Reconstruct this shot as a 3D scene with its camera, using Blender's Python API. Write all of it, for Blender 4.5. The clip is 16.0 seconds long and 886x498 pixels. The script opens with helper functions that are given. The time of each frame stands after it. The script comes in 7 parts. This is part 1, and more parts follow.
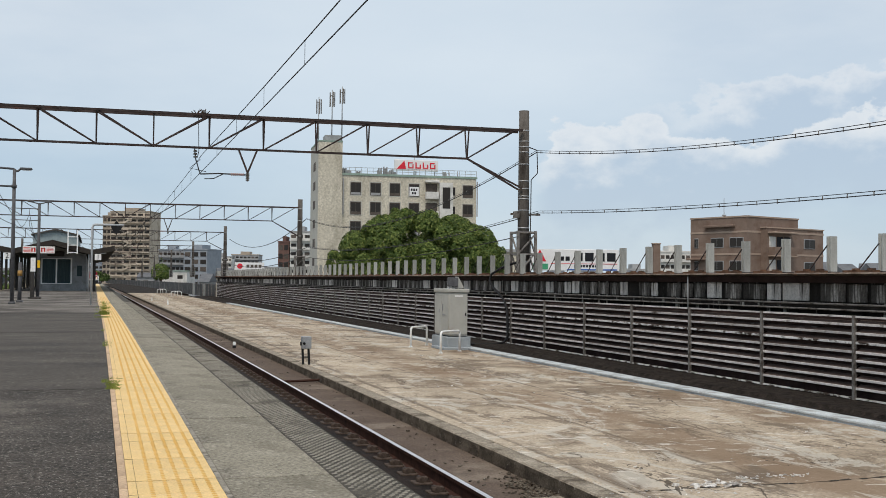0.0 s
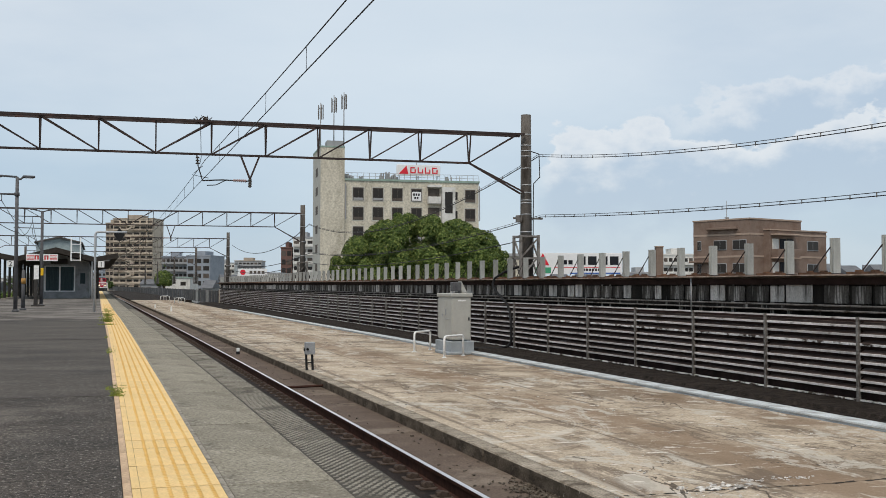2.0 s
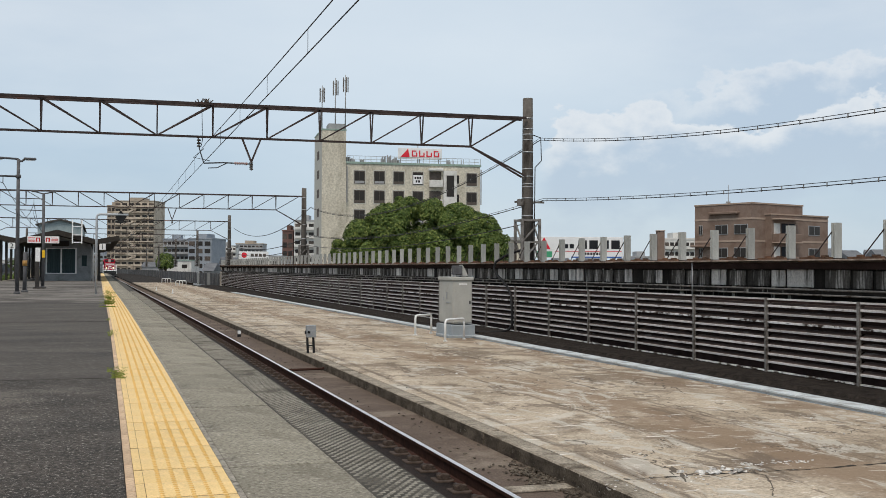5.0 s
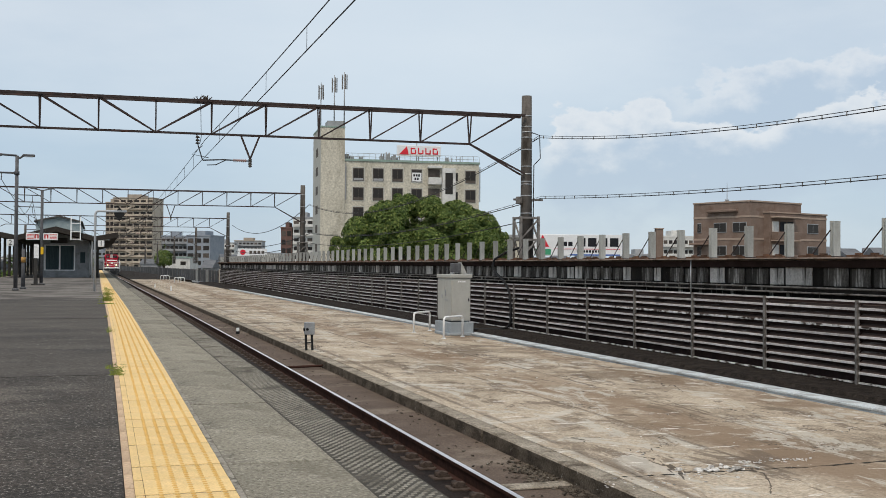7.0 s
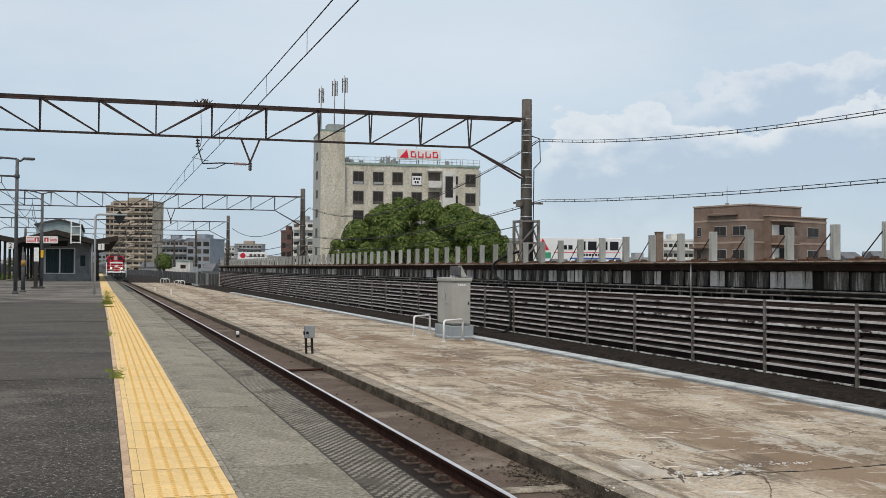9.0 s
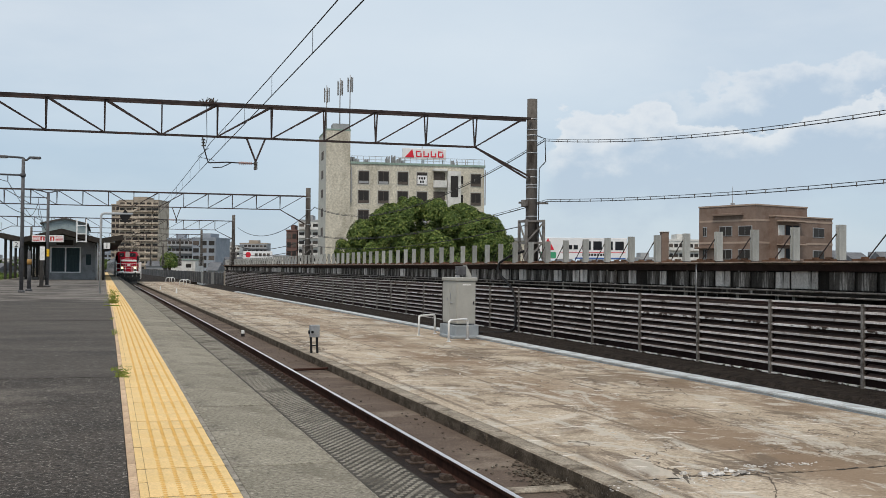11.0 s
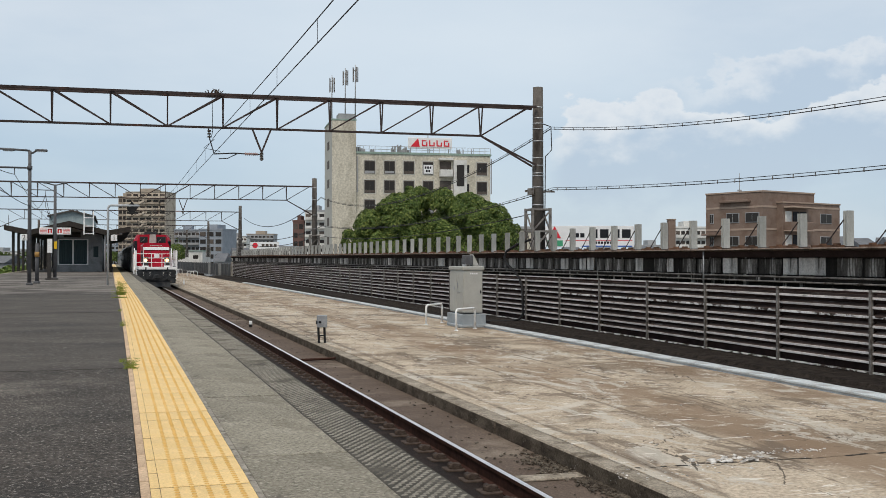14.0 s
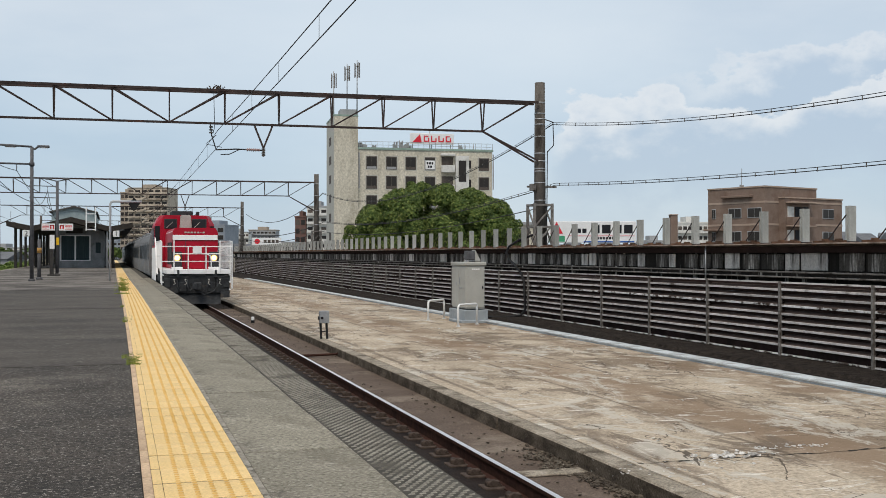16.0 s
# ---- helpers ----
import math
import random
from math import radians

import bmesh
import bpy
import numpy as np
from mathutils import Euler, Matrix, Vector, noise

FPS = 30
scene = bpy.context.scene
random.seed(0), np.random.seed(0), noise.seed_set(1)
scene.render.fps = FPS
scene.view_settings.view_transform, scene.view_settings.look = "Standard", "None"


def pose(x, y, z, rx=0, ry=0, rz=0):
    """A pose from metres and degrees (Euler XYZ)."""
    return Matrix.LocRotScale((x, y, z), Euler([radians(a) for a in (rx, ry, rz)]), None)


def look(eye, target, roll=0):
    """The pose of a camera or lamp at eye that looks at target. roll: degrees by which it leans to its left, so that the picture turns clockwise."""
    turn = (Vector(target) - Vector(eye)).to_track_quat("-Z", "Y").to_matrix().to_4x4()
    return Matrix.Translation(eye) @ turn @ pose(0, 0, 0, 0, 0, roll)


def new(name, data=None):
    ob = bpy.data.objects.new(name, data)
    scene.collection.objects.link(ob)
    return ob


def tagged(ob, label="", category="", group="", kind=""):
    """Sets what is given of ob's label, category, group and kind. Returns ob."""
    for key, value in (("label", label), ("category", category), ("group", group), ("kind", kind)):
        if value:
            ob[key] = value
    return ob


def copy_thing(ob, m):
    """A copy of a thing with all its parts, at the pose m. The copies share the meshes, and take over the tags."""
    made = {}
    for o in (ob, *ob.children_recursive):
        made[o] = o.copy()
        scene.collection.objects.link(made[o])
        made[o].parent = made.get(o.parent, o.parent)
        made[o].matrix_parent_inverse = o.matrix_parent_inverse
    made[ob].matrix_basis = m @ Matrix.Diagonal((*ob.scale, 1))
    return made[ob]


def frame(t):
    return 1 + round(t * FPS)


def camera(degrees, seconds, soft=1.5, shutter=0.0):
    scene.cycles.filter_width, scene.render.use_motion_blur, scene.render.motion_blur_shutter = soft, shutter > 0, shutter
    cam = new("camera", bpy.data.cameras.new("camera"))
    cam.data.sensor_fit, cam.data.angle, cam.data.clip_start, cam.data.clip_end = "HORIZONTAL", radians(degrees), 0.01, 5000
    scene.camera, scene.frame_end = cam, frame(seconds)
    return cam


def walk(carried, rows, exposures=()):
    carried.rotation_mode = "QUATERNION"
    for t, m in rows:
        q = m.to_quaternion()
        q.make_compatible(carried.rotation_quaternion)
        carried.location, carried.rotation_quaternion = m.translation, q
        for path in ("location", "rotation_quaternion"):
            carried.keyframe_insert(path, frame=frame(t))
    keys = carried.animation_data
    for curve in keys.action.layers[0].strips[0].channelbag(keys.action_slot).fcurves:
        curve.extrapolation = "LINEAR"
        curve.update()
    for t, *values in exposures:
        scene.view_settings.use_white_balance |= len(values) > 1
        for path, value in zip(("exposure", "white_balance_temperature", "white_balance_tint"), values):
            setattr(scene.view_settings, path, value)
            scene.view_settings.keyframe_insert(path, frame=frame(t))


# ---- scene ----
EYE = (0.0, 0.0, 1.30)
cam = camera(44.85, 16.0, soft=0.7)
PATH = [
    (0, pose(*EYE, 91.694, -0.538, -17.595)),
    (0.5, pose(*EYE, 91.792, -0.300, -17.534)),
    (1, pose(*EYE, 91.884, -0.168, -17.478)),
    (1.5, pose(*EYE, 91.941, -0.113, -17.445)),
    (2, pose(*EYE, 91.940, -0.101, -17.432)),
    (2.5, pose(*EYE, 91.826, -0.074, -17.407)),
    (3, pose(*EYE, 91.659, -0.085, -17.377)),
    (3.5, pose(*EYE, 91.448, -0.125, -17.347)),
    (4, pose(*EYE, 91.277, -0.167, -17.327)),
    (6.5, pose(*EYE, 90.940, -0.436, -17.479)),
    (7, pose(*EYE, 90.924, -0.390, -17.442)),
    (7.5, pose(*EYE, 90.936, -0.359, -17.400)),
    (8, pose(*EYE, 90.976, -0.377, -17.398)),
    (8.5, pose(*EYE, 91.047, -0.402, -17.404)),
    (9, pose(*EYE, 91.105, -0.415, -17.440)),
    (11.5, pose(*EYE, 91.037, -0.487, -17.072)),
    (12, pose(*EYE, 90.922, -0.393, -17.000)),
    (12.5, pose(*EYE, 90.806, -0.302, -16.960)),
    (13, pose(*EYE, 90.691, -0.232, -16.920)),
    (13.5, pose(*EYE, 90.605, -0.127, -16.853)),
    (14, pose(*EYE, 90.503, -0.058, -16.806)),
    (14.5, pose(*EYE, 90.415, -0.021, -16.763)),
    (15, pose(*EYE, 90.347, -0.016, -16.732)),
    (15.5, pose(*EYE, 90.292, -0.005, -16.716)),
    (16, pose(*EYE, 90.271, -0.000, -16.699)),
]
walk(cam, PATH)

# ---- world and sun ----
world = bpy.data.worlds.new("world")
scene.world = world
world.use_nodes = True
wn, wl = world.node_tree.nodes, world.node_tree.links
wn.clear()


def wnode(kind, **kw):
    n = wn.new(kind)
    for k, v in kw.items():
        n.inputs[k].default_value = v
    return n


sky = wn.new("ShaderNodeTexSky")
sky.sky_type = "NISHITA"
sky.sun_disc = False
sky.sun_elevation = radians(57)
sky.sun_rotation = radians(200)
sky_gain = wn.new("ShaderNodeVectorMath")
sky_gain.operation = "SCALE"
sky_gain.inputs["Scale"].default_value = 0.11
wl.new(sky.outputs[0], sky_gain.inputs[0])
coord = wn.new("ShaderNodeTexCoord")
sep = wn.new("ShaderNodeSeparateXYZ")
wl.new(coord.outputs["Generated"], sep.inputs[0])
# the veil of high cloud: paler towards the horizon
veil = wn.new("ShaderNodeValToRGB")
veil.color_ramp.elements[0].position, veil.color_ramp.elements[0].color = 0.0, (0.56, 0.67, 0.77, 1)
veil.color_ramp.elements[1].position, veil.color_ramp.elements[1].color = 0.45, (0.66, 0.735, 0.80, 1)
e = veil.color_ramp.elements.new(0.10)
e.color = (0.51, 0.635, 0.76, 1)
e = veil.color_ramp.elements.new(0.21)
e.color = (0.66, 0.745, 0.83, 1)
wl.new(sep.outputs[2], veil.inputs[0])
# soft large patches
map_a = wn.new("ShaderNodeMapping")
map_a.inputs["Scale"].default_value = (1.0, 1.0, 3.2)
wl.new(coord.outputs["Generated"], map_a.inputs[0])
patch = wnode("ShaderNodeTexNoise", Scale=3.4, Detail=5.0, Roughness=0.55)
wl.new(map_a.outputs[0], patch.inputs["Vector"])
patch_ramp = wn.new("ShaderNodeValToRGB")
patch_ramp.color_ramp.elements[0].position, patch_ramp.color_ramp.elements[0].color = 0.35, (0.90, 0.93, 0.96, 1)
patch_ramp.color_ramp.elements[1].position, patch_ramp.color_ramp.elements[1].color = 0.68, (1.10, 1.07, 1.04, 1)
wl.new(patch.outputs[0], patch_ramp.inputs[0])
veiled = wn.new("ShaderNodeMixRGB")
veiled.blend_type, veiled.inputs[0].default_value = "MULTIPLY", 1.0
wl.new(veil.outputs[0], veiled.inputs[1])
wl.new(patch_ramp.outputs[0], veiled.inputs[2])
# a broad thin place in the veil, where it shines paler
thin = wn.new("ShaderNodeVectorMath")
thin.operation = "DOT_PRODUCT"
thin.inputs[1].default_value = Vector((0.26, 0.93, 0.30)).normalized()
wl.new(coord.outputs["Generated"], thin.inputs[0])
thin_map = wn.new("ShaderNodeMapRange")
thin_map.interpolation_type = "SMOOTHSTEP"
thin_map.inputs[1].default_value, thin_map.inputs[2].default_value, thin_map.inputs[4].default_value = 0.955, 1.0, 0.60
wl.new(thin.outputs["Value"], thin_map.inputs[0])
lit_veil = wn.new("ShaderNodeMixRGB")
lit_veil.inputs[2].default_value = (0.77, 0.855, 0.92, 1)
wl.new(thin_map.outputs[0], lit_veil.inputs[0])
wl.new(veiled.outputs[0], lit_veil.inputs[1])


def wmath(op, a, b=None):
    n = wn.new("ShaderNodeMath")
    n.operation = op
    for i, v in enumerate((a, b)):
        if v is not None:
            if isinstance(v, (int, float)):
                n.inputs[i].default_value = v
            else:
                wl.new(v, n.inputs[i])
    return n.outputs[0]


def wramp(v, lo, hi, a=0.0, b=1.0):
    n = wn.new("ShaderNodeMapRange")
    n.interpolation_type = "SMOOTHSTEP"
    n.inputs[1].default_value, n.inputs[2].default_value, n.inputs[3].default_value, n.inputs[4].default_value = lo, hi, a, b
    wl.new(v, n.inputs[0])
    return n.outputs[0]


def wmix(fac, a, b):
    n = wn.new("ShaderNodeMixRGB")
    wl.new(fac, n.inputs[0])
    for i, v in ((1, a), (2, b)):
        if isinstance(v, tuple):
            n.inputs[i].default_value = v
        else:
            wl.new(v, n.inputs[i])
    return n.outputs[0]


# heaped clouds in banks to the east: puffed tops, flat blue-grey undersides
bearing = wmath("ARCTAN2", sep.outputs[0], sep.outputs[1])


def cloud_bank(below, start, full, top, rise, depth, seed, strength, scale):
    flat = wn.new("ShaderNodeCombineXYZ")
    wl.new(bearing, flat.inputs[0])
    wl.new(wmath("MULTIPLY", sep.outputs[2], 1.5), flat.inputs[1])
    flat.inputs[2].default_value = seed
    puff = wnode("ShaderNodeTexNoise", Scale=scale, Detail=7.0, Roughness=0.55)
    wl.new(flat.outputs[0], puff.inputs["Vector"])
    broad = wnode("ShaderNodeTexNoise", Scale=scale * 0.35, Detail=3.0, Roughness=0.5)
    wl.new(flat.outputs[0], broad.inputs["Vector"])
    crest_line = wmath("ADD", wmath("MULTIPLY", wmath("SUBTRACT", bearing, start), rise), top)
    lump = wmath("ADD", wmath("MULTIPLY", wmath("SUBTRACT", puff.outputs[0], 0.5), 0.12), wmath("MULTIPLY", wmath("SUBTRACT", broad.outputs[0], 0.5), 0.11))
    under = wmath("SUBTRACT", wmath("ADD", crest_line, lump), sep.outputs[2])
    cover = wmath("MULTIPLY", wmath("MULTIPLY", wramp(under, 0.0, 0.007), wramp(under, depth * 0.55, depth, 1.0, 0.0)), wramp(bearing, start, full, 0.0, strength))
    shade = wramp(wmath("ADD", under, wmath("MULTIPLY", puff.outputs[0], 0.03)), 0.016, depth * 0.55)
    tone = wmix(shade, (0.80, 0.835, 0.87, 1), (0.50, 0.605, 0.73, 1))
    return wmix(cover, below, tone)


clouded = cloud_bank(lit_veil.outputs[0], 0.46, 0.58, 0.168, 0.13, 0.09, 7.3, 0.8, 14.0)
clouded = cloud_bank(clouded, 0.385, 0.41, 0.125, 0.16, 0.12, 2.1, 1.0, 17.0)
blend = wn.new("ShaderNodeMixRGB")
blend.inputs[0].default_value = 0.85
wl.new(sky_gain.outputs[0], blend.inputs[1])
wl.new(clouded, blend.inputs[2])
back = wn.new("ShaderNodeBackground")
back.inputs[1].default_value = 1.0
wl.new(blend.outputs[0], back.inputs[0])
world_out = wn.new("ShaderNodeOutputWorld")
wl.new(back.outputs[0], world_out.inputs[0])

sun_data = bpy.data.lights.new("sun", "SUN")
sun_data.energy, sun_data.angle, sun_data.color = 2.15, radians(24), (1.0, 0.89, 0.765)
sun = new("sun", sun_data)
sun.matrix_world = look((-24, -38, 70), (0, 0, 0))
scene.view_settings.exposure = 0.0


# ---- mesh helpers ----
def cx(y):
    """How far the line has bent to the west at y metres along it."""
    if y <= 0:
        return 0.0
    if y <= 57:
        return -0.0001 * y * y
    a = -0.325 - 0.0114 * (y - 57)
    return a - 0.00012 * (y - 240) ** 2 if y > 240 else a


def bp(y):
    """The same for the platform, whose edge falls back from the line further on."""
    return cx(y) if y <= 57 else -0.325 - 0.0065 * (y - 57)


def slope(y):
    return (cx(y + 0.5) - cx(y - 0.5))


def at(x, y, z, turn=0.0):
    """A pose beside the line: x across, y along, z up; it follows the bend."""
    return pose(x + cx(y), y, z, 0, 0, turn - math.degrees(math.atan(slope(y))))


def box(bm, x0, x1, y0, y1, z0, z1, m=None):
    v = [bm.verts.new((x, y, z)) for z in (z0, z1) for y in (y0, y1) for x in (x0, x1)]
    if m is not None:
        for p in v:
            p.co = m @ p.co
    for f in ((0, 2, 3, 1), (4, 5, 7, 6), (0, 1, 5, 4), (2, 6, 7, 3), (1, 3, 7, 5), (0, 4, 6, 2)):
        bm.faces.new([v[i] for i in f])
    return v


def rbox(bm, x0, x1, y0, y1, z0, z1, r=0.01, seg=1):
    """A box with rounded edges."""
    b = bmesh.new()
    box(b, x0, x1, y0, y1, z0, z1)
    bmesh.ops.bevel(b, geom=b.edges[:], offset=r, segments=seg, profile=0.5, affect="EDGES")
    me = bpy.data.meshes.new("scratch")
    b.to_mesh(me)
    b.free()
    bm.from_mesh(me)
    bpy.data.meshes.remove(me)


def cyl(bm, p0, p1, r0, r1=None, n=8, caps=True):
    r1 = r0 if r1 is None else r1
    p0, p1 = Vector(p0), Vector(p1)
    q = (p1 - p0).to_track_quat("Z", "Y")
    ring = []
    for p, r in ((p0, r0), (p1, r1)):
        ring.append([bm.verts.new(p + q @ Vector((r * math.cos(i * math.tau / n), r * math.sin(i * math.tau / n), 0))) for i in range(n)])
    for i in range(n):
        f = bm.faces.new((ring[0][i], ring[0][(i + 1) % n], ring[1][(i + 1) % n], ring[1][i]))
        f.smooth = n > 6
    if caps:
        bm.faces.new(ring[0][::-1])
        bm.faces.new(ring[1])


def bar(bm, p0, p1, w, h=None):
    """A square bar from p0 to p1."""
    h = w if h is None else h
    p0, p1 = Vector(p0), Vector(p1)
    d = p1 - p0
    q = d.to_track_quat("Y", "Z")
    m = Matrix.Translation(p0) @ q.to_matrix().to_4x4()
    box(bm, -w / 2, w / 2, 0, d.length, -h / 2, h / 2, m)


def tube(bm, pts, r, n=6):
    """One round bar bent through the points."""
    pts = [Vector(p) for p in pts]
    rings = []
    for i, p in enumerate(pts):
        a = (p - pts[i - 1]).normalized() if i else None
        b = (pts[i + 1] - p).normalized() if i + 1 < len(pts) else None
        d = a + b if a and b else a or b
        if d.length < 1e-6:
            d = b
        d.normalize()
        side = d.cross(Vector((0, 0, 1)) if abs(d.z) < 0.95 else Vector((0, 1, 0))).normalized()
        if rings:
            side = last - d * last.dot(d)
            side.normalize()
        last = side
        q = d.cross(side)
        rings.append([bm.verts.new(p + (side * math.cos(k * math.tau / n) + q * math.sin(k * math.tau / n)) * r) for k in range(n)])
    for u, v in zip(rings, rings[1:]):
        for k in range(n):
            bm.faces.new((u[k], u[(k + 1) % n], v[(k + 1) % n], v[k])).smooth = n > 6
    bm.faces.new(rings[0][::-1])
    bm.faces.new(rings[-1])


def prism(bm, profile, y0, y1, axis="y"):
    """A profile of (x, z) drawn along y, or of (y, z) drawn along x."""
    put = (lambda u, s, w: (u, s, w)) if axis == "y" else (lambda u, s, w: (s, u, w))
    a = [bm.verts.new(put(u, y0, w)) for u, w in profile]
    b = [bm.verts.new(put(u, y1, w)) for u, w in profile]
    n = len(profile)
    for i in range(n):
        bm.faces.new((a[i], a[(i + 1) % n], b[(i + 1) % n], b[i]))
    bm.faces.new(a[::-1])
    bm.faces.new(b)


def pave_at(x, y, z, turn=0.0):
    return pose(x + bp(y), y, z, 0, 0, turn - math.degrees(math.atan(bp(y + 0.5) - bp(y - 0.5))))


def plain_at(x, y, z, turn=0.0):
    return pose(x, y, z, 0, 0, turn)


def straight(bm, profile, y0, y1, step=6.0):
    along(bm, profile, y0, y1, step, True, lambda y: 0.0)


def platform_along(bm, profile, y0, y1, step=6.0):
    along(bm, profile, y0, y1, step, True, bp)


def along(bm, profile, y0, y1, step=6.0, closed=True, cx=cx):
    """A profile of (x, z) drawn along the bending line."""
    n = max(1, math.ceil((y1 - y0) / step))
    rows = []
    for i in range(n + 1):
        y = y0 + (y1 - y0) * i / n
        rows.append([bm.verts.new((x + cx(y), y, z)) for x, z in profile])
    k = len(profile)
    for a, b in zip(rows, rows[1:]):
        for i in range(k if closed else k - 1):
            bm.faces.new((a[i], a[(i + 1) % k], b[(i + 1) % k], b[i]))
    if closed:
        bm.faces.new(rows[0][::-1])
        bm.faces.new(rows[-1])


def finish(bm):
    bmesh.ops.recalc_face_normals(bm, faces=bm.faces[:])


def mesh(name, bm, material, fix=True):
    if fix:
        finish(bm)
    me = bpy.data.meshes.new(name)
    bm.to_mesh(me)
    bm.free()
    for m in material if isinstance(material, (list, tuple)) else [material]:
        me.materials.append(m)
    return me


def part(name, bm, material, parent, label="", kind=""):
    ob = new(name, mesh(name, bm, material))
    ob.parent = parent
    return tagged(ob, label, kind=kind)


def thing(name, m, label, category, group="", kind=""):
    ob = new(name)
    ob.matrix_world = m
    ob.empty_display_size = 0.2
    return tagged(ob, label, category, group, kind)


def solid(name, bm, material, label, category, group="", kind="", m=None):
    """A thing of one mesh."""
    ob = new(name, mesh(name, bm, material))
    if m is not None:
        ob.matrix_world = m
    return tagged(ob, label, category, group, kind)


def piece(name, me, parent, m=None):
    ob = new(name, me)
    ob.parent = parent
    if m is not None:
        ob.matrix_basis = m
    return ob


# ---- materials ----
def material(name, a, b, scale=4.0, rough=0.8, bump=0.2, fine=60.0, metal=0.0, stain=None, stain_scale=0.6, stain_at=(0.5, 0.65), stretch=(1, 1, 1),
             random=0.0, detail=8.0, rough2=None, dist=0.01, speck=0.3, spec=0.12):
    """Two mixed tones, a finer grain, stains with a shape of their own, and relief."""
    m = bpy.data.materials.new(name)
    m.use_nodes = True
    nt = m.node_tree
    n, l = nt.nodes, nt.links
    bsdf = n["Principled BSDF"]
    bsdf.inputs["Metallic"].default_value = metal
    bsdf.inputs["Specular IOR Level"].default_value = 0.5 if metal else spec
    tc = n.new("ShaderNodeTexCoord")
    mp = n.new("ShaderNodeMapping")
    mp.inputs["Scale"].default_value = stretch
    l.new(tc.outputs["Object"], mp.inputs[0])
    big = n.new("ShaderNodeTexNoise")
    big.inputs["Scale"].default_value, big.inputs["Detail"].default_value, big.inputs["Roughness"].default_value = scale, detail, 0.62
    l.new(mp.outputs[0], big.inputs["Vector"])
    ramp = n.new("ShaderNodeValToRGB")
    ramp.color_ramp.elements[0].position, ramp.color_ramp.elements[0].color = 0.33, (*a, 1)
    ramp.color_ramp.elements[1].position, ramp.color_ramp.elements[1].color = 0.67, (*b, 1)
    l.new(big.outputs[0], ramp.inputs[0])
    colour = ramp.outputs[0]
    grain = n.new("ShaderNodeTexNoise")
    grain.inputs["Scale"].default_value, grain.inputs["Detail"].default_value, grain.inputs["Roughness"].default_value = fine, 6.0, 0.7
    l.new(tc.outputs["Object"], grain.inputs["Vector"])
    if stain:
        st = n.new("ShaderNodeTexNoise")
        st.inputs["Scale"].default_value, st.inputs["Detail"].default_value, st.inputs["Roughness"].default_value = stain_scale, 9.0, 0.65
        off = n.new("ShaderNodeMapping")
        off.inputs["Location"].default_value = (13.7, 5.1, 2.3)
        off.inputs["Scale"].default_value = stretch
        l.new(tc.outputs["Object"], off.inputs[0])
        l.new(off.outputs[0], st.inputs["Vector"])
        sr = n.new("ShaderNodeValToRGB")
        sr.color_ramp.elements[0].position, sr.color_ramp.elements[1].position = stain_at
        l.new(st.outputs[0], sr.inputs[0])
        mx = n.new("ShaderNodeMixRGB")
        mx.inputs[2].default_value = (*stain, 1)
        l.new(sr.outputs[0], mx.inputs[0])
        l.new(colour, mx.inputs[1])
        colour = mx.outputs[0]
    gr = n.new("ShaderNodeMapRange")
    gr.inputs[1].default_value, gr.inputs[2].default_value, gr.inputs[3].default_value, gr.inputs[4].default_value = 0.32, 0.68, 1 - speck, 1 + speck
    l.new(grain.outputs[0], gr.inputs[0])
    mul = n.new("ShaderNodeMixRGB")
    mul.blend_type, mul.inputs[0].default_value = "MULTIPLY", 1.0
    l.new(colour, mul.inputs[1])
    l.new(gr.outputs[0], mul.inputs[2])
    colour = mul.outputs[0]
    if random:
        info = n.new("ShaderNodeObjectInfo")
        rr = n.new("ShaderNodeMapRange")
        rr.inputs[3].default_value, rr.inputs[4].default_value = 1 - random, 1 + random
        l.new(info.outputs["Random"], rr.inputs[0])
        m2 = n.new("ShaderNodeMixRGB")
        m2.blend_type, m2.inputs[0].default_value = "MULTIPLY", 1.0
        l.new(colour, m2.inputs[1])
        l.new(rr.outputs[0], m2.inputs[2])
        colour = m2.outputs[0]
    l.new(colour, bsdf.inputs["Base Color"])
    rg = n.new("ShaderNodeMapRange")
    rg.inputs[3].default_value, rg.inputs[4].default_value = rough, rough2 if rough2 is not None else min(1.0, rough + 0.12)
    l.new(big.outputs[0], rg.inputs[0])
    l.new(rg.outputs[0], bsdf.inputs["Roughness"])
    if bump:
        bp = n.new("ShaderNodeBump")
        bp.inputs["Strength"].default_value, bp.inputs["Distance"].default_value = bump, dist
        l.new(grain.outputs[0], bp.inputs["Height"])
        l.new(bp.outputs[0], bsdf.inputs["Normal"])
    return m


def glass_like(name, c=(0.03, 0.035, 0.04), rough=0.06, spec=0.5):
    m = bpy.data.materials.new(name)
    m.use_nodes = True
    b = m.node_tree.nodes["Principled BSDF"]
    b.inputs["Base Color"].default_value, b.inputs["Roughness"].default_value = (*c, 1), rough
    b.inputs["Specular IOR Level"].default_value = spec
    return m


def glowing(name, c, power):
    m = bpy.data.materials.new(name)
    m.use_nodes = True
    b = m.node_tree.nodes["Principled BSDF"]
    b.inputs["Base Color"].default_value = (*c, 1)
    b.inputs["Emission Color"].default_value, b.inputs["Emission Strength"].default_value = (*c, 1), power
    return m


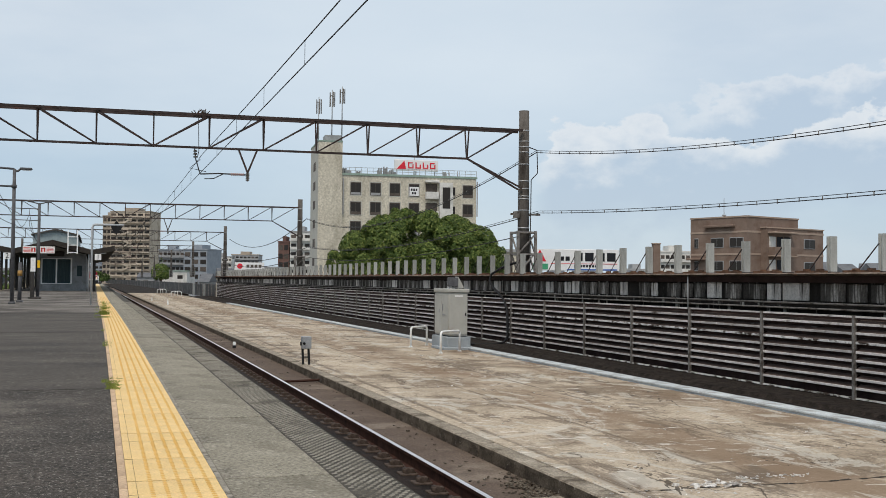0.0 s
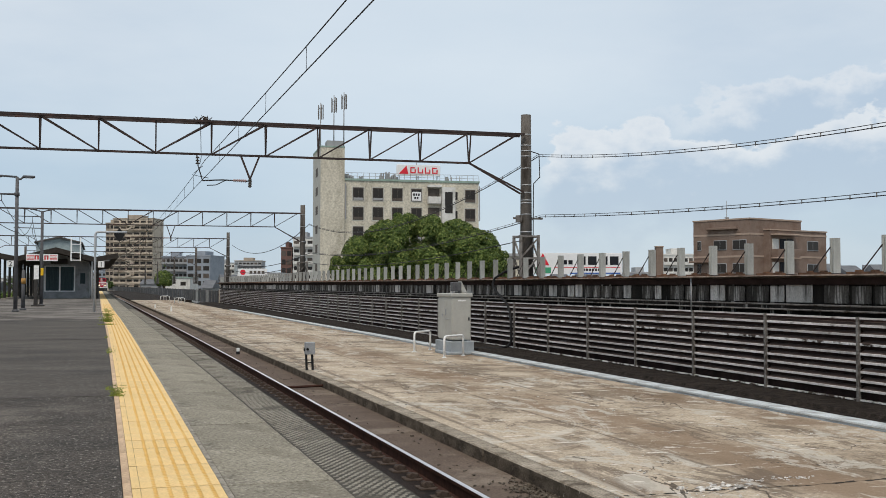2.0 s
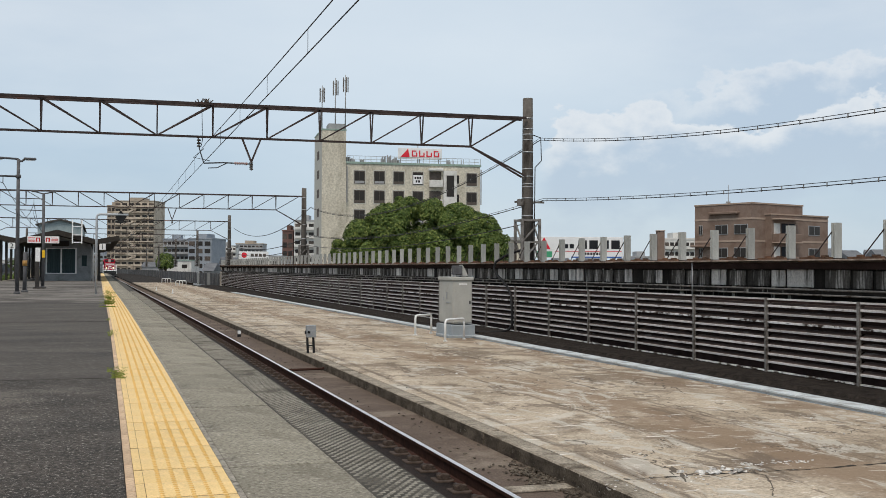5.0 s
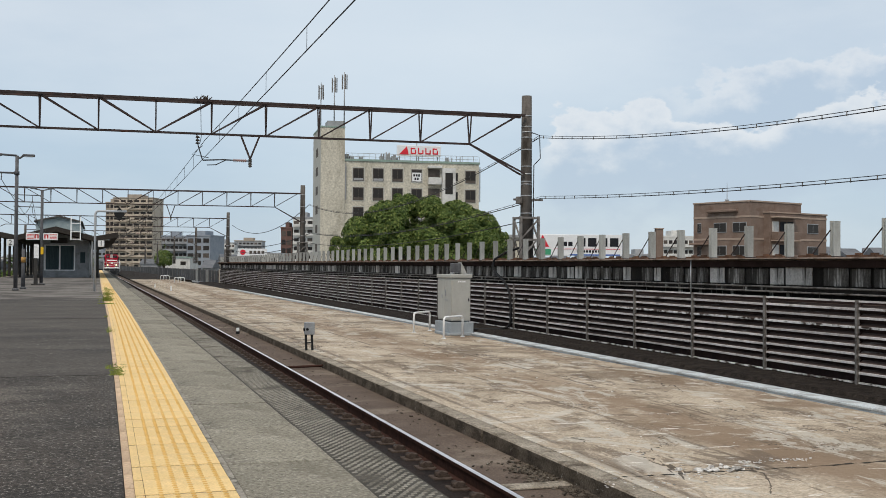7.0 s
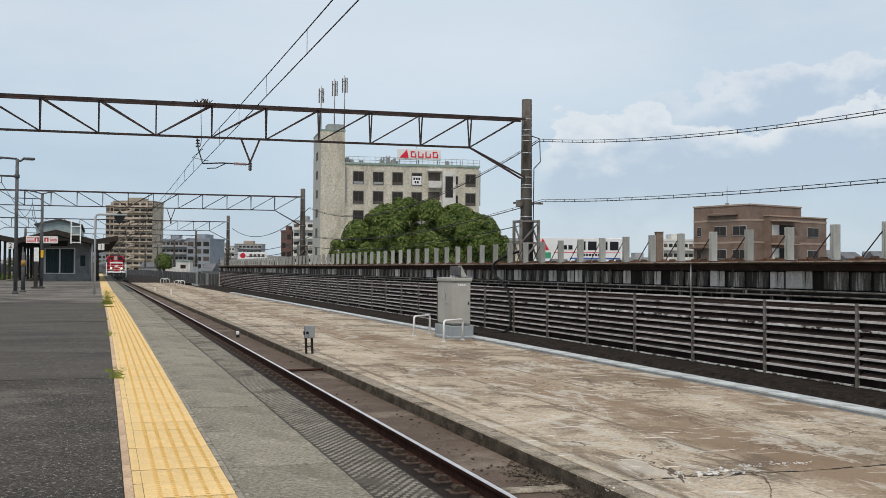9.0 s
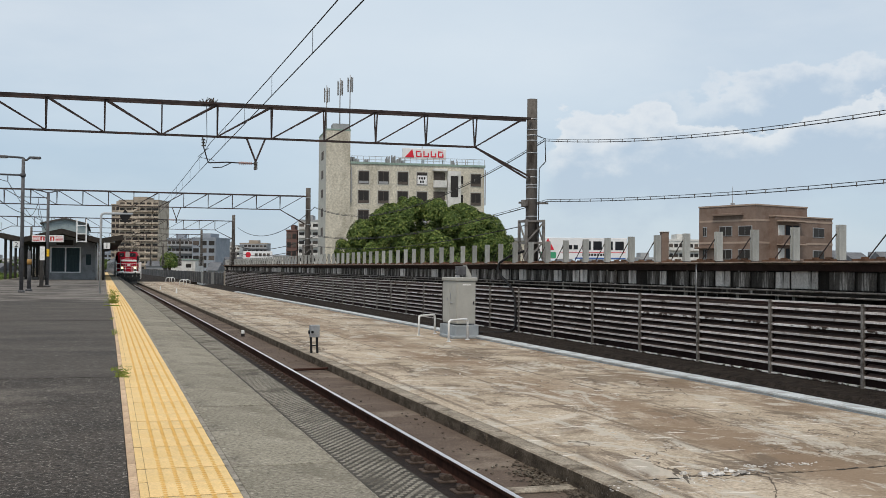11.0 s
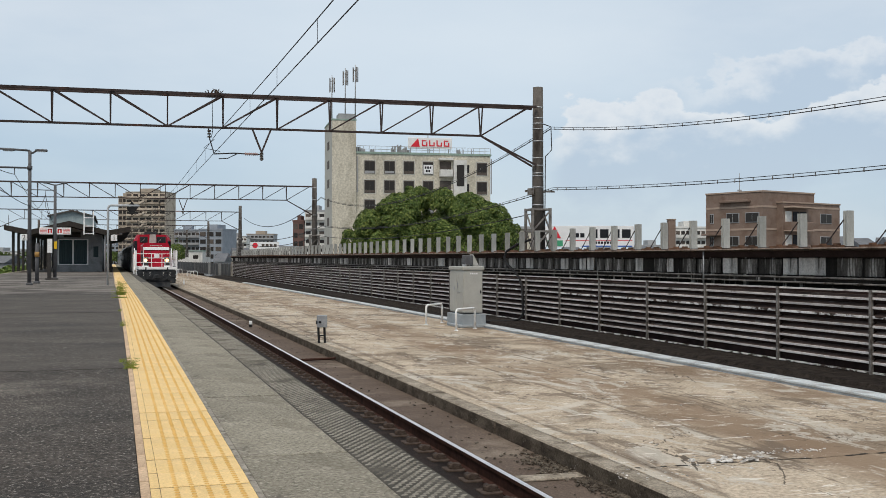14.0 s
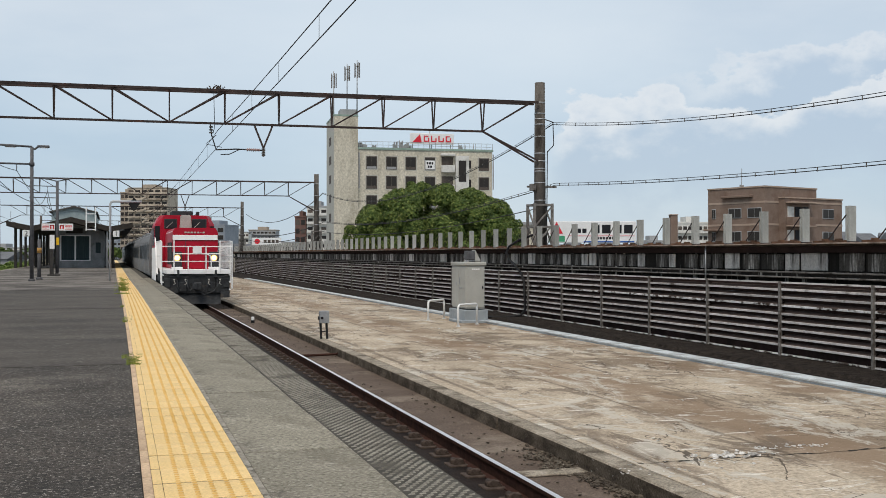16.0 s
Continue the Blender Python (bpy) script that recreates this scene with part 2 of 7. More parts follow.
def layer(m, scale, lo, hi, colour, amount, loc, stretch=(1, 1, 1), band=None, crack=None):
    """One more tone over a material's colour, in patches of its own."""
    n, l = m.node_tree.nodes, m.node_tree.links
    bsdf = n["Principled BSDF"]
    base = bsdf.inputs["Base Color"].links[0].from_socket
    tc = n.new("ShaderNodeTexCoord")
    mp = n.new("ShaderNodeMapping")
    mp.inputs["Location"].default_value, mp.inputs["Scale"].default_value = loc, stretch
    l.new(tc.outputs["Object"], mp.inputs[0])
    t = n.new("ShaderNodeTexNoise")
    t.inputs["Scale"].default_value, t.inputs["Detail"].default_value, t.inputs["Roughness"].default_value = scale, 12.0, 0.72
    t.inputs["Distortion"].default_value = 0.6
    l.new(mp.outputs[0], t.inputs["Vector"])
    r = n.new("ShaderNodeMapRange")
    r.inputs[1].default_value, r.inputs[2].default_value, r.inputs[4].default_value = lo, hi, amount
    l.new(t.outputs[0], r.inputs[0])
    fac = r.outputs[0]
    if crack:
        t.inputs["Detail"].default_value, t.inputs["Roughness"].default_value = 6.0, 0.5
        near = n.new("ShaderNodeMath")
        near.operation = "COMPARE"
        near.inputs[1].default_value, near.inputs[2].default_value = lo, crack
        l.new(t.outputs[0], near.inputs[0])
        weak = n.new("ShaderNodeMath")
        weak.operation = "MULTIPLY"
        weak.inputs[1].default_value = amount
        l.new(near.outputs[0], weak.inputs[0])
        fac = weak.outputs[0]
    if band:
        sp = n.new("ShaderNodeSeparateXYZ")
        l.new(tc.outputs["Object"], sp.inputs[0])
        d = n.new("ShaderNodeMath")
        d.operation = "SUBTRACT"
        d.inputs[1].default_value = band[0]
        l.new(sp.outputs[0], d.inputs[0])
        ab = n.new("ShaderNodeMath")
        ab.operation = "ABSOLUTE"
        l.new(d.outputs[0], ab.inputs[0])
        br = n.new("ShaderNodeMapRange")
        br.inputs[1].default_value, br.inputs[2].default_value, br.inputs[3].default_value, br.inputs[4].default_value = band[1] * 0.4, band[1], 1.0, 0.0
        l.new(ab.outputs[0], br.inputs[0])
        mu = n.new("ShaderNodeMath")
        mu.operation = "MULTIPLY"
        l.new(fac, mu.inputs[0])
        l.new(br.outputs[0], mu.inputs[1])
        fac = mu.outputs[0]
    mx = n.new("ShaderNodeMixRGB")
    mx.inputs[2].default_value = (*colour, 1)
    l.new(fac, mx.inputs[0])
    l.new(base, mx.inputs[1])
    l.new(mx.outputs[0], bsdf.inputs["Base Color"])


def slab_material():
    """Old concrete: pale scrapes, a grey field, a rusty lane where the lost track lay, and a swept arc of wheel marks."""
    m = material("old_slab", (0.355, 0.289, 0.214), (0.505, 0.424, 0.328), 0.55, 0.85, 0.6, 22, stain=(0.235, 0.185, 0.135), stain_scale=0.42, stain_at=(0.50, 0.58), dist=0.015, speck=0.38)
    layer(m, 0.7, 0.36, 0.52, (0.225, 0.158, 0.105), 0.85, (3, 9, 0), (1, 0.35, 1), (8.0, 1.0))
    layer(m, 0.8, 0.40, 0.56, (0.205, 0.145, 0.098), 0.85, (8, 3, 0), (1, 0.4, 1), (10.9, 0.8))
    layer(m, 1.1, 0.56, 0.585, (0.15, 0.115, 0.085), 0.75, (7, 1, 0), (1, 0.35, 1))
    layer(m, 1.0, 0.55, 0.575, (0.50, 0.46, 0.395), 0.7, (1, 4, 0), (1.0, 0.45, 1))
    layer(m, 3.2, 0.60, 0.625, (0.70, 0.66, 0.59), 0.85, (2, 2, 0), (0.28, 1.5, 1))
    layer(m, 5.0, 0.615, 0.635, (0.75, 0.71, 0.64), 0.85, (6, 2, 0), (0.3, 1.6, 1))
    layer(m, 3.4, 0.61, 0.64, (0.13, 0.10, 0.075), 0.75, (1, 7, 0), (0.3, 1.4, 1))
    layer(m, 6.0, 0.63, 0.66, (0.09, 0.07, 0.055), 0.85, (5, 8, 0))
    layer(m, 18.0, 0.63, 0.68, (0.07, 0.055, 0.045), 0.7, (5, 3, 0))
    layer(m, 22.0, 0.63, 0.68, (0.68, 0.64, 0.58), 0.6, (9, 3, 0))
    layer(m, 1.6, 0.36, 0.54, (0.13, 0.10, 0.076), 0.7, (2, 3, 0), (1, 0.3, 1), (5.50, 0.07))
    layer(m, 2.4, 0.50, 0.58, (0.15, 0.112, 0.083), 0.6, (4, 3, 0), (1, 0.35, 1), (5.58, 0.26))
    for x in (7.18, 8.82):
        layer(m, 1.3, 0.44, 0.56, (0.12, 0.09, 0.066), 0.75, (x, 3, 0), (1, 0.4, 1), (x, 0.055))
    layer(m, 0.45, 0.5, 0.6, (0.07, 0.055, 0.042), 0.85, (5, 5, 0), (1, 0.6, 1), None, 0.0018)
    sweep(m, (4.9, 17.1), 2.62, 0.16, (0.58, 0.54, 0.47), 0.5)
    sweep(m, (4.7, 16.6), 3.05, 0.10, (0.58, 0.54, 0.47), 0.35)
    return m


def sweep(m, centre, radius, width, colour, amount):
    """A pale arc scuffed by a turning wheel."""
    n, l = m.node_tree.nodes, m.node_tree.links
    bsdf = n["Principled BSDF"]
    base = bsdf.inputs["Base Color"].links[0].from_socket
    tc = n.new("ShaderNodeTexCoord")
    off = n.new("ShaderNodeVectorMath")
    off.operation = "SUBTRACT"
    off.inputs[1].default_value = (centre[0], centre[1], SLAB_TOP)
    l.new(tc.outputs["Object"], off.inputs[0])
    far = n.new("ShaderNodeVectorMath")
    far.operation = "LENGTH"
    l.new(off.outputs[0], far.inputs[0])
    d = n.new("ShaderNodeMath")
    d.operation = "SUBTRACT"
    d.inputs[1].default_value = radius
    l.new(far.outputs["Value"], d.inputs[0])
    ab = n.new("ShaderNodeMath")
    ab.operation = "ABSOLUTE"
    l.new(d.outputs[0], ab.inputs[0])
    ring = n.new("ShaderNodeMapRange")
    ring.inputs[1].default_value, ring.inputs[2].default_value, ring.inputs[3].default_value, ring.inputs[4].default_value = width * 0.5, width, 1.0, 0.0
    l.new(ab.outputs[0], ring.inputs[0])
    # fine concentric scratches, broken by patches
    wob = n.new("ShaderNodeTexNoise")
    wob.noise_dimensions = "1D"
    wob.inputs["Scale"].default_value = 22.0
    l.new(far.outputs["Value"], wob.inputs["W"])
    br = n.new("ShaderNodeTexNoise")
    br.inputs["Scale"].default_value, br.inputs["Detail"].default_value = 1.3, 8.0
    l.new(tc.outputs["Object"], br.inputs["Vector"])
    both = n.new("ShaderNodeMath")
    both.operation = "ADD"
    l.new(wob.outputs[0], both.inputs[0])
    l.new(br.outputs[0], both.inputs[1])
    gate = n.new("ShaderNodeMapRange")
    gate.inputs[1].default_value, gate.inputs[2].default_value, gate.inputs[4].default_value = 0.88, 1.08, amount
    l.new(both.outputs[0], gate.inputs[0])
    fac = n.new("ShaderNodeMath")
    fac.operation = "MULTIPLY"
    l.new(ring.outputs[0], fac.inputs[0])
    l.new(gate.outputs[0], fac.inputs[1])
    mx = n.new("ShaderNodeMixRGB")
    mx.inputs[2].default_value = (*colour, 1)
    l.new(fac.outputs[0], mx.inputs[0])
    l.new(base, mx.inputs[1])
    l.new(mx.outputs[0], bsdf.inputs["Base Color"])


SLAB_TOP = -0.94
ASPHALT = material("asphalt", (0.038, 0.032, 0.027), (0.083, 0.070, 0.059), 0.9, 0.85, 1.0, 34, stain=(0.175, 0.152, 0.128), stain_scale=0.45, stain_at=(0.52, 0.75), dist=0.02, speck=0.9, spec=0.28)
layer(ASPHALT, 18.0, 0.53, 0.60, (0.018, 0.016, 0.014), 0.85, (5, 2, 3))
layer(ASPHALT, 34.0, 0.57, 0.61, (0.46, 0.42, 0.365), 0.8, (1, 2, 3))
layer(ASPHALT, 13.0, 0.60, 0.64, (0.26, 0.24, 0.215), 0.55, (3, 9, 3))
layer(ASPHALT, 1.6, 0.56, 0.66, (0.05, 0.045, 0.04), 0.55, (2, 7, 3), (0.5, 1.4, 1))
ASPHALT_WORN = material("worn_asphalt", (0.048, 0.041, 0.035), (0.098, 0.085, 0.072), 0.8, 0.85, 0.6, 20, stain=(0.045, 0.04, 0.036), stain_scale=0.9, stain_at=(0.54, 0.66), dist=0.02, speck=0.6, spec=0.28, stretch=(0.6, 1.1, 1))
layer(ASPHALT_WORN, 16.0, 0.58, 0.64, (0.36, 0.34, 0.30), 0.6, (1, 2, 3))
layer(ASPHALT_WORN, 10.0, 0.56, 0.62, (0.03, 0.027, 0.024), 0.6, (6, 2, 3))
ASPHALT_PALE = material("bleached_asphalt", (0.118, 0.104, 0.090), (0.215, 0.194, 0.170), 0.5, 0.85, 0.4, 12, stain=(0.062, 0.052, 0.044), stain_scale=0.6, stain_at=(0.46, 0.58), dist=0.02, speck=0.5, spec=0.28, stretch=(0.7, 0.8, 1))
EDGE_CONCRETE = material("edge_concrete", (0.205, 0.186, 0.146), (0.285, 0.262, 0.210), 1.6, 0.85, 0.6, 36, stain=(0.13, 0.115, 0.095), stain_scale=0.9, random=0.12, dist=0.012, speck=0.55)
layer(EDGE_CONCRETE, 26.0, 0.57, 0.63, (0.46, 0.43, 0.37), 0.7, (1, 2, 3))
layer(EDGE_CONCRETE, 20.0, 0.56, 0.63, (0.06, 0.053, 0.043), 0.65, (4, 2, 3))
layer(EDGE_CONCRETE, 1.3, 0.54, 0.66, (0.13, 0.112, 0.085), 0.5, (8, 2, 3), (1, 0.6, 1))
NOSING = material("nosing", (0.050, 0.046, 0.039), (0.098, 0.090, 0.076), 3.0, 0.8, 0.3, 90, dist=0.003)
GRIP = material("grip_bar", (0.20, 0.185, 0.155), (0.30, 0.28, 0.238), 3.0, 0.8, 0.1, 60, stain=(0.10, 0.09, 0.075), stain_scale=2.0)
YELLOW = material("yellow_tile", (0.68, 0.48, 0.215), (0.81, 0.59, 0.29), 1.4, 0.65, 0.2, 60, stain=(0.52, 0.375, 0.195), stain_scale=1.3, stain_at=(0.52, 0.72), random=0.045, dist=0.003, speck=0.18)
YELLOW_DOT = material("yellow_dot", (0.57, 0.345, 0.10), (0.68, 0.43, 0.15), 2.0, 0.65, 0.0, 70, speck=0.1)
PINK = material("border_tile", (0.46, 0.33, 0.22), (0.62, 0.45, 0.30), 2.0, 0.75, 0.15, 50, random=0.14)
BEDDING = material("jointing_sand", (0.12, 0.085, 0.05), (0.30, 0.22, 0.125), 3.0, 0.95, 0.3, 60)
DARK_JOINT = material("joint", (0.03, 0.026, 0.022), (0.055, 0.048, 0.04), 5.0, 0.95, 0.2, 60)
JOINT_STRIP = material("mortar", (0.20, 0.18, 0.15), (0.38, 0.35, 0.30), 4.0, 0.9, 0.5, 40, dist=0.008, stain=(0.10, 0.088, 0.07), stain_scale=7.0, stain_at=(0.52, 0.62))
RAIL_SIDE = material("rail_rust", (0.026, 0.012, 0.009), (0.062, 0.030, 0.022), 6.0, 0.8, 0.3, 60, dist=0.004)
TIE_PLATE = material("tie_plate", (0.036, 0.026, 0.021), (0.105, 0.080, 0.066), 9.0, 0.7, 0.3, 60, dist=0.004)
RAIL_TOP = material("rail_head", (0.78, 0.75, 0.74), (0.88, 0.85, 0.84), 4.0, 0.32, 0.05, 40, metal=1.0, speck=0.08)
BED = material("track_bed", (0.090, 0.066, 0.052), (0.150, 0.114, 0.090), 0.9, 0.9, 0.6, 30, stain=(0.21, 0.17, 0.135), stain_scale=0.6, stain_at=(0.55, 0.66), dist=0.015, speck=0.32)
layer(BED, 9.0, 0.60, 0.64, (0.04, 0.028, 0.022), 0.7, (4, 1, 2))
layer(BED, 16.0, 0.63, 0.68, (0.36, 0.31, 0.26), 0.7, (2, 1, 2))
SLAB = slab_material()
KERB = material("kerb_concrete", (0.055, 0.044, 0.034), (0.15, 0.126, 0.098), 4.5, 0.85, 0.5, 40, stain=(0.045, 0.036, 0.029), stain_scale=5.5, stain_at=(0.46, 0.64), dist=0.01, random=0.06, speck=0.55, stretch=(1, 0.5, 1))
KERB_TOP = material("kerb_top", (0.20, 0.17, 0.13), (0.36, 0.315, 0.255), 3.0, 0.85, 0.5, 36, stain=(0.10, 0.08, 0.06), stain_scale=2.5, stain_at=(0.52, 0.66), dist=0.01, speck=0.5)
layer(KERB, 9.0, 0.62, 0.67, (0.48, 0.45, 0.39), 0.7, (4, 2, 1))
GUTTER = material("gutter_concrete", (0.40, 0.43, 0.445), (0.56, 0.595, 0.61), 2.0, 0.8, 0.2, 50, stain=(0.26, 0.25, 0.235), stain_scale=1.5, stain_at=(0.55, 0.72), random=0.05)
SOIL = material("dark_ballast", (0.009, 0.007, 0.006), (0.042, 0.034, 0.028), 5.0, 0.95, 0.9, 25, dist=0.03, speck=0.5)
# slat lips coloured pale as if lit, blades dark as if shaded; both flaking
SLAT_SHADED = material("slat_shaded", (0.042, 0.030, 0.026), (0.095, 0.070, 0.062), 2.5, 0.6, 0.2, 40, stain=(0.22, 0.20, 0.185), stain_scale=3.0, stain_at=(0.60, 0.72), stretch=(1, 0.35, 1), random=0.2)
SLAT_LIT = material("slat_lit", (0.38, 0.355, 0.345), (0.60, 0.57, 0.555), 2.5, 0.6, 0.2, 40, stain=(0.085, 0.068, 0.057), stain_scale=2.6, stain_at=(0.57, 0.67), stretch=(1, 0.7, 1), random=0.22)
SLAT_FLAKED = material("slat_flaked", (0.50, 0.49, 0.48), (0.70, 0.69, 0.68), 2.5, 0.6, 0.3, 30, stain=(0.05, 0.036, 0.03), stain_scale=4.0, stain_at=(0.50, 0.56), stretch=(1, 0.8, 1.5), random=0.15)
layer(SLAT_LIT, 16.0, 0.61, 0.65, (0.80, 0.79, 0.78), 0.8, (3, 1, 2), (1, 0.6, 1))
layer(SLAT_FLAKED, 12.0, 0.58, 0.63, (0.82, 0.81, 0.80), 0.8, (5, 1, 2), (1, 0.6, 1))
# near-black tone for the shade between the slats and under the coping
GAP_SHADE = material("gap_shade", (0.020, 0.013, 0.012), (0.048, 0.030, 0.027), 2.0, 0.9, 0.2, 40)
POST_STEEL = material("post_steel", (0.13, 0.122, 0.113), (0.26, 0.245, 0.23), 3.0, 0.6, 0.2, 50, stain=(0.05, 0.04, 0.033), stain_scale=4.0, stain_at=(0.52, 0.66))
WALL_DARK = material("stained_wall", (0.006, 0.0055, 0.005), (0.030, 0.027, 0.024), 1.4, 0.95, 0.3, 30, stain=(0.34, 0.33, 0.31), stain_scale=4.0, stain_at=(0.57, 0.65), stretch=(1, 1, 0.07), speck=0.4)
WALL_PALE = material("pale_panel", (0.50, 0.475, 0.445), (0.68, 0.655, 0.62), 2.2, 0.9, 0.3, 30, stain=(0.05, 0.045, 0.04), stain_scale=2.6, stain_at=(0.54, 0.66), stretch=(1, 1, 0.12), random=0.25)
WALL_STREAKED = material("streaked_panel", (0.022, 0.020, 0.018), (0.105, 0.097, 0.088), 1.6, 0.95, 0.3, 30, stain=(0.46, 0.44, 0.41), stain_scale=4.5, stain_at=(0.53, 0.64), stretch=(1, 1, 0.10), speck=0.4, random=0.35)
COPING = material("coping", (0.045, 0.034, 0.027), (0.12, 0.095, 0.075), 2.5, 0.9, 0.4, 30, stain=(0.20, 0.105, 0.055), stain_scale=3.0, stain_at=(0.56, 0.68))
BATTEN = material("batten_rust", (0.10, 0.052, 0.032), (0.23, 0.13, 0.085), 3.0, 0.9, 0.4, 30, stain=(0.04, 0.03, 0.025), stain_scale=2.0, stain_at=(0.5, 0.66), random=0.25)
# front edge of the coping, its lit look put into a paler colour
COPING_LIT = material("coping_lit_edge", (0.24, 0.185, 0.15), (0.42, 0.34, 0.285), 1.8, 0.9, 0.3, 30, stain=(0.10, 0.07, 0.05), stain_scale=1.5, stain_at=(0.52, 0.66))
STUB = material("stub_concrete", (0.26, 0.265, 0.25), (0.44, 0.445, 0.42), 3.0, 0.85, 0.3, 40, speck=0.14, stain=(0.10, 0.085, 0.068), stain_scale=3.0, stain_at=(0.54, 0.68), stretch=(1, 1, 0.3), random=0.2)
POLE = material("pole_concrete", (0.075, 0.067, 0.060), (0.15, 0.136, 0.122), 2.0, 0.85, 0.3, 40, stain=(0.035, 0.03, 0.026), stain_scale=1.5, stretch=(1, 1, 0.3))
TRUSS = material("truss_steel", (0.035, 0.026, 0.025), (0.075, 0.057, 0.053), 3.0, 0.6, 0.2, 50, stain=(0.14, 0.06, 0.042), stain_scale=1.2, stain_at=(0.58, 0.75), random=0.15)
GALV = material("galvanised", (0.28, 0.29, 0.30), (0.42, 0.43, 0.44), 4.0, 0.5, 0.15, 60, metal=0.6)
WIRE = material("wire", (0.03, 0.03, 0.032), (0.05, 0.05, 0.052), 8.0, 0.6, 0.0, 40)
ARM_INSULATOR = material("arm_insulator", (0.30, 0.20, 0.19), (0.42, 0.30, 0.29), 5.0, 0.3, 0.0, 40)
INSULATOR = material("insulator", (0.55, 0.54, 0.52), (0.66, 0.65, 0.62), 5.0, 0.3, 0.0, 40)
WHITE = material("white_paint", (0.74, 0.75, 0.75), (0.84, 0.85, 0.84), 3.0, 0.5, 0.05, 40, stain=(0.42, 0.38, 0.33), stain_scale=6.0, stain_at=(0.62, 0.75))
CITY = material("city_ground", (0.13, 0.13, 0.12), (0.24, 0.235, 0.22), 0.05, 0.9, 0.1, 1.0, stain=(0.07, 0.10, 0.05), stain_scale=0.02)

# the shade beside and below the rails, as a near-black colour
RAIL_SHADE = material("rail_shade", (0.007, 0.005, 0.004), (0.028, 0.018, 0.014), 4.0, 0.7, 0.6, 30, stain=(0.035, 0.024, 0.019), stain_scale=2.5, stain_at=(0.58, 0.70), dist=0.015, speck=0.5)

# ---- the large structure ----
RAIL_Z, SLAB_Z = -0.97, -0.94
TRACK_X, EDGE_X = 3.36, 1.86


def build_structure():
    bm = bmesh.new()
    n = 24
    ring = [bm.verts.new((1800 * math.cos(i * math.tau / n), 1800 * math.sin(i * math.tau / n), -6.0)) for i in range(n)]
    bm.faces.new(ring)
    solid("ground", bm, CITY, "flat town ground of asphalt and yards", "ground", kind="structure")

    bm = bmesh.new()
    along(bm, [(-30, -6), (-20, -1.25), (1.9, -1.25), (13.9, -1.25), (13.9, -6)], -25, 420, 10)
    solid("embankment", bm, SOIL, "dark earth railway embankment under the tracks", "embankment", kind="structure")

    bm = bmesh.new()
    platform_along(bm, [(-8.3, -0.03), (0.12, -0.03), (0.12, -1.24), (-8.3, -1.24)], -12, 235, 5)
    platform = solid("platform", bm, ASPHALT, "weathered dark asphalt station platform", "platform", kind="structure")
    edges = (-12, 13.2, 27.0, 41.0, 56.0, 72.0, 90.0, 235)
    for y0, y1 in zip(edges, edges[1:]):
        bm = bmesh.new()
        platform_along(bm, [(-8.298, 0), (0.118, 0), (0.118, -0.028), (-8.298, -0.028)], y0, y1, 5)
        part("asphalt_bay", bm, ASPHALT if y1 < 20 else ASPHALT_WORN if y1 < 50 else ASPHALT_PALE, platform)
    bm = bmesh.new()
    platform_along(bm, [(-8.75, 0.004), (-8.3, 0.004), (-8.3, -1.24), (-8.75, -1.24)], -12, 235, 5)
    solid("platform_kerb", bm, EDGE_CONCRETE, "pale concrete kerb along the far platform side", "kerb", kind="structure")
    bm = bmesh.new()
    platform_along(bm, [(0.12, -0.004), (EDGE_X - 0.02, -0.004), (EDGE_X - 0.02, -0.28), (EDGE_X - 0.12, -0.30), (EDGE_X - 0.12, -1.24), (0.12, -1.24)], -12, 235, 5)
    ob = solid("platform_edge", bm, DARK_JOINT, "concrete platform edge with tactile paving beside the track", "platform edge", kind="structure")

    bm = bmesh.new()
    along(bm, [(EDGE_X - 1.1, -1.19), (4.03, -1.19), (4.05, -1.131), (5.02, -1.13), (5.02, -1.245), (EDGE_X - 1.1, -1.245)], -14, 420, 6)
    solid("track_bed", bm, BED, "brown stained concrete track bed with grit", "track bed", kind="structure")
    bed = bpy.data.objects["track_bed"]
    # dark strips that paint the shade along both rails
    for x in (TRACK_X - 0.566, TRACK_X + 0.566):
        bm = bmesh.new()
        along(bm, [(x - 0.46, -1.192), (x - 0.43, -1.168), (x + 0.09, -1.168), (x + 0.1, -1.192)], -14, 420, 4)
        part("rail_shade_strip", bm, RAIL_SHADE, bed, "near-black strip of painted shade along the rail")
    bm = bmesh.new()
    along(bm, [(-15, -1.14), (-8.76, -1.14), (-8.76, -1.26), (-15, -1.26)], -14, 420, 8)
    solid("ballast", bm, SOIL, "dark ballast bed of the second track", "ballast", kind="structure")

    bm = bmesh.new()
    along(bm, [(5.27, SLAB_Z), (11.44, SLAB_Z), (11.44, -1.24), (5.27, -1.24)], -14, 165, 5)
    solid("slab", bm, SLAB, "old stained concrete slab of a removed track", "slab", kind="structure")
    bm = bmesh.new()
    along(bm, [(5.27, -1.0), (13.9, -1.0), (13.9, -1.24), (5.27, -1.24)], 165, 420, 8)
    solid("gravel_bed", bm, SOIL, "gravelly ground beyond the slab's end", "ground", kind="structure")
    bm = bmesh.new()
    along(bm, [(11.81, -1.0), (12.9, -1.02), (12.96, -0.955), (14.6, -0.93), (14.6, -1.24), (11.81, -1.24)], -14, 143, 5)
    solid("ballast_strip", bm, SOIL, "dark dirty ballast strip below the louvred fence", "ballast", kind="structure")

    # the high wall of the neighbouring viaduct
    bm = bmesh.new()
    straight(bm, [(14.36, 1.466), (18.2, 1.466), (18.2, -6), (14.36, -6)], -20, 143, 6)
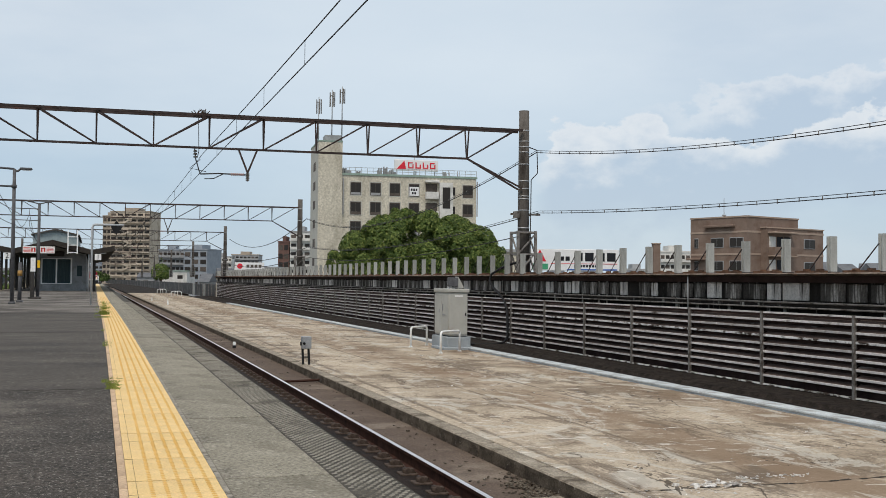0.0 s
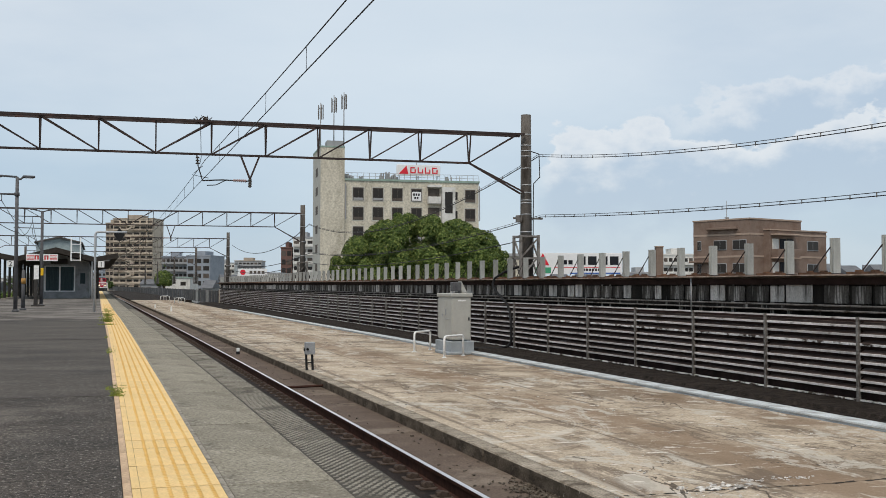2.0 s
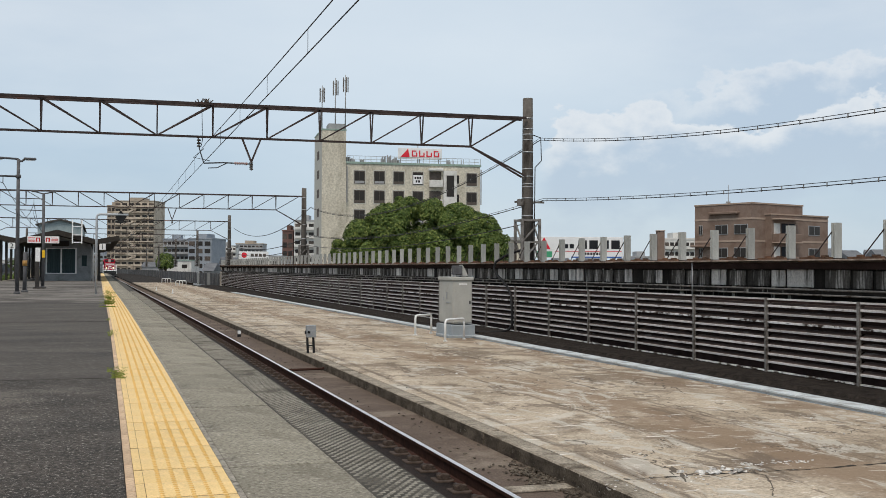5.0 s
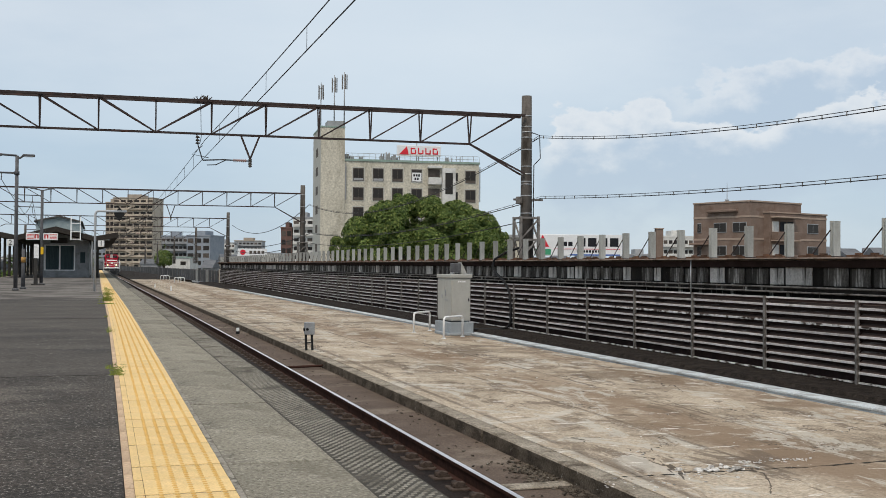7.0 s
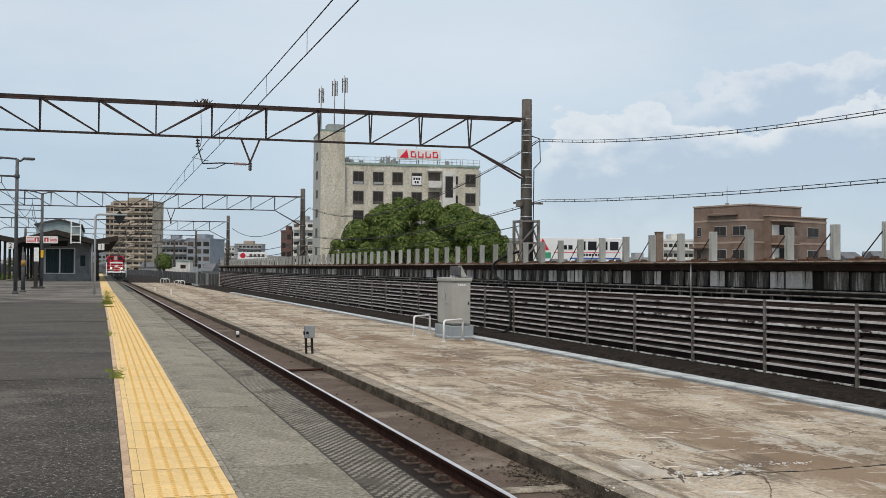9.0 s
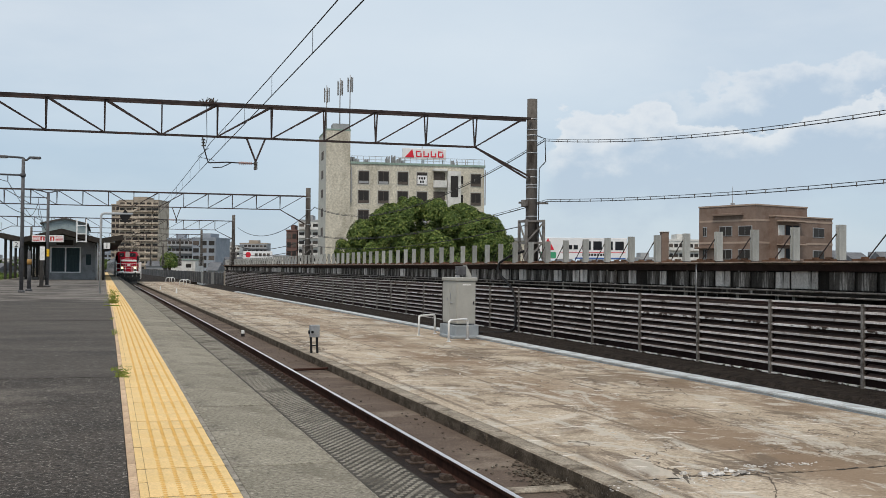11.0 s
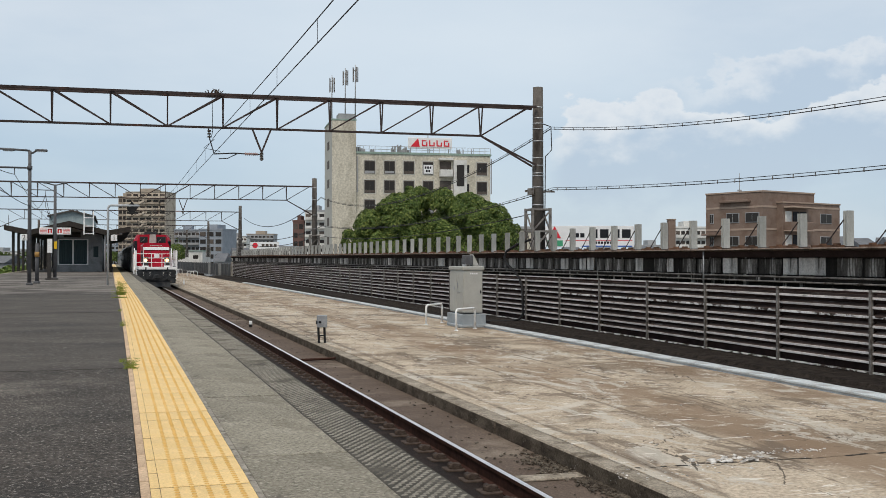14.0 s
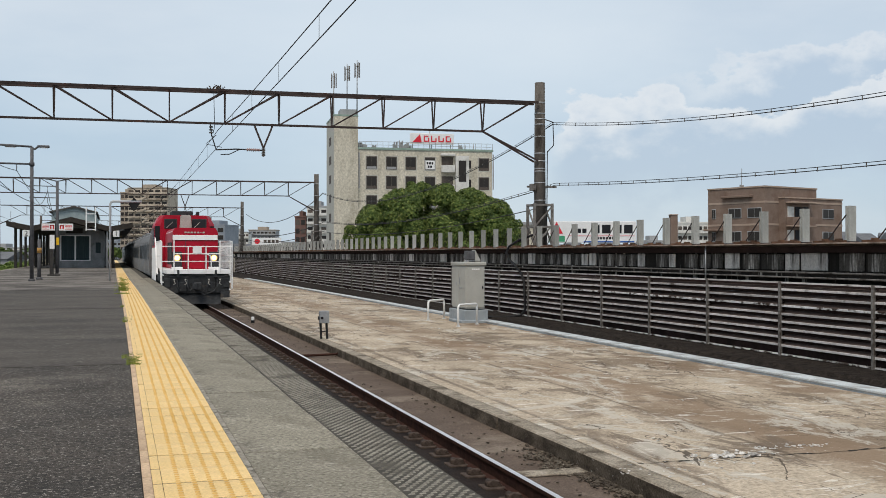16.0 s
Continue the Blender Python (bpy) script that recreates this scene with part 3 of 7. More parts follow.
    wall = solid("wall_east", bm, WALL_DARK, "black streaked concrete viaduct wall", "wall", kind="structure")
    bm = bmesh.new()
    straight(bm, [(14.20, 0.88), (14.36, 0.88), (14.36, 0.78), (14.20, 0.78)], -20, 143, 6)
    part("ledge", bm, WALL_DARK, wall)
    bm = bmesh.new()
    straight(bm, [(13.90, 1.525), (18.3, 1.525), (18.3, 1.47), (13.99, 1.47), (13.90, 1.50)], -20, 143.5, 6)
    part("coping", bm, COPING, wall, "thin brown overhanging coping slab")
    for k in range(82):
        bm = bmesh.new()
        rbox(bm, 13.86, 13.896, 0.01, 1.99, 1.502 + 0.004 * (k % 3), 1.534, 0.005)
        o = part("coping_lit_edge", bm, COPING_LIT, wall)
        o.matrix_basis = plain_at(0, -20 + 2.0 * k, 0, 0)
    # added dark strip in place of the coping's shaded underside
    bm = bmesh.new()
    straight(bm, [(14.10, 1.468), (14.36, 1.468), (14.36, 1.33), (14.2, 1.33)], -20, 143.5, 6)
    part("beam", bm, GAP_SHADE, wall)
    # cast panels between thin black ribs: some bleached pale, most streaked black
    rnd = random.Random(5)
    bleached = ((19.43, 20.36), (20.43, 20.94), (22.82, 23.46), (25.96, 26.30), (27.71, 28.15), (33.02, 33.65))
    spans = list(bleached) + [(31.0, 31.5), (31.62, 32.1), (36.2, 36.9), (38.0, 38.7), (41.5, 42.3), (44.0, 44.6), (47.2, 48.3), (53.0, 53.9)]
    y = -4.0
    while y < 140:
        w = rnd.uniform(0.45, 0.9)
        near = [a for a in spans if a[0] < y + w + 0.04 and a[1] > y - 0.04]
        if near:
            a, b = near[0]
            y, w, m = a, b - a, WALL_PALE
        else:
            m = WALL_PALE if y > 56 and rnd.random() < 0.25 else WALL_STREAKED
            ahead = [a for a in spans if a[0] > y]
            if ahead:
                w = min(w, max(0.15, min(a[0] for a in ahead) - y - 0.05))
        bm = bmesh.new()
        rbox(bm, 14.322, 14.358, 0, w, 0.94, 1.31 + rnd.uniform(-0.02, 0.02), 0.012)
        o = part("panel", bm, m, wall)
        o.matrix_basis = plain_at(0, y, 0)
        y += w + rnd.choice((0.05, 0.07, 0.1))
    for z in (0.90, 0.79):
        bm = bmesh.new()
        straight(bm, [(14.10, z), (14.12, z + 0.02), (14.14, z), (14.12, z - 0.02)], -20, 143, 6)
        part("pipe", bm, POST_STEEL, wall, "thin grey conduit along the wall")


build_structure()


def slab_joints():
    slab = bpy.data.objects["slab"]
    bm = bmesh.new()
    along(bm, [(5.50, SLAB_Z - 0.02), (5.50, SLAB_Z + 0.003), (5.507, SLAB_Z + 0.003), (5.507, SLAB_Z - 0.02)], -10, 150, 5)
    part("joint", bm, KERB_TOP, slab)
    rnd = random.Random(31)
    for y0, x0, x1 in ((10.42, 5.3, 11.4), (41.6, 5.3, 11.4), (72.0, 5.3, 11.4)):
        bm = bmesh.new()
        x, d = x0, 0.0
        while x < x1:
            w = rnd.uniform(0.05, 0.16)
            e = max(-0.07, min(0.07, d + rnd.uniform(-0.03, 0.03)))
            t = rnd.choice((0.004, 0.008, 0.014, 0.03))
            v = [bm.verts.new(p) for p in ((x, y0 + d - t, SLAB_Z + 0.003), (x + w, y0 + e - t, SLAB_Z + 0.003), (x + w, y0 + e + t, SLAB_Z + 0.003), (x, y0 + d + t, SLAB_Z + 0.003))]
            bm.faces.new(v)
            x, d = x + w, e
        part("crack", bm, DARK_JOINT, slab, "jagged crack across the slab")


slab_joints()


def build_rails():
    head = [(-0.032, 0), (0.032, 0), (0.034, -0.035), (0.012, -0.05), (0.010, -0.163), (0.064, -0.188), (0.064, -0.201), (-0.064, -0.201),
            (-0.064, -0.188), (-0.010, -0.163), (-0.012, -0.05), (-0.034, -0.035)]
    plate = bmesh.new()
    rbox(plate, -0.27, 0.20, -0.125, 0.125, -0.165, -0.132, 0.008)
    for s in (-1, 1):
        prism(plate, [(s * 0.06, -0.135), (s * 0.20, -0.135), (s * 0.19, -0.105), (s * 0.15, -0.085), (s * 0.06, -0.115)], -0.06, 0.06)
        cyl(plate, (s * 0.145, 0, -0.12), (s * 0.145, 0, -0.070), 0.027, 0.025, 8)
        cyl(plate, (s * 0.145, 0, -0.098), (s * 0.145, 0, -0.080), 0.045, 0.045, 6)
    cyl(plate, (-0.175, -0.075, -0.105), (-0.175, 0.075, -0.105), 0.040, 0.040, 8)
    rbox(plate, -0.225, -0.075, -0.045, 0.045, -0.135, -0.078, 0.012)
    plate_mesh = mesh("tie_plate", plate, TIE_PLATE)
    for x in (TRACK_X + 0.566, TRACK_X - 0.566, -11.2, -12.3):
        bm = bmesh.new()
        along(bm, [(x + u, RAIL_Z + v) for u, v in head], -14, 420, 4)
        rail = solid("rail", bm, RAIL_SIDE, "rusty steel rail with a polished running surface", "rail", "rails", kind="structure")
        bm = bmesh.new()
        along(bm, [(x - 0.031, RAIL_Z + 0.002), (x + 0.031, RAIL_Z + 0.002), (x + 0.031, RAIL_Z - 0.006), (x - 0.031, RAIL_Z - 0.006)], -14, 420, 4)
        part("running_surface", bm, RAIL_TOP, rail, "polished bright steel")
        if x > 3:
            for i in range(165):
                y = -5.02 + i * 0.63
                piece("tie_plate", plate_mesh, rail, at(x, y, RAIL_Z - 0.046))


build_rails()


def build_kerb():
    k = solid("slab_kerb", (lambda b: (along(b, [(5.03, SLAB_Z - 0.02), (5.262, SLAB_Z - 0.02), (5.262, -1.24), (5.03, -1.24)], -14, 165, 5), b)[1])(bmesh.new()),
              KERB, "worn concrete kerb along the old slab", "kerb", kind="structure")
    rnd = random.Random(3)
    for i in range(28):
        bm = bmesh.new()
        rbox(bm, 5.0 + rnd.uniform(-0.002, 0.002), 5.255, 0.004, 6.0 - 0.004, -1.2, SLAB_Z + 0.004 + rnd.uniform(-0.002, 0.002), 0.018)
        finish(bm)
        bm.normal_update()
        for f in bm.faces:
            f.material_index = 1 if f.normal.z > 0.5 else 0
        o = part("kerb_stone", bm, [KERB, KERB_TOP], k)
        o.matrix_basis = at(0, -4 + i * 6.0, 0)
    g = solid("gutter", (lambda b: (along(b, [(11.46, -0.91), (11.79, -0.91), (11.79, -1.2), (11.46, -1.2)], -14, 98, 5), b)[1])(bmesh.new()),
              GUTTER, "pale grey concrete cable trough beside the slab", "gutter", kind="structure")
    for i in range(106):
        bm = bmesh.new()
        rbox(bm, 11.44, 11.81, 0.004, 0.996, -0.905, -0.862 + rnd.uniform(-0.002, 0.002), 0.008)
        o = part("cover", bm, GUTTER, g)
        o.matrix_basis = at(0, -8 + i * 1.0, 0)


build_kerb()


def build_fence():
    P = 3.067
    fence = thing("fence", pose(0, 0, 0), "louvred steel noise fence with rusty flaking slats", "fence", kind="structure")
    rnd = random.Random(8)

    def slat_into(bm, y0, y1, z, drop):
        """One louvre: a rolled lip coloured as lit before a sloping blade coloured as shaded; it hangs a little lower
        at one end.
        """
        prof = [(13.962, z - 0.022), (13.960, z + 0.020), (13.972, z + 0.026), (14.075, z + 0.085), (14.078, z + 0.075), (13.985, z - 0.022)]
        k = len(prof)
        rows = [[bm.verts.new((x, y, w + d)) for x, w in prof] for y, d in ((y0, 0.0), (y1, drop))]
        for i in range(k):
            f = bm.faces.new((rows[0][i], rows[0][(i + 1) % k], rows[1][(i + 1) % k], rows[1][i]))
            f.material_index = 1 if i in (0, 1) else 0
        bm.faces.new(rows[0][::-1])
        bm.faces.new(rows[1])

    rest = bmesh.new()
    # dark sheet that gives the gaps between the slats their shade
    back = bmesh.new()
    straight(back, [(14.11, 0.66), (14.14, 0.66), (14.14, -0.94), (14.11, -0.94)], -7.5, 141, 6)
    part("shade_backing", back, GAP_SHADE, fence)
    for k in range(-8, 40):
        y0 = 17.52 + P * k
        bm = bmesh.new()
        rbox(bm, -0.022, 0.045, -0.020, 0.020, -1.0, 0.70, 0.004)
        box(bm, -0.030, -0.022, -0.034, 0.034, -1.0, 0.70)
        o = part("post", bm, POST_STEEL, fence)
        o.matrix_basis = plain_at(13.955, y0, 0)
        for i in range(8):
            z = 0.516 - i * 0.1755 + rnd.uniform(-0.008, 0.008)
            drop = rnd.uniform(-0.008, 0.008)
            if k < 24:
                bm = bmesh.new()
                slat_into(bm, y0 + 0.035, y0 + P - 0.035, z, drop)
                part("slat", bm, [SLAT_SHADED, SLAT_FLAKED if i == 2 else SLAT_LIT], fence)
            else:
                slat_into(rest, y0 + 0.035, y0 + P - 0.035, z, drop)
        for name, z0, z1, m in (("top_rail", 0.655, 0.69, SLAT_LIT), ("sill", -0.925, -0.895, SLAT_FLAKED)):
            bm = bmesh.new()
            box(bm, 13.955, 14.02, y0 + 0.04, y0 + P - 0.04, z0, z1)
            part(name, bm, m, fence)
    part("far_slat", rest, [SLAT_SHADED, SLAT_LIT], fence, kind="stuff")


build_fence()


def stub_posts():
    first = None
    for k in range(-9, 81):
        y = 18.40 + 1.531 * k
        if first is None:
            first = thing("stub_post", plain_at(14.12, y, 1.53), "short grey concrete stub post with a rusty stay rod", "post", "stub posts on the wall", )
            bm = bmesh.new()
            prism(bm, [(-0.08, -0.065), (0.08, -0.065), (0.08, -0.025), (0.045, -0.015), (0.045, 0.015), (0.08, 0.025), (0.08, 0.065), (-0.08, 0.065), (-0.08, 0.025), (-0.045, 0.015), (-0.045, -0.015), (-0.08, -0.025)], 0, 0.745)
            for v in bm.verts:
                v.co = Vector((v.co.x, v.co.z, v.co.y))
            part("shaft", bm, STUB, first)
            bm = bmesh.new()
            bar(bm, (-0.09, 0.03, 0.56), (-0.12, 0.62, 0.02), 0.018)
            part("stay", bm, TRUSS, first, "thin dark steel stay")
            bm = bmesh.new()
            rbox(bm, -0.115, 0.12, -0.11, 0.11, 0.0, 0.03, 0.006)
            part("base_plate", bm, TRUSS, first)
            bm = bmesh.new()
            box(bm, -0.20, -0.13, -0.05, 0.95, 0.0, 0.05)
            box(bm, -0.21, -0.10, 0.10, 0.22, 0.05, 0.085)
            box(bm, -0.21, -0.10, 0.55, 0.66, 0.05, 0.085)
            part("batten", bm, BATTEN, first, "rusty brown batten with cleats")
        else:
            copy_thing(first, plain_at(14.12, y, 1.53))


stub_posts()


# ---- overhead line ----
def gantry(y, x_off=0.0, first=False, turn=0.0, lift=0.0):
    g = thing("catenary_gantry", pose(x_off, y, 0) @ pose(14.8, 0, 0, 0, 0, turn) @ pose(-14.8, 0, 0), "rusty steel lattice gantry on a dark concrete pole", "gantry", "gantries over the tracks")
    top, low, left, right = 6.86 + lift, 5.76 + lift, -12.3, 14.65
    px = 14.8
    bm = bmesh.new()
    cyl(bm, (px, 0, 1.5), (px, 0, 7.62), 0.225, 0.185, 20)
    part("pole", bm, POLE, g, "dark weathered concrete pole")
    for z in (2.0, 3.25, 3.9, 4.32, 4.42, 4.70, 4.98, 5.6, 6.05, 6.25, 6.45, 6.85) if first else (2.0, 3.6, 4.7, 5.9, 6.85):
        bm = bmesh.new()
        cyl(bm, (px, 0, z), (px, 0, z + 0.045), 0.236 - 0.006 * z, 0.236 - 0.006 * z, 20)
        part("clamp", bm, GALV, g)
    bm = bmesh.new()
    for dx, dy in ((-0.34, -0.38), (0.34, -0.38), (0.34, 0.38), (-0.34, 0.38)):
        bar(bm, (px + dx, dy, 1.5), (px + dx, dy, 3.15), 0.09)
    for z in (1.6, 2.3, 3.1):
        for a, b in (((-0.34, -0.38), (0.34, -0.38)), ((0.34, -0.38), (0.34, 0.38)), ((0.34, 0.38), (-0.34, 0.38)), ((-0.34, 0.38), (-0.34, -0.38))):
            bar(bm, (px + a[0], a[1], z), (px + b[0], b[1], z), 0.07)
    for z in (1.6, 2.3):
        bar(bm, (px - 0.34, -0.38, z), (px - 0.34, 0.38, z + 0.75), 0.05)
        bar(bm, (px + 0.34, -0.38, z), (px + 0.34, 0.38, z + 0.75), 0.05)
        bar(bm, (px - 0.34, -0.38, z), (px + 0.34, -0.38, z + 0.75), 0.05)
    part("lattice_foot", bm, POST_STEEL, g, "braced steel lattice foot")
    bm = bmesh.new()
    cyl(bm, (left - 0.2, 0, -1.2), (left - 0.2, 0, 7.6), 0.22, 0.18, 16)
    part("pole", bm, POLE, g)
    bm = bmesh.new()
    bar(bm, (left + 2.2, 0, low), (12.6, 0, low), 0.085, 0.07)
    part("bottom_chord", bm, TRUSS, g)
    xs = [1.55 + 1.84 * i for i in range(-6, 7)]
    for sy in (-0.26, 0.26):
        bm = bmesh.new()
        bar(bm, (left, sy, top), (right, sy, top), 0.075, 0.08)
        part("top_chord", bm, TRUSS, g)
        for end, ex in ((12.6, 14.65), (left + 2.2, left - 0.1)):
            bm = bmesh.new()
            bar(bm, (end, 0, low), (ex, sy * 0.9, 4.72), 0.06)
            part("knee_brace", bm, TRUSS, g)
        for x in xs:
            if x > 12.7 or x < left + 1.5:
                continue
            bm = bmesh.new()
            bar(bm, (x, sy * 0.1, low), (x, sy, top), 0.045)
            part("upright", bm, TRUSS, g)
            nx = x + 1.84 if x > 1.4 else x - 1.84
            if left < nx < 14.6:
                bm = bmesh.new()
                bar(bm, (x, sy * 0.1, low), (nx, sy, top), 0.045)
                part("diagonal", bm, TRUSS, g)
            if abs(x - 1.55) < 0.1:
                bm = bmesh.new()
                bar(bm, (x, sy * 0.1, low), (x - 1.84, sy, top), 0.045)
                part("diagonal", bm, TRUSS, g)
    for x in xs:
        bm = bmesh.new()
        bar(bm, (x, -0.26, top), (x, 0.26, top), 0.05)
        part("cross_tie", bm, TRUSS, g)
    # hanging bracket and registration arm
    bm = bmesh.new()
    for sx in (4.38, 5.02):
        bar(bm, (sx, 0, low), (4.70, 0, 4.95), 0.06)
    part("hanger", bm, TRUSS, g)
    bm = bmesh.new()
    for i in range(5):
        cyl(bm, (4.70, 0, 4.94 - i * 0.055), (4.70, 0, 4.90 - i * 0.055), 0.07, 0.055, 10)
    cyl(bm, (4.70, 0, 4.95), (4.70, 0, 4.66), 0.03, 0.03, 8)
    part("insulator", bm, POLE, g)
    bm = bmesh.new()
    tube(bm, [(4.66, 0, 4.88), (3.75, 0, 4.90), (3.1, 0, 4.86)], 0.025)
    tube(bm, [(3.9, 0, 4.90), (3.55, 0, 4.72), (3.25, 0, 4.70)], 0.018)
    tube(bm, [(3.1, 0, 4.86), (2.95, 0, 5.35), (2.9, 0, low)], 0.02)
    tube(bm, [(3.1, 0, 5.36), (2.75, 0, 5.05), (3.3, 0, 4.95)], 0.014)
    part("registration_arm", bm, WIRE, g)
    bm = bmesh.new()
    cyl(bm, (4.58, 0, 4.885), (4.12, 0, 4.895), 0.028, 0.028, 8)
    for i in range(7):
        cyl(bm, (4.56 - i * 0.065, 0, 4.886), (4.53 - i * 0.065, 0, 4.887), 0.06, 0.045, 10)
    part("arm_insulator", bm, ARM_INSULATOR, g, "brown-pink ribbed insulator")
    bm = bmesh.new()
    tube(bm, [(3.02, 0.05, top), (3.05, 0.05, low - 0.1), (3.0, 0.02, 5.42)], 0.012, 5)
    part("jumper", bm, WIRE, g)
    bm = bmesh.new()
    for z in (5.62, 5.52, 5.42):
        cyl(bm, (2.93, 0, z), (2.93, 0, z + 0.05), 0.075, 0.05, 10)
    part("insulator", bm, POLE, g)
    for hx in (-11.2,):
        bm = bmesh.new()
        tube(bm, [(hx, 0, low + 0.4), (hx, 0, 4.8), (hx - 0.5, 0, 4.9)], 0.03)
        part("hanger", bm, TRUSS, g)
    if first:
        bm = bmesh.new()
        rnd = random.Random(2)
        for i in range(26):
            a = Vector((3.1 + rnd.uniform(-0.22, 0.22), rnd.uniform(-0.2, 0.2), top + 0.05))
            bar(bm, a, a + Vector((rnd.uniform(-0.16, 0.16), rnd.uniform(-0.2, 0.2), rnd.uniform(0.02, 0.18))), 0.02)
        part("nest", bm, COPING, g, "scrap of a twiggy bird nest", kind="stuff")
        bm = bmesh.new()
        tube(bm, [(px + 0.12, -0.2, 6.25), (px + 0.42, -0.25, 6.15), (px + 0.45, -0.25, 5.3), (px + 0.22, -0.2, 5.05), (px + 0.2, -0.18, 1.6)], 0.02)
        part("down_cable", bm, WIRE, g)
        bm = bmesh.new()
        rbox(bm, px - 0.42, px - 0.22, -0.22, -0.02, 3.62, 3.88, 0.015)
        bar(bm, (px - 0.5, 0, 3.78), (px + 0.65, 0, 3.78), 0.07)
        part("junction_box", bm, POST_STEEL, g)
    return g


GANTRIES = ((-10.5, 0.0), (36.9, 0.0), (84.2, 0.0), (131.0, -0.8), (188.0, -0.1), (247.0, -0.2), (300.0, -1.5), (350.0, -3.0))
GANTRY_Y = [y for y, x in GANTRIES]
for gy, gx in GANTRIES:
    gantry(gy, gx, gy == 36.9, -2.0 if gy == 36.9 else -2.5 if gy == 84.2 else 0.0, 0.10 if gy == 84.2 else 0.0)


def sagging(a, b, sag, n=14):
    a, b = Vector(a), Vector(b)
    return [a.lerp(b, i / n) - Vector((0, 0, 4 * sag * (i / n) * (1 - i / n))) for i in range(n + 1)]


def build_wires():
    ys = GANTRY_Y + [400]
    w = thing("overhead_wire", pose(0, 0, 0), "dark contact wire with its carrier wire and droppers", "wire", kind="structure")
    con, mes, drop = bmesh.new(), bmesh.new(), bmesh.new()
    for a, b in zip(ys, ys[1:]):
        wa, wb = (3.28 + cx(y) + (0.38 if y > 50 else 0.0) for y in (a, b))
        ca, cb = (wa, a, 4.93), (wb, b, 4.93)
        tube(con, [ca, cb], 0.011 if a < 50 else 0.016, 5)
        ms = sagging((wa, a, 5.50), (wb, b, 5.50), 0.16, 10)
        tube(mes, ms, 0.011 if a < 50 else 0.016, 5)
        for p in ms[1:-1]:
            tube(drop, [p, (p.x, p.y, 4.93)], 0.005, 4)
    part("contact_wire", con, WIRE, w)
    part("carrier_wire", mes, WIRE, w)
    part("dropper", drop, WIRE, w)
    w = thing("overhead_wire", pose(0, 0, 0), "dark contact wire over the second track", "wire", kind="structure")
    con, mes = bmesh.new(), bmesh.new()
    for a, b in zip(ys, ys[1:]):
        tube(con, [(-11.6 + cx(a), a, 4.93), (-11.6 + cx(b), b, 4.93)], 0.016, 5)
        tube(mes, sagging((-11.6 + cx(a), a, 5.50), (-11.6 + cx(b), b, 5.50), 0.2, 10), 0.016, 5)
    part("contact_wire", con, WIRE, w)
    part("carrier_wire", mes, WIRE, w)
    # feeder cables on the pole side, carried with spacers
    for (z0, sag, x, ring) in ((6.1, 1.57, 15.3, True), (3.85, 0.70, 15.4, True), (3.1, 0.6, 15.2, False)):
        f = thing("feeder_cable", pose(0, 0, 0), "black bundled feeder cable slung between the poles", "cable", "feeder cables")
        for (a, ao), (b, bo) in zip(GANTRIES[:4], GANTRIES[1:4]):
            if z0 < 3.5 and a < 0:
                continue
            bm = bmesh.new()
            pts = sagging((x + ao, a, z0), (x + bo, b, z0), sag, 56)
            tube(bm, pts, 0.012 if a < 0 else 0.018 if a < 50 else 0.03, 5)
            if ring and a < 40:
                up_bm = bmesh.new()
                tube(up_bm, [p + Vector((0, 0, 0.075)) for p in pts], 0.009, 5)
                part("carrier", up_bm, WIRE, f)
                for p, q in zip(pts, pts[1:]):
                    m = p.lerp(q, 0.5)
                    rg = bmesh.new()
                    cyl(rg, m + Vector((0, 0, -0.025)), m + Vector((0, 0, 0.08)), 0.013, 0.013, 6)
                    part("spacer", rg, POST_STEEL, f)
            part("span", bm, WIRE, f)


build_wires()


# ---- the town behind ----
def town_material(name, a, b, *rest, **more):
    more.setdefault("speck", 0.10)
    return material(name, a, b, *rest, **more)


BEIGE = town_material("beige_tile", (0.50, 0.46, 0.375), (0.61, 0.57, 0.475), 1.2, 0.75, 0.25, 3.0, speck=0.30, stain=(0.42, 0.385, 0.31), stain_scale=0.5, stretch=(1, 1, 0.35), dist=0.05)
# darker beige; on the tower's left face it paints that side's shade
BEIGE_SHADE = town_material("beige_shade", (0.42, 0.41, 0.37), (0.50, 0.49, 0.44), 0.8, 0.8, 0.1, 4.0)
ROOF_GREEN = town_material("parapet_cap", (0.22, 0.30, 0.26), (0.30, 0.38, 0.33), 1.0, 0.7, 0.1, 4.0)
PALE = town_material("pale_render", (0.58, 0.57, 0.54), (0.68, 0.67, 0.64), 0.5, 0.8, 0.1, 3.0, stain=(0.46, 0.45, 0.42), stain_scale=0.4)
BROWN = town_material("brown_tile", (0.19, 0.138, 0.11), (0.235, 0.172, 0.14), 0.9, 0.75, 0.15, 6.0, stain=(0.17, 0.115, 0.088), stain_scale=0.5)
BROWN_BAND = town_material("brown_band", (0.33, 0.25, 0.20), (0.39, 0.30, 0.24), 0.9, 0.75, 0.1, 6.0)
TAN = town_material("tan_tile", (0.43, 0.365, 0.29), (0.53, 0.46, 0.375), 0.4, 0.8, 0.1, 3.0, stain=(0.24, 0.20, 0.16), stain_scale=0.2)
TAN_DARK = town_material("tan_side_tile", (0.31, 0.265, 0.215), (0.39, 0.335, 0.275), 0.4, 0.8, 0.1, 3.0)
# blue-grey of far flats, lightened so the colour carries distant haze
GREYBLUE_HAZE = town_material("greyblue_haze", (0.24, 0.265, 0.30), (0.31, 0.335, 0.37), 0.4, 0.8, 0.1, 3.0)
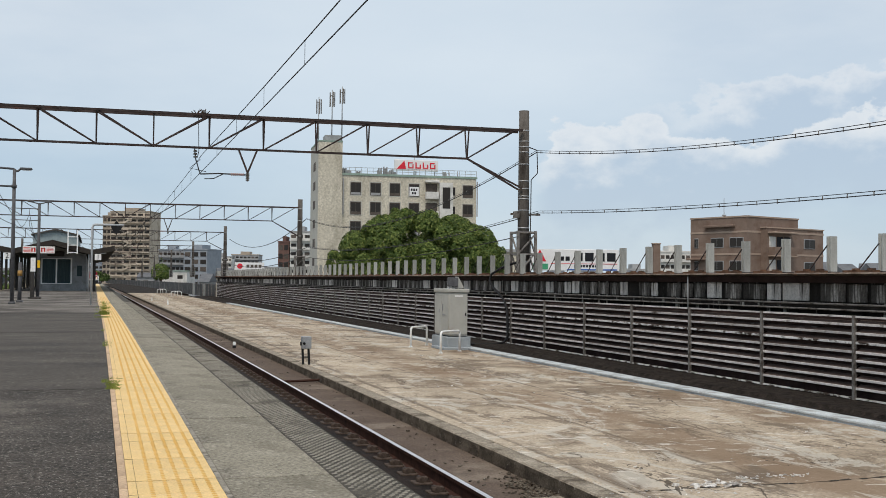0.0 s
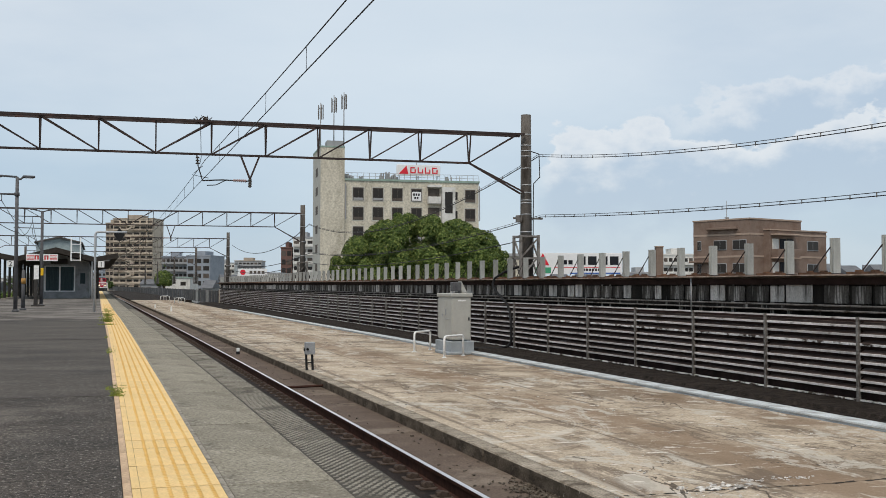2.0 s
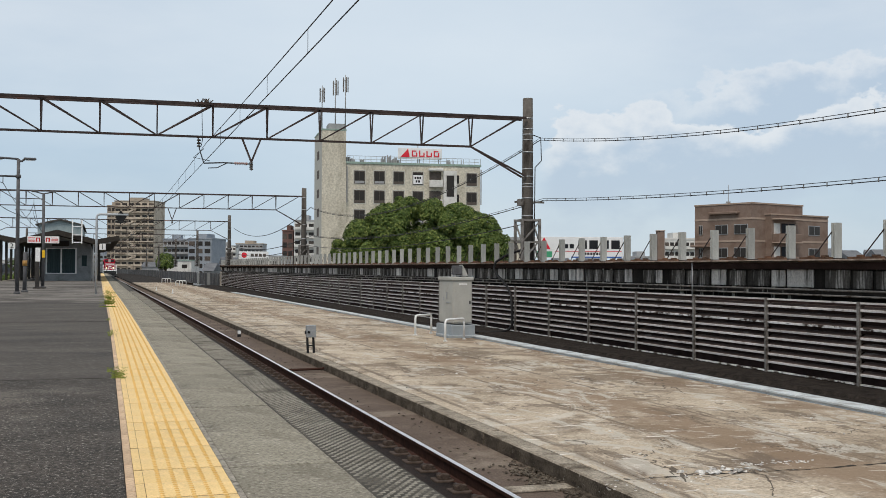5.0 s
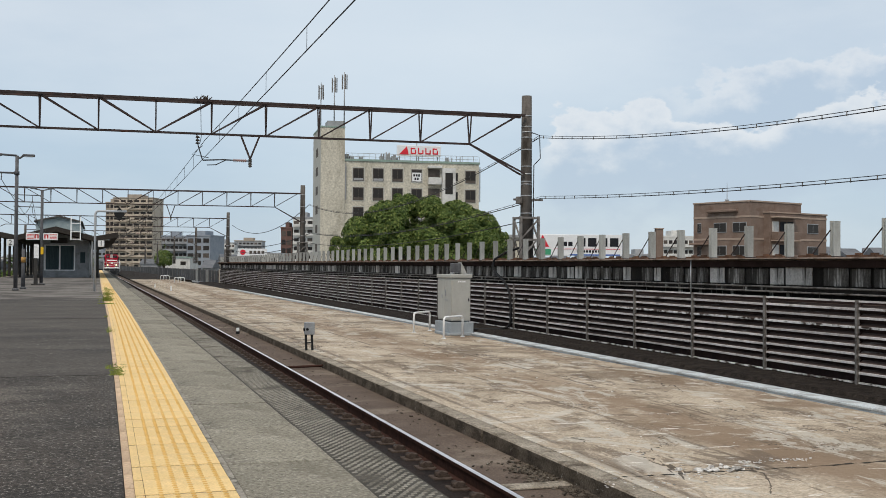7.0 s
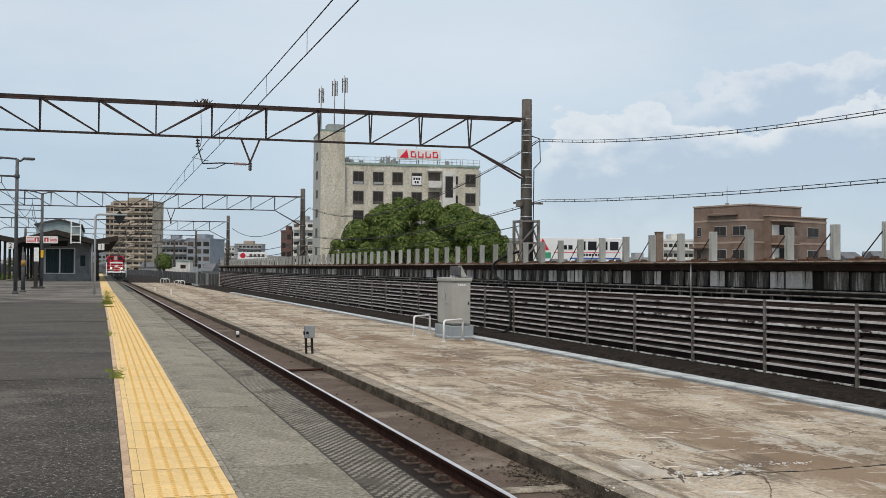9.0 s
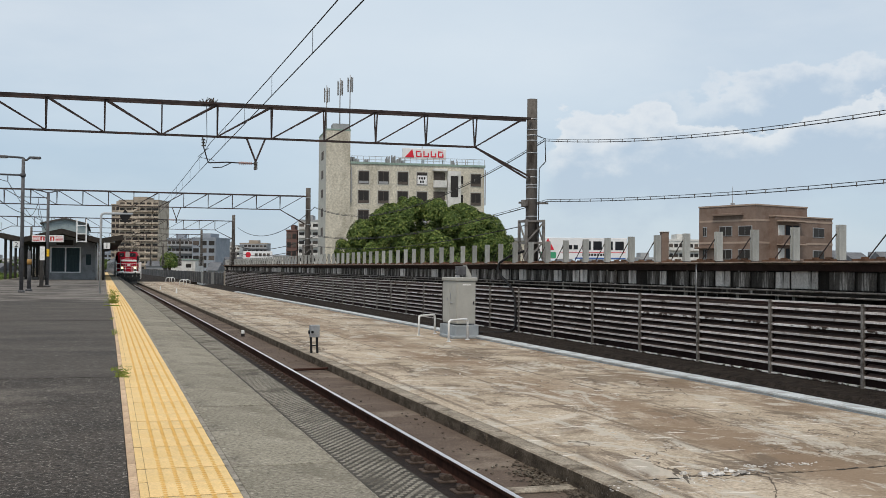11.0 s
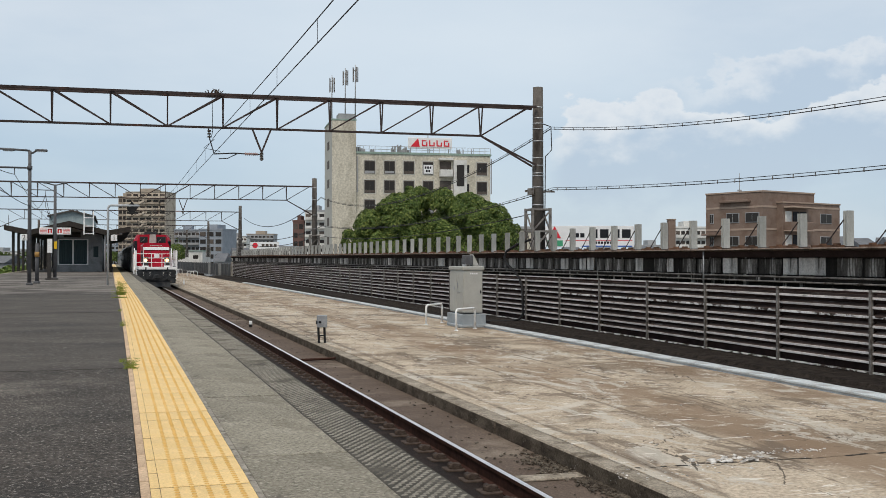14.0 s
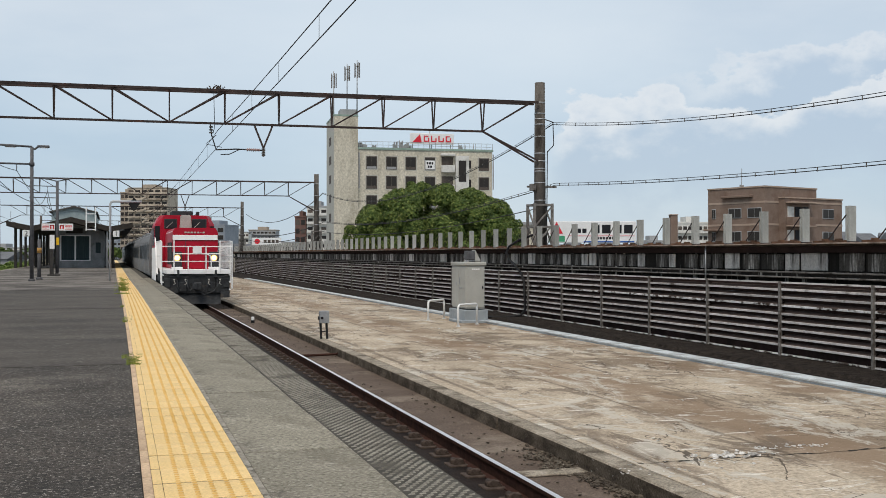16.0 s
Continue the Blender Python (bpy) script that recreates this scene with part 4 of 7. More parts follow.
REDBROWN = town_material("redbrown_tile", (0.13, 0.078, 0.066), (0.17, 0.102, 0.087), 0.5, 0.8, 0.1, 3.0)
MID_GREY = town_material("mid_grey", (0.27, 0.275, 0.28), (0.36, 0.365, 0.37), 0.5, 0.8, 0.1, 3.0)
TILE_ROOF = town_material("tile_roof", (0.10, 0.105, 0.115), (0.17, 0.175, 0.185), 0.8, 0.6, 0.2, 6.0)
DARK_GLASS = glass_like("town_glass", (0.03, 0.026, 0.023), 0.3, 0.25)
RECESS = town_material("window_recess", (0.075, 0.062, 0.054), (0.13, 0.11, 0.095), 1.0, 0.7, 0.0, 6.0)
GRILLE = town_material("fence_mesh", (0.045, 0.047, 0.05), (0.085, 0.088, 0.09), 1.0, 0.7, 0.1, 12.0, stain=(0.15, 0.15, 0.15), stain_scale=0.4)
GRASS = material("grass", (0.07, 0.11, 0.025), (0.15, 0.19, 0.055), 2.0, 0.9, 0.5, 20.0)
YAW = radians(16.699)
GROUND_Z = -6.0


def spot(x, depth, z=GROUND_Z):
    """A place from its bearing mark x (0 to 1568 across the first axis) and its depth along that axis."""
    u = (x - 784) / 1900
    return Vector((depth * (math.sin(YAW) + u * math.cos(YAW)), depth * (math.cos(YAW) - u * math.sin(YAW)), z))


def up(y, depth):
    """The height over the platform of the level mark y at that depth."""
    return 1.3 + (450 - y) * depth / 1900


def placed(x, depth, turn=0.0):
    p = spot(x, depth)
    return pose(p.x, p.y, p.z, 0, 0, -16.7 + turn)


def window(parent, x, z, w, h, y=0.0, glass=None, frame_mat=None, depth=0.25, sill=False):
    """A framed window set into the face at y, seen from the -y side."""
    bm = bmesh.new()
    t = min(w, h) * 0.07
    for x0, x1, z0, z1 in ((x - w / 2, x - w / 2 + t, z - h / 2, z + h / 2), (x + w / 2 - t, x + w / 2, z - h / 2, z + h / 2),
                           (x - w / 2 + t, x + w / 2 - t, z - h / 2, z - h / 2 + t), (x - w / 2 + t, x + w / 2 - t, z + h / 2 - t, z + h / 2)):
        box(bm, x0, x1, y - 0.05, y + depth, z0, z1)
    f = part("window", bm, frame_mat or RECESS, parent)
    bm = bmesh.new()
    box(bm, x - w / 2 + t, x + w / 2 - t, y - 0.012, y + depth, z - h / 2 + t, z + h / 2 - t)
    part("pane", bm, glass or DARK_GLASS, f)
    if sill:
        bm = bmesh.new()
        box(bm, x - w / 2 - 0.1, x + w / 2 + 0.1, y - 0.16, y, z - h / 2 - 0.12, z - h / 2)
        part("sill", bm, frame_mat or RECESS, f)
    return f


def beige_building():
    D = 178.0
    B = thing("office_building", placed(591, D, 12), "beige tiled seven-storey office building with roof sign", "building")
    g = -GROUND_Z
    top, tow = up(263, D) + g, up(205, D) + g
    bm = bmesh.new()
    box(bm, 0, 4.0, 0, 12, 0, tow)
    tower = part("tower", bm, BEIGE, B, "beige tiled stair tower")
    bm = bmesh.new()
    box(bm, -0.06, 4.06, -0.06, 12.06, tow, tow + 0.25)
    part("tower_cap", bm, ROOF_GREEN, tower)
    # thin sheet with the left side's shade in its colour
    bm = bmesh.new()
    box(bm, -0.02, 0.0, 0.02, 11.9, 0, tow - 0.3)
    part("side_face", bm, BEIGE_SHADE, tower)
    for i in range(8):
        z = up(245, D) + g - 3.25 * i
        bm = bmesh.new()
        box(bm, -0.06, 0.0, 4.2, 7.2, z - 0.7, z + 0.7)
        part("slit_window", bm, RECESS, tower)
    bm = bmesh.new()
    box(bm, 4.0, 27.2, 0.35, 13, 0, top)
    wall = part("wall", bm, BEIGE, B)
    bm = bmesh.new()
    box(bm, 3.95, 27.35, 0.2, 13.1, top, top + 0.35)
    part("parapet", bm, ROOF_GREEN, B, "greenish parapet cap")
    cols = [6.35, 9.7, 13.0, 16.3, 25.7]
    for r in range(6):
        z = up(287, D) + g - 3.27 * r
        for x in cols:
            # rounded dark recess with a paned window in it
            bm = bmesh.new()
            rbox(bm, x - 0.93, x + 0.93, 0.28, 0.40, z - 1.08, z + 1.14, 0.05)
            w = part("window", bm, RECESS, B)
            bm = bmesh.new()
            rbox(bm, x - 1.05, x + 1.05, 0.31, 0.37, z - 1.2, z + 1.26, 0.02)
            part("reveal", bm, BEIGE_SHADE, w)
            for s in (-1, 1):
                bm = bmesh.new()
                box(bm, x + (0.03 if s > 0 else -0.78), x + (0.78 if s > 0 else -0.03), 0.262, 0.29, z - 0.55, z + 0.95)
                part("pane", bm, DARK_GLASS, w)
            bm = bmesh.new()
            box(bm, x - 0.80, x + 0.80, 0.255, 0.29, z - 0.98, z - 0.60)
            part("panel", bm, RECESS if (r + int(x)) % 3 else MID_GREY, w)
        # balcony bay
        bm = bmesh.new()
        box(bm, 18.3, 20.3, 0.30, 0.40, z - 1.3, z + 1.2)
        bay = part("balcony", bm, RECESS, B)
        bm = bmesh.new()
        rbox(bm, 18.2, 20.4, -0.75, 0.35, z - 1.45, z - 0.25, 0.05)
        part("parapet_wall", bm, PALE, bay, "pale balcony front")
        if r == 0:
            bm = bmesh.new()
            rbox(bm, 18.1, 20.5, -0.6, 0.35, z + 1.35, z + 1.75, 0.05)
            part("canopy", bm, PALE, bay)
        window(B, 23.2, z, 0.55, 1.4, 0.35)
    bm = bmesh.new()
    box(bm, 20.6, 22.9, -0.5, 0.35, 0, up(272, D) + g)
    bay = part("stair_bay", bm, PALE, B, "pale rendered stair bay")
    for r in range(4):
        z = up(300, D) + g - 6.5 * r
        bm = bmesh.new()
        box(bm, 21.1, 22.4, -0.55, -0.5, z - 1.8, z + 1.8)
        part("tall_window", bm, DARK_GLASS, bay)
    z = up(289, D) + g
    bm = bmesh.new()
    box(bm, 15.5, 17.1, 0.20, 0.26, z - 0.75, z + 0.75)
    s = part("window_sign", bm, SIGN_PLAIN, B, "white notice in a window")
    bm = bmesh.new()
    for i, zz in enumerate((0.28, -0.30)):
        for k in range(3 if i == 0 else 2):
            box(bm, 15.7 + k * 0.42 + 0.2 * i, 16.0 + k * 0.42 + 0.2 * i, 0.19, 0.20, z + zz - 0.2, z + zz + 0.2)
    part("text_bar", bm, SIGN_INK, s)
    # roof sign
    z0, z1, x0, x1 = up(251, D) + g, up(231, D) + g, 13.0, 20.6
    bm = bmesh.new()
    rbox(bm, x0, x1, 1.0, 1.3, z0, z1, 0.05)
    s = part("roof_sign", bm, SIGN_PLAIN, B, "white roof sign with red shapes")
    bm = bmesh.new()
    v = [bm.verts.new(p) for p in ((x0 + 0.35, 0.99, z0 + 0.25), (x0 + 2.0, 0.99, z0 + 0.25), (x0 + 1.7, 0.99, z1 - 0.15))]
    bm.faces.new(v)
    r = bmesh.ops.extrude_face_region(bm, geom=bm.faces[:])
    for q in r["geom"]:
        if isinstance(q, bmesh.types.BMVert):
            q.co.y -= 0.04
    part("red_shape", bm, SIGN_CRIMSON, s)
    for i in range(4):
        bm = bmesh.new()
        xx = x0 + 2.35 + i * 1.27
        box(bm, xx, xx + 0.95, 0.95, 0.99, z0 + 0.42, z0 + 0.62)
        box(bm, xx, xx + 0.2, 0.95, 0.99, z0 + 0.62, z1 - 0.4)
        box(bm, xx + 0.75, xx + 0.95, 0.95, 0.99, z0 + 0.62, z1 - 0.75)
        if i % 3 == 0:
            box(bm, xx + 0.2, xx + 0.8, 0.95, 0.99, z1 - 0.6, z1 - 0.42)
        part("red_bar", bm, SIGN_CRIMSON, s)
    for x in (x0 + 0.5, (x0 + x1) / 2, x1 - 0.5):
        bm = bmesh.new()
        bar(bm, (x, 1.5, top), (x, 1.2, z1), 0.15)
        part("strut", bm, MID_GREY, s)
    # roof rail and plant
    bm = bmesh.new()
    for k in range(24):
        bar(bm, (4.3 + k, 0.6, top + 0.3), (4.3 + k, 0.6, top + 1.35), 0.06)
    for zz in (0.8, 1.35):
        bar(bm, (4.3, 0.6, top + zz), (27.1, 0.6, top + zz), 0.06)
    part("roof_rail", bm, MID_GREY, B)
    rnd = random.Random(6)
    for x, w, h in ((5.0, 1.6, 1.3), (6.9, 0.9, 1.0), (10.6, 0.8, 1.6), (11.6, 0.7, 1.9), (12.6, 1.6, 1.4), (22.0, 0.6, 1.2)):
        bm = bmesh.new()
        for i in range(4):
            xx = x + w * (i - 1.5) / 4
            rbox(bm, xx - w / 10, xx + w / 10, 1.6, 2.4, top, top + h * rnd.uniform(0.5, 1.1), 0.03)
        part("roof_plant", bm, MID_GREY, B)
    for x, y, t in ((0.6, 6.0, 115), (2.35, 1.5, 109), (4.0, 1.2, 103), (16.8, 3, 222), (24.5, 3, 247), (22.8, 2, 250)):
        base = tow if x < 4.1 else top
        zt = up(t, D) + g
        bm = bmesh.new()
        cyl(bm, (x, y, base), (x, y, zt), 0.11, 0.07, 8)
        a = part("antenna_mast", bm, MID_GREY, B)
        if x < 4.1:
            for k in range(5):
                w = k * math.tau / 5
                bm = bmesh.new()
                rbox(bm, x + 0.42 * math.cos(w) - 0.08, x + 0.42 * math.cos(w) + 0.08, y + 0.42 * math.sin(w) - 0.08, y + 0.42 * math.sin(w) + 0.08, zt - 2.9, zt - 0.4 - 0.3 * (k % 2), 0.03)
                bar(bm, (x, y, zt - 1.0), (x + 0.42 * math.cos(w), y + 0.42 * math.sin(w), zt - 1.0), 0.06)
                part("antenna", bm, POST_STEEL, a)
    bm = bmesh.new()
    box(bm, 1.2, 3.9, 1.2, 4.5, tow, tow + 1.3)
    part("roof_hut", bm, MID_GREY, tower)
    for x in (4.2, 27.3):
        bm = bmesh.new()
        bar(bm, (x, 0.1, top - 6.5), (x, 0.1, top - 0.5), 0.16)
        part("down_pipe", bm, MID_GREY, B)


SIGN_PLAIN = town_material("signboard_white", (0.72, 0.72, 0.72), (0.80, 0.80, 0.80), 1.0, 0.5, 0.0, 10)
SIGN_INK = town_material("sign_ink", (0.015, 0.016, 0.02), (0.025, 0.026, 0.03), 1.0, 0.5, 0.0, 10)
SIGN_CRIMSON = town_material("sign_crimson", (0.62, 0.03, 0.05), (0.68, 0.04, 0.06), 1.0, 0.5, 0.0, 10)
SIGN_LEAF = town_material("sign_leaf_green", (0.06, 0.30, 0.16), (0.08, 0.34, 0.19), 1.0, 0.5, 0.0, 10)
SIGN_SEA = town_material("sign_sea_blue", (0.05, 0.12, 0.38), (0.06, 0.14, 0.42), 1.0, 0.5, 0.0, 10)
beige_building()


def brown_building():
    D = 130.0
    B = thing("brown_house", placed(1354, D, 35), "brown tiled low apartment house with flat roofs", "building")
    g = -GROUND_Z
    k = D / 120.0
    top, wing = up(331, D) + g, up(350, D) + g
    d, w1, w2 = 8.2 * k, 9.3 * k, 13.0 * k
    bm = bmesh.new()
    box(bm, 0, w1, 0, d, 0, top)
    part("wall", bm, BROWN, B)
    bm = bmesh.new()
    box(bm, 2.6, w2, -0.9, d - 1, 0, wing)
    part("wing", bm, BROWN, B)
    bm = bmesh.new()
    box(bm, -0.08, w1 + 0.08, -0.08, d + 0.08, top, top + 0.18)
    part("roof_edge", bm, BROWN_BAND, B)
    bm = bmesh.new()
    box(bm, 2.5, w2 + 0.1, -1.0, d - 0.9, wing, wing + 0.16)
    part("roof_edge", bm, BROWN_BAND, B)
    for zy in (357, 397):
        z = up(zy, D) + g
        bm = bmesh.new()
        box(bm, -0.04, 0.0, 0, d, z - 0.12, z + 0.12)
        box(bm, -0.04, 2.6, -0.04, 0.0, z - 0.12, z + 0.12)
        part("band", bm, BROWN_BAND, B)
        bm = bmesh.new()
        box(bm, 7.4, w2 + 0.04, -0.94, -0.9, z - 0.12, z + 0.12)
        part("band", bm, BROWN_BAND, B)
    # faces seen: the -x side and the -y side
    for zy in (376, 418, 460):
        z = up(zy, D) + g
        for y, w in ((1.55, 2.1), (4.55, 2.0), (7.9, 0.6)):
            bm = bmesh.new()
            rbox(bm, -0.07, 0.1, y - w / 2, y + w / 2, z - 0.62, z + 0.62, 0.02)
            f = part("window", bm, MID_GREY, B)
            for s in (-1, 1):
                bm = bmesh.new()
                box(bm, -0.09, -0.06, y - w * 0.46 if s < 0 else y + 0.03, y - 0.03 if s < 0 else y + w * 0.46, z - 0.54, z + 0.54)
                part("pane", bm, DARK_GLASS, f)
        bm = bmesh.new()
        rbox(bm, 10.0, 12.3, -0.98, -0.85, z - 0.62, z + 0.62, 0.02)
        f = part("window", bm, MID_GREY, B)
        for x0 in (10.08, 11.2):
            bm = bmesh.new()
            box(bm, x0, x0 + 1.04, -1.0, -0.97, z - 0.54, z + 0.54)
            part("pane", bm, DARK_GLASS, f)
        # balcony recess
        bm = bmesh.new()
        rbox(bm, 2.9, 7.3, -1.9, -0.9, z - 1.55, z - 0.55, 0.04)
        b = part("balcony", bm, BROWN, B)
        bm = bmesh.new()
        rbox(bm, 2.8, 7.4, -2.0, -0.9, z + 1.15, z + 1.32, 0.03)
        part("slab_edge", bm, BROWN_BAND, b)
        for x0 in (3.1, 4.6, 6.0):
            bm = bmesh.new()
            rbox(bm, x0, x0 + 1.2, -0.96, -0.88, z - 0.6, z + 0.75, 0.02)
            f = part("balcony_door", bm, SIGN_INK if x0 > 3.5 else PALE, b)
    bm = bmesh.new()
    rbox(bm, -0.5, 0.2, 1.8, 6.4, up(346, D) + g - 0.15, up(346, D) + g + 0.15, 0.05)
    part("eyebrow", bm, BROWN, B)
    bm = bmesh.new()
    rbox(bm, -0.8, 0.1, 5.8, 9.0, up(404, D) + g - 0.25, up(404, D) + g, 0.05)
    part("porch_roof", bm, BROWN, B)
    bm = bmesh.new()
    cyl(bm, (1.2, 4.5, top), (1.2, 4.5, top + 2.6), 0.05, 0.03, 6)
    bar(bm, (0.9, 4.5, top + 0.4), (1.5, 4.5, top + 0.4), 0.2)
    cyl(bm, (w2 - 1.5, 2, wing), (w2 - 1.5, 2, wing + 1.0), 0.05, 0.05, 6)
    part("antenna", bm, MID_GREY, B)


brown_building()


def tower_block(name, x0, x1, ytop, depth, turn, floors, cols, wall, dark, label, deep=14.0, h_floor=2.9, balcony=True, stair=False):
    """A block of flats: wall, floor by floor windows and balcony fronts."""
    w = (x1 - x0) * depth / 1900
    B = thing(name, placed(x0, depth, turn), label, "building", "distant blocks of flats")
    H = up(ytop, depth) - GROUND_Z
    bm = bmesh.new()
    box(bm, 0, w, 0, deep, 0, H)
    part("wall", bm, wall, B)
    bm = bmesh.new()
    box(bm, -0.2, w + 0.2, -0.2, deep + 0.2, H, H + 0.5)
    box(bm, w * 0.3, w * 0.65, 3, deep - 3, H + 0.5, H + 2.2)
    part("roof", bm, dark, B)
    cw = w / cols
    for f in range(floors):
        z = H - 1.6 - f * h_floor
        if z < 4.5:
            break
        for c in range(cols):
            x = (c + 0.5) * cw
            bm = bmesh.new()
            box(bm, x - cw * 0.36, x + cw * 0.36, -0.12, 0.1, z - 0.9, z + 0.75)
            part("window", bm, DARK_GLASS if (c * 7 + f * 3) % 5 else RECESS, B)
        if balcony:
            bm = bmesh.new()
            box(bm, cw * 0.05, w - cw * 0.05, -1.3, 0, z - 1.25, z - 0.35)
            part("balcony", bm, wall, B)
        if stair:
            bm = bmesh.new()
            a, b = w * 0.36, w * 0.56
            bar(bm, (a, -1.6, z - 1.0), (b, -1.6, z + 1.2 if f % 2 else z - 2.6), 0.3, 0.9)
            part("stair_flight", bm, wall, B)
    return B


tower_block("apartment_tower", 226, 298, 334, 540, -4, 13, 6, TAN, TAN_DARK, "tall tan apartment tower with zigzag stairs", 16, 2.95, True, True)
tower_block("apartment_tower", 213, 228, 342, 545, -4, 13, 2, TAN_DARK, TAN_DARK, "tan apartment tower side wing", 14, 2.95, False)
tower_block("flats", 312, 356, 401, 430, 6, 5, 6, MID_GREY, GREYBLUE_HAZE, "grey balcony flats beyond the line")
tower_block("flats", 356, 400, 400, 420, -12, 5, 3, GREYBLUE_HAZE, GREYBLUE_HAZE, "blue-grey flats beyond the line", balcony=False)
tower_block("flats", 404, 440, 412, 560, 4, 4, 6, PALE, MID_GREY, "pale long flats beyond the line")
tower_block("flats", 440, 488, 408, 640, 0, 5, 7, MID_GREY, TAN_DARK, "stepped grey flats beyond the line")
tower_block("flats", 522, 541, 385, 360, 0, 9, 2, REDBROWN, REDBROWN, "red-brown tiled narrow flats", balcony=False)
tower_block("flats", 543, 579, 367, 360, 0, 10, 3, PALE, MID_GREY, "white gridded flats with ledges")
tower_block("flats", 1199, 1262, 396, 320, 0, 6, 7, PALE, PALE, "white flats with long balconies")
tower_block("flats", 1140, 1182, 428, 380, 0, 3, 6, PALE, MID_GREY, "low pale concrete flats")
tower_block("flats", -60, 40, 440, 480, 0, 4, 9, PALE, MID_GREY, "pale low flats in the haze")
tower_block("flats", 40, 110, 436, 620, 0, 4, 8, MID_GREY, MID_GREY, "grey flats in the haze")


tower_block("flats", 120, 196, 438, 700, 0, 4, 9, MID_GREY, MID_GREY, "grey flats in the far haze")
tower_block("flats", 190, 216, 428, 760, 0, 5, 3, GREYBLUE_HAZE, GREYBLUE_HAZE, "dim blue-grey far flats", balcony=False)


def low_building(name, x0, x1, ytop, depth, wall, roof, label, turn=0.0, deep=12.0, pitched=False):
    w = (x1 - x0) * depth / 1900
    B = thing(name, placed(x0, depth, turn), label, "building", "low buildings of the town")
    H = up(ytop, depth) - GROUND_Z
    bm = bmesh.new()
    box(bm, 0, w, 0, deep, 0, H)
    part("wall", bm, wall, B)
    bm = bmesh.new()
    if pitched:
        prism(bm, [(-0.5, H), (deep + 0.5, H), (deep / 2, H + deep * 0.22)], -0.4, w + 0.4, "x")
    else:
        box(bm, -0.25, w + 0.25, -0.25, deep + 0.25, H, H + 0.35)
    part("roof", bm, roof, B)
    n = max(1, int(w / 4))
    for r in range(2):
        for i in range(n):
            if H - 2 - r * 3 > 1:
                window(B, (i + 0.5) * w / n, H - 1.8 - r * 3.0, 1.7, 1.2, 0.0, depth=0.05)
    return B


low_building("warehouse", 244, 312, 438, 560, PALE, MID_GREY, "long white warehouse beside the line")
low_building("warehouse", 314, 362, 438, 345, PALE, ROOF_GREEN, "white shed with a green-grey roof")
low_building("house", 384, 399, 456, 250, MID_GREY, TILE_ROOF, "grey house with a dark pitched roof", pitched=True, deep=9)
low_building("house", 275, 305, 449, 430, MID_GREY, TILE_ROOF, "low house with a dark tiled roof", pitched=True, deep=9)
low_building("shop", 444, 520, 430, 300, PALE, MID_GREY, "flat white shop building")
low_building("warehouse", 886, 960, 398, 140, BEIGE, MID_GREY, "beige flat-roofed hall behind the tree")
hr = random.Random(31)
for i, hx in enumerate((1492, 1512, 1536, 1560, 1585, 1470)):
    low_building("house", hx, hx + hr.uniform(20, 30), hr.uniform(425, 434), 190 + hr.uniform(-20, 60), hr.choice((PALE, MID_GREY, TAN)), TILE_ROOF,
                 "small house with a dark tiled roof", hr.uniform(-20, 20), 8, True)
for i, hx in enumerate((960, 1010, 1060, 1120, 1155, 500, 470, 420)):
    low_building("house", hx, hx + hr.uniform(22, 40), hr.uniform(437, 444), 230 + hr.uniform(-20, 90), hr.choice((PALE, MID_GREY, TAN)), TILE_ROOF,
                 "small house with a dark tiled roof", hr.uniform(-20, 20), 8, True)
for i, hx in enumerate((-50, -15, 20, 60, 95)):
    low_building("house", hx, hx + 30, hr.uniform(453, 459), 250 + hr.uniform(-20, 90), hr.choice((PALE, MID_GREY, TAN)), TILE_ROOF,
                 "small house with a dark tiled roof", hr.uniform(-20, 20), 8, True)


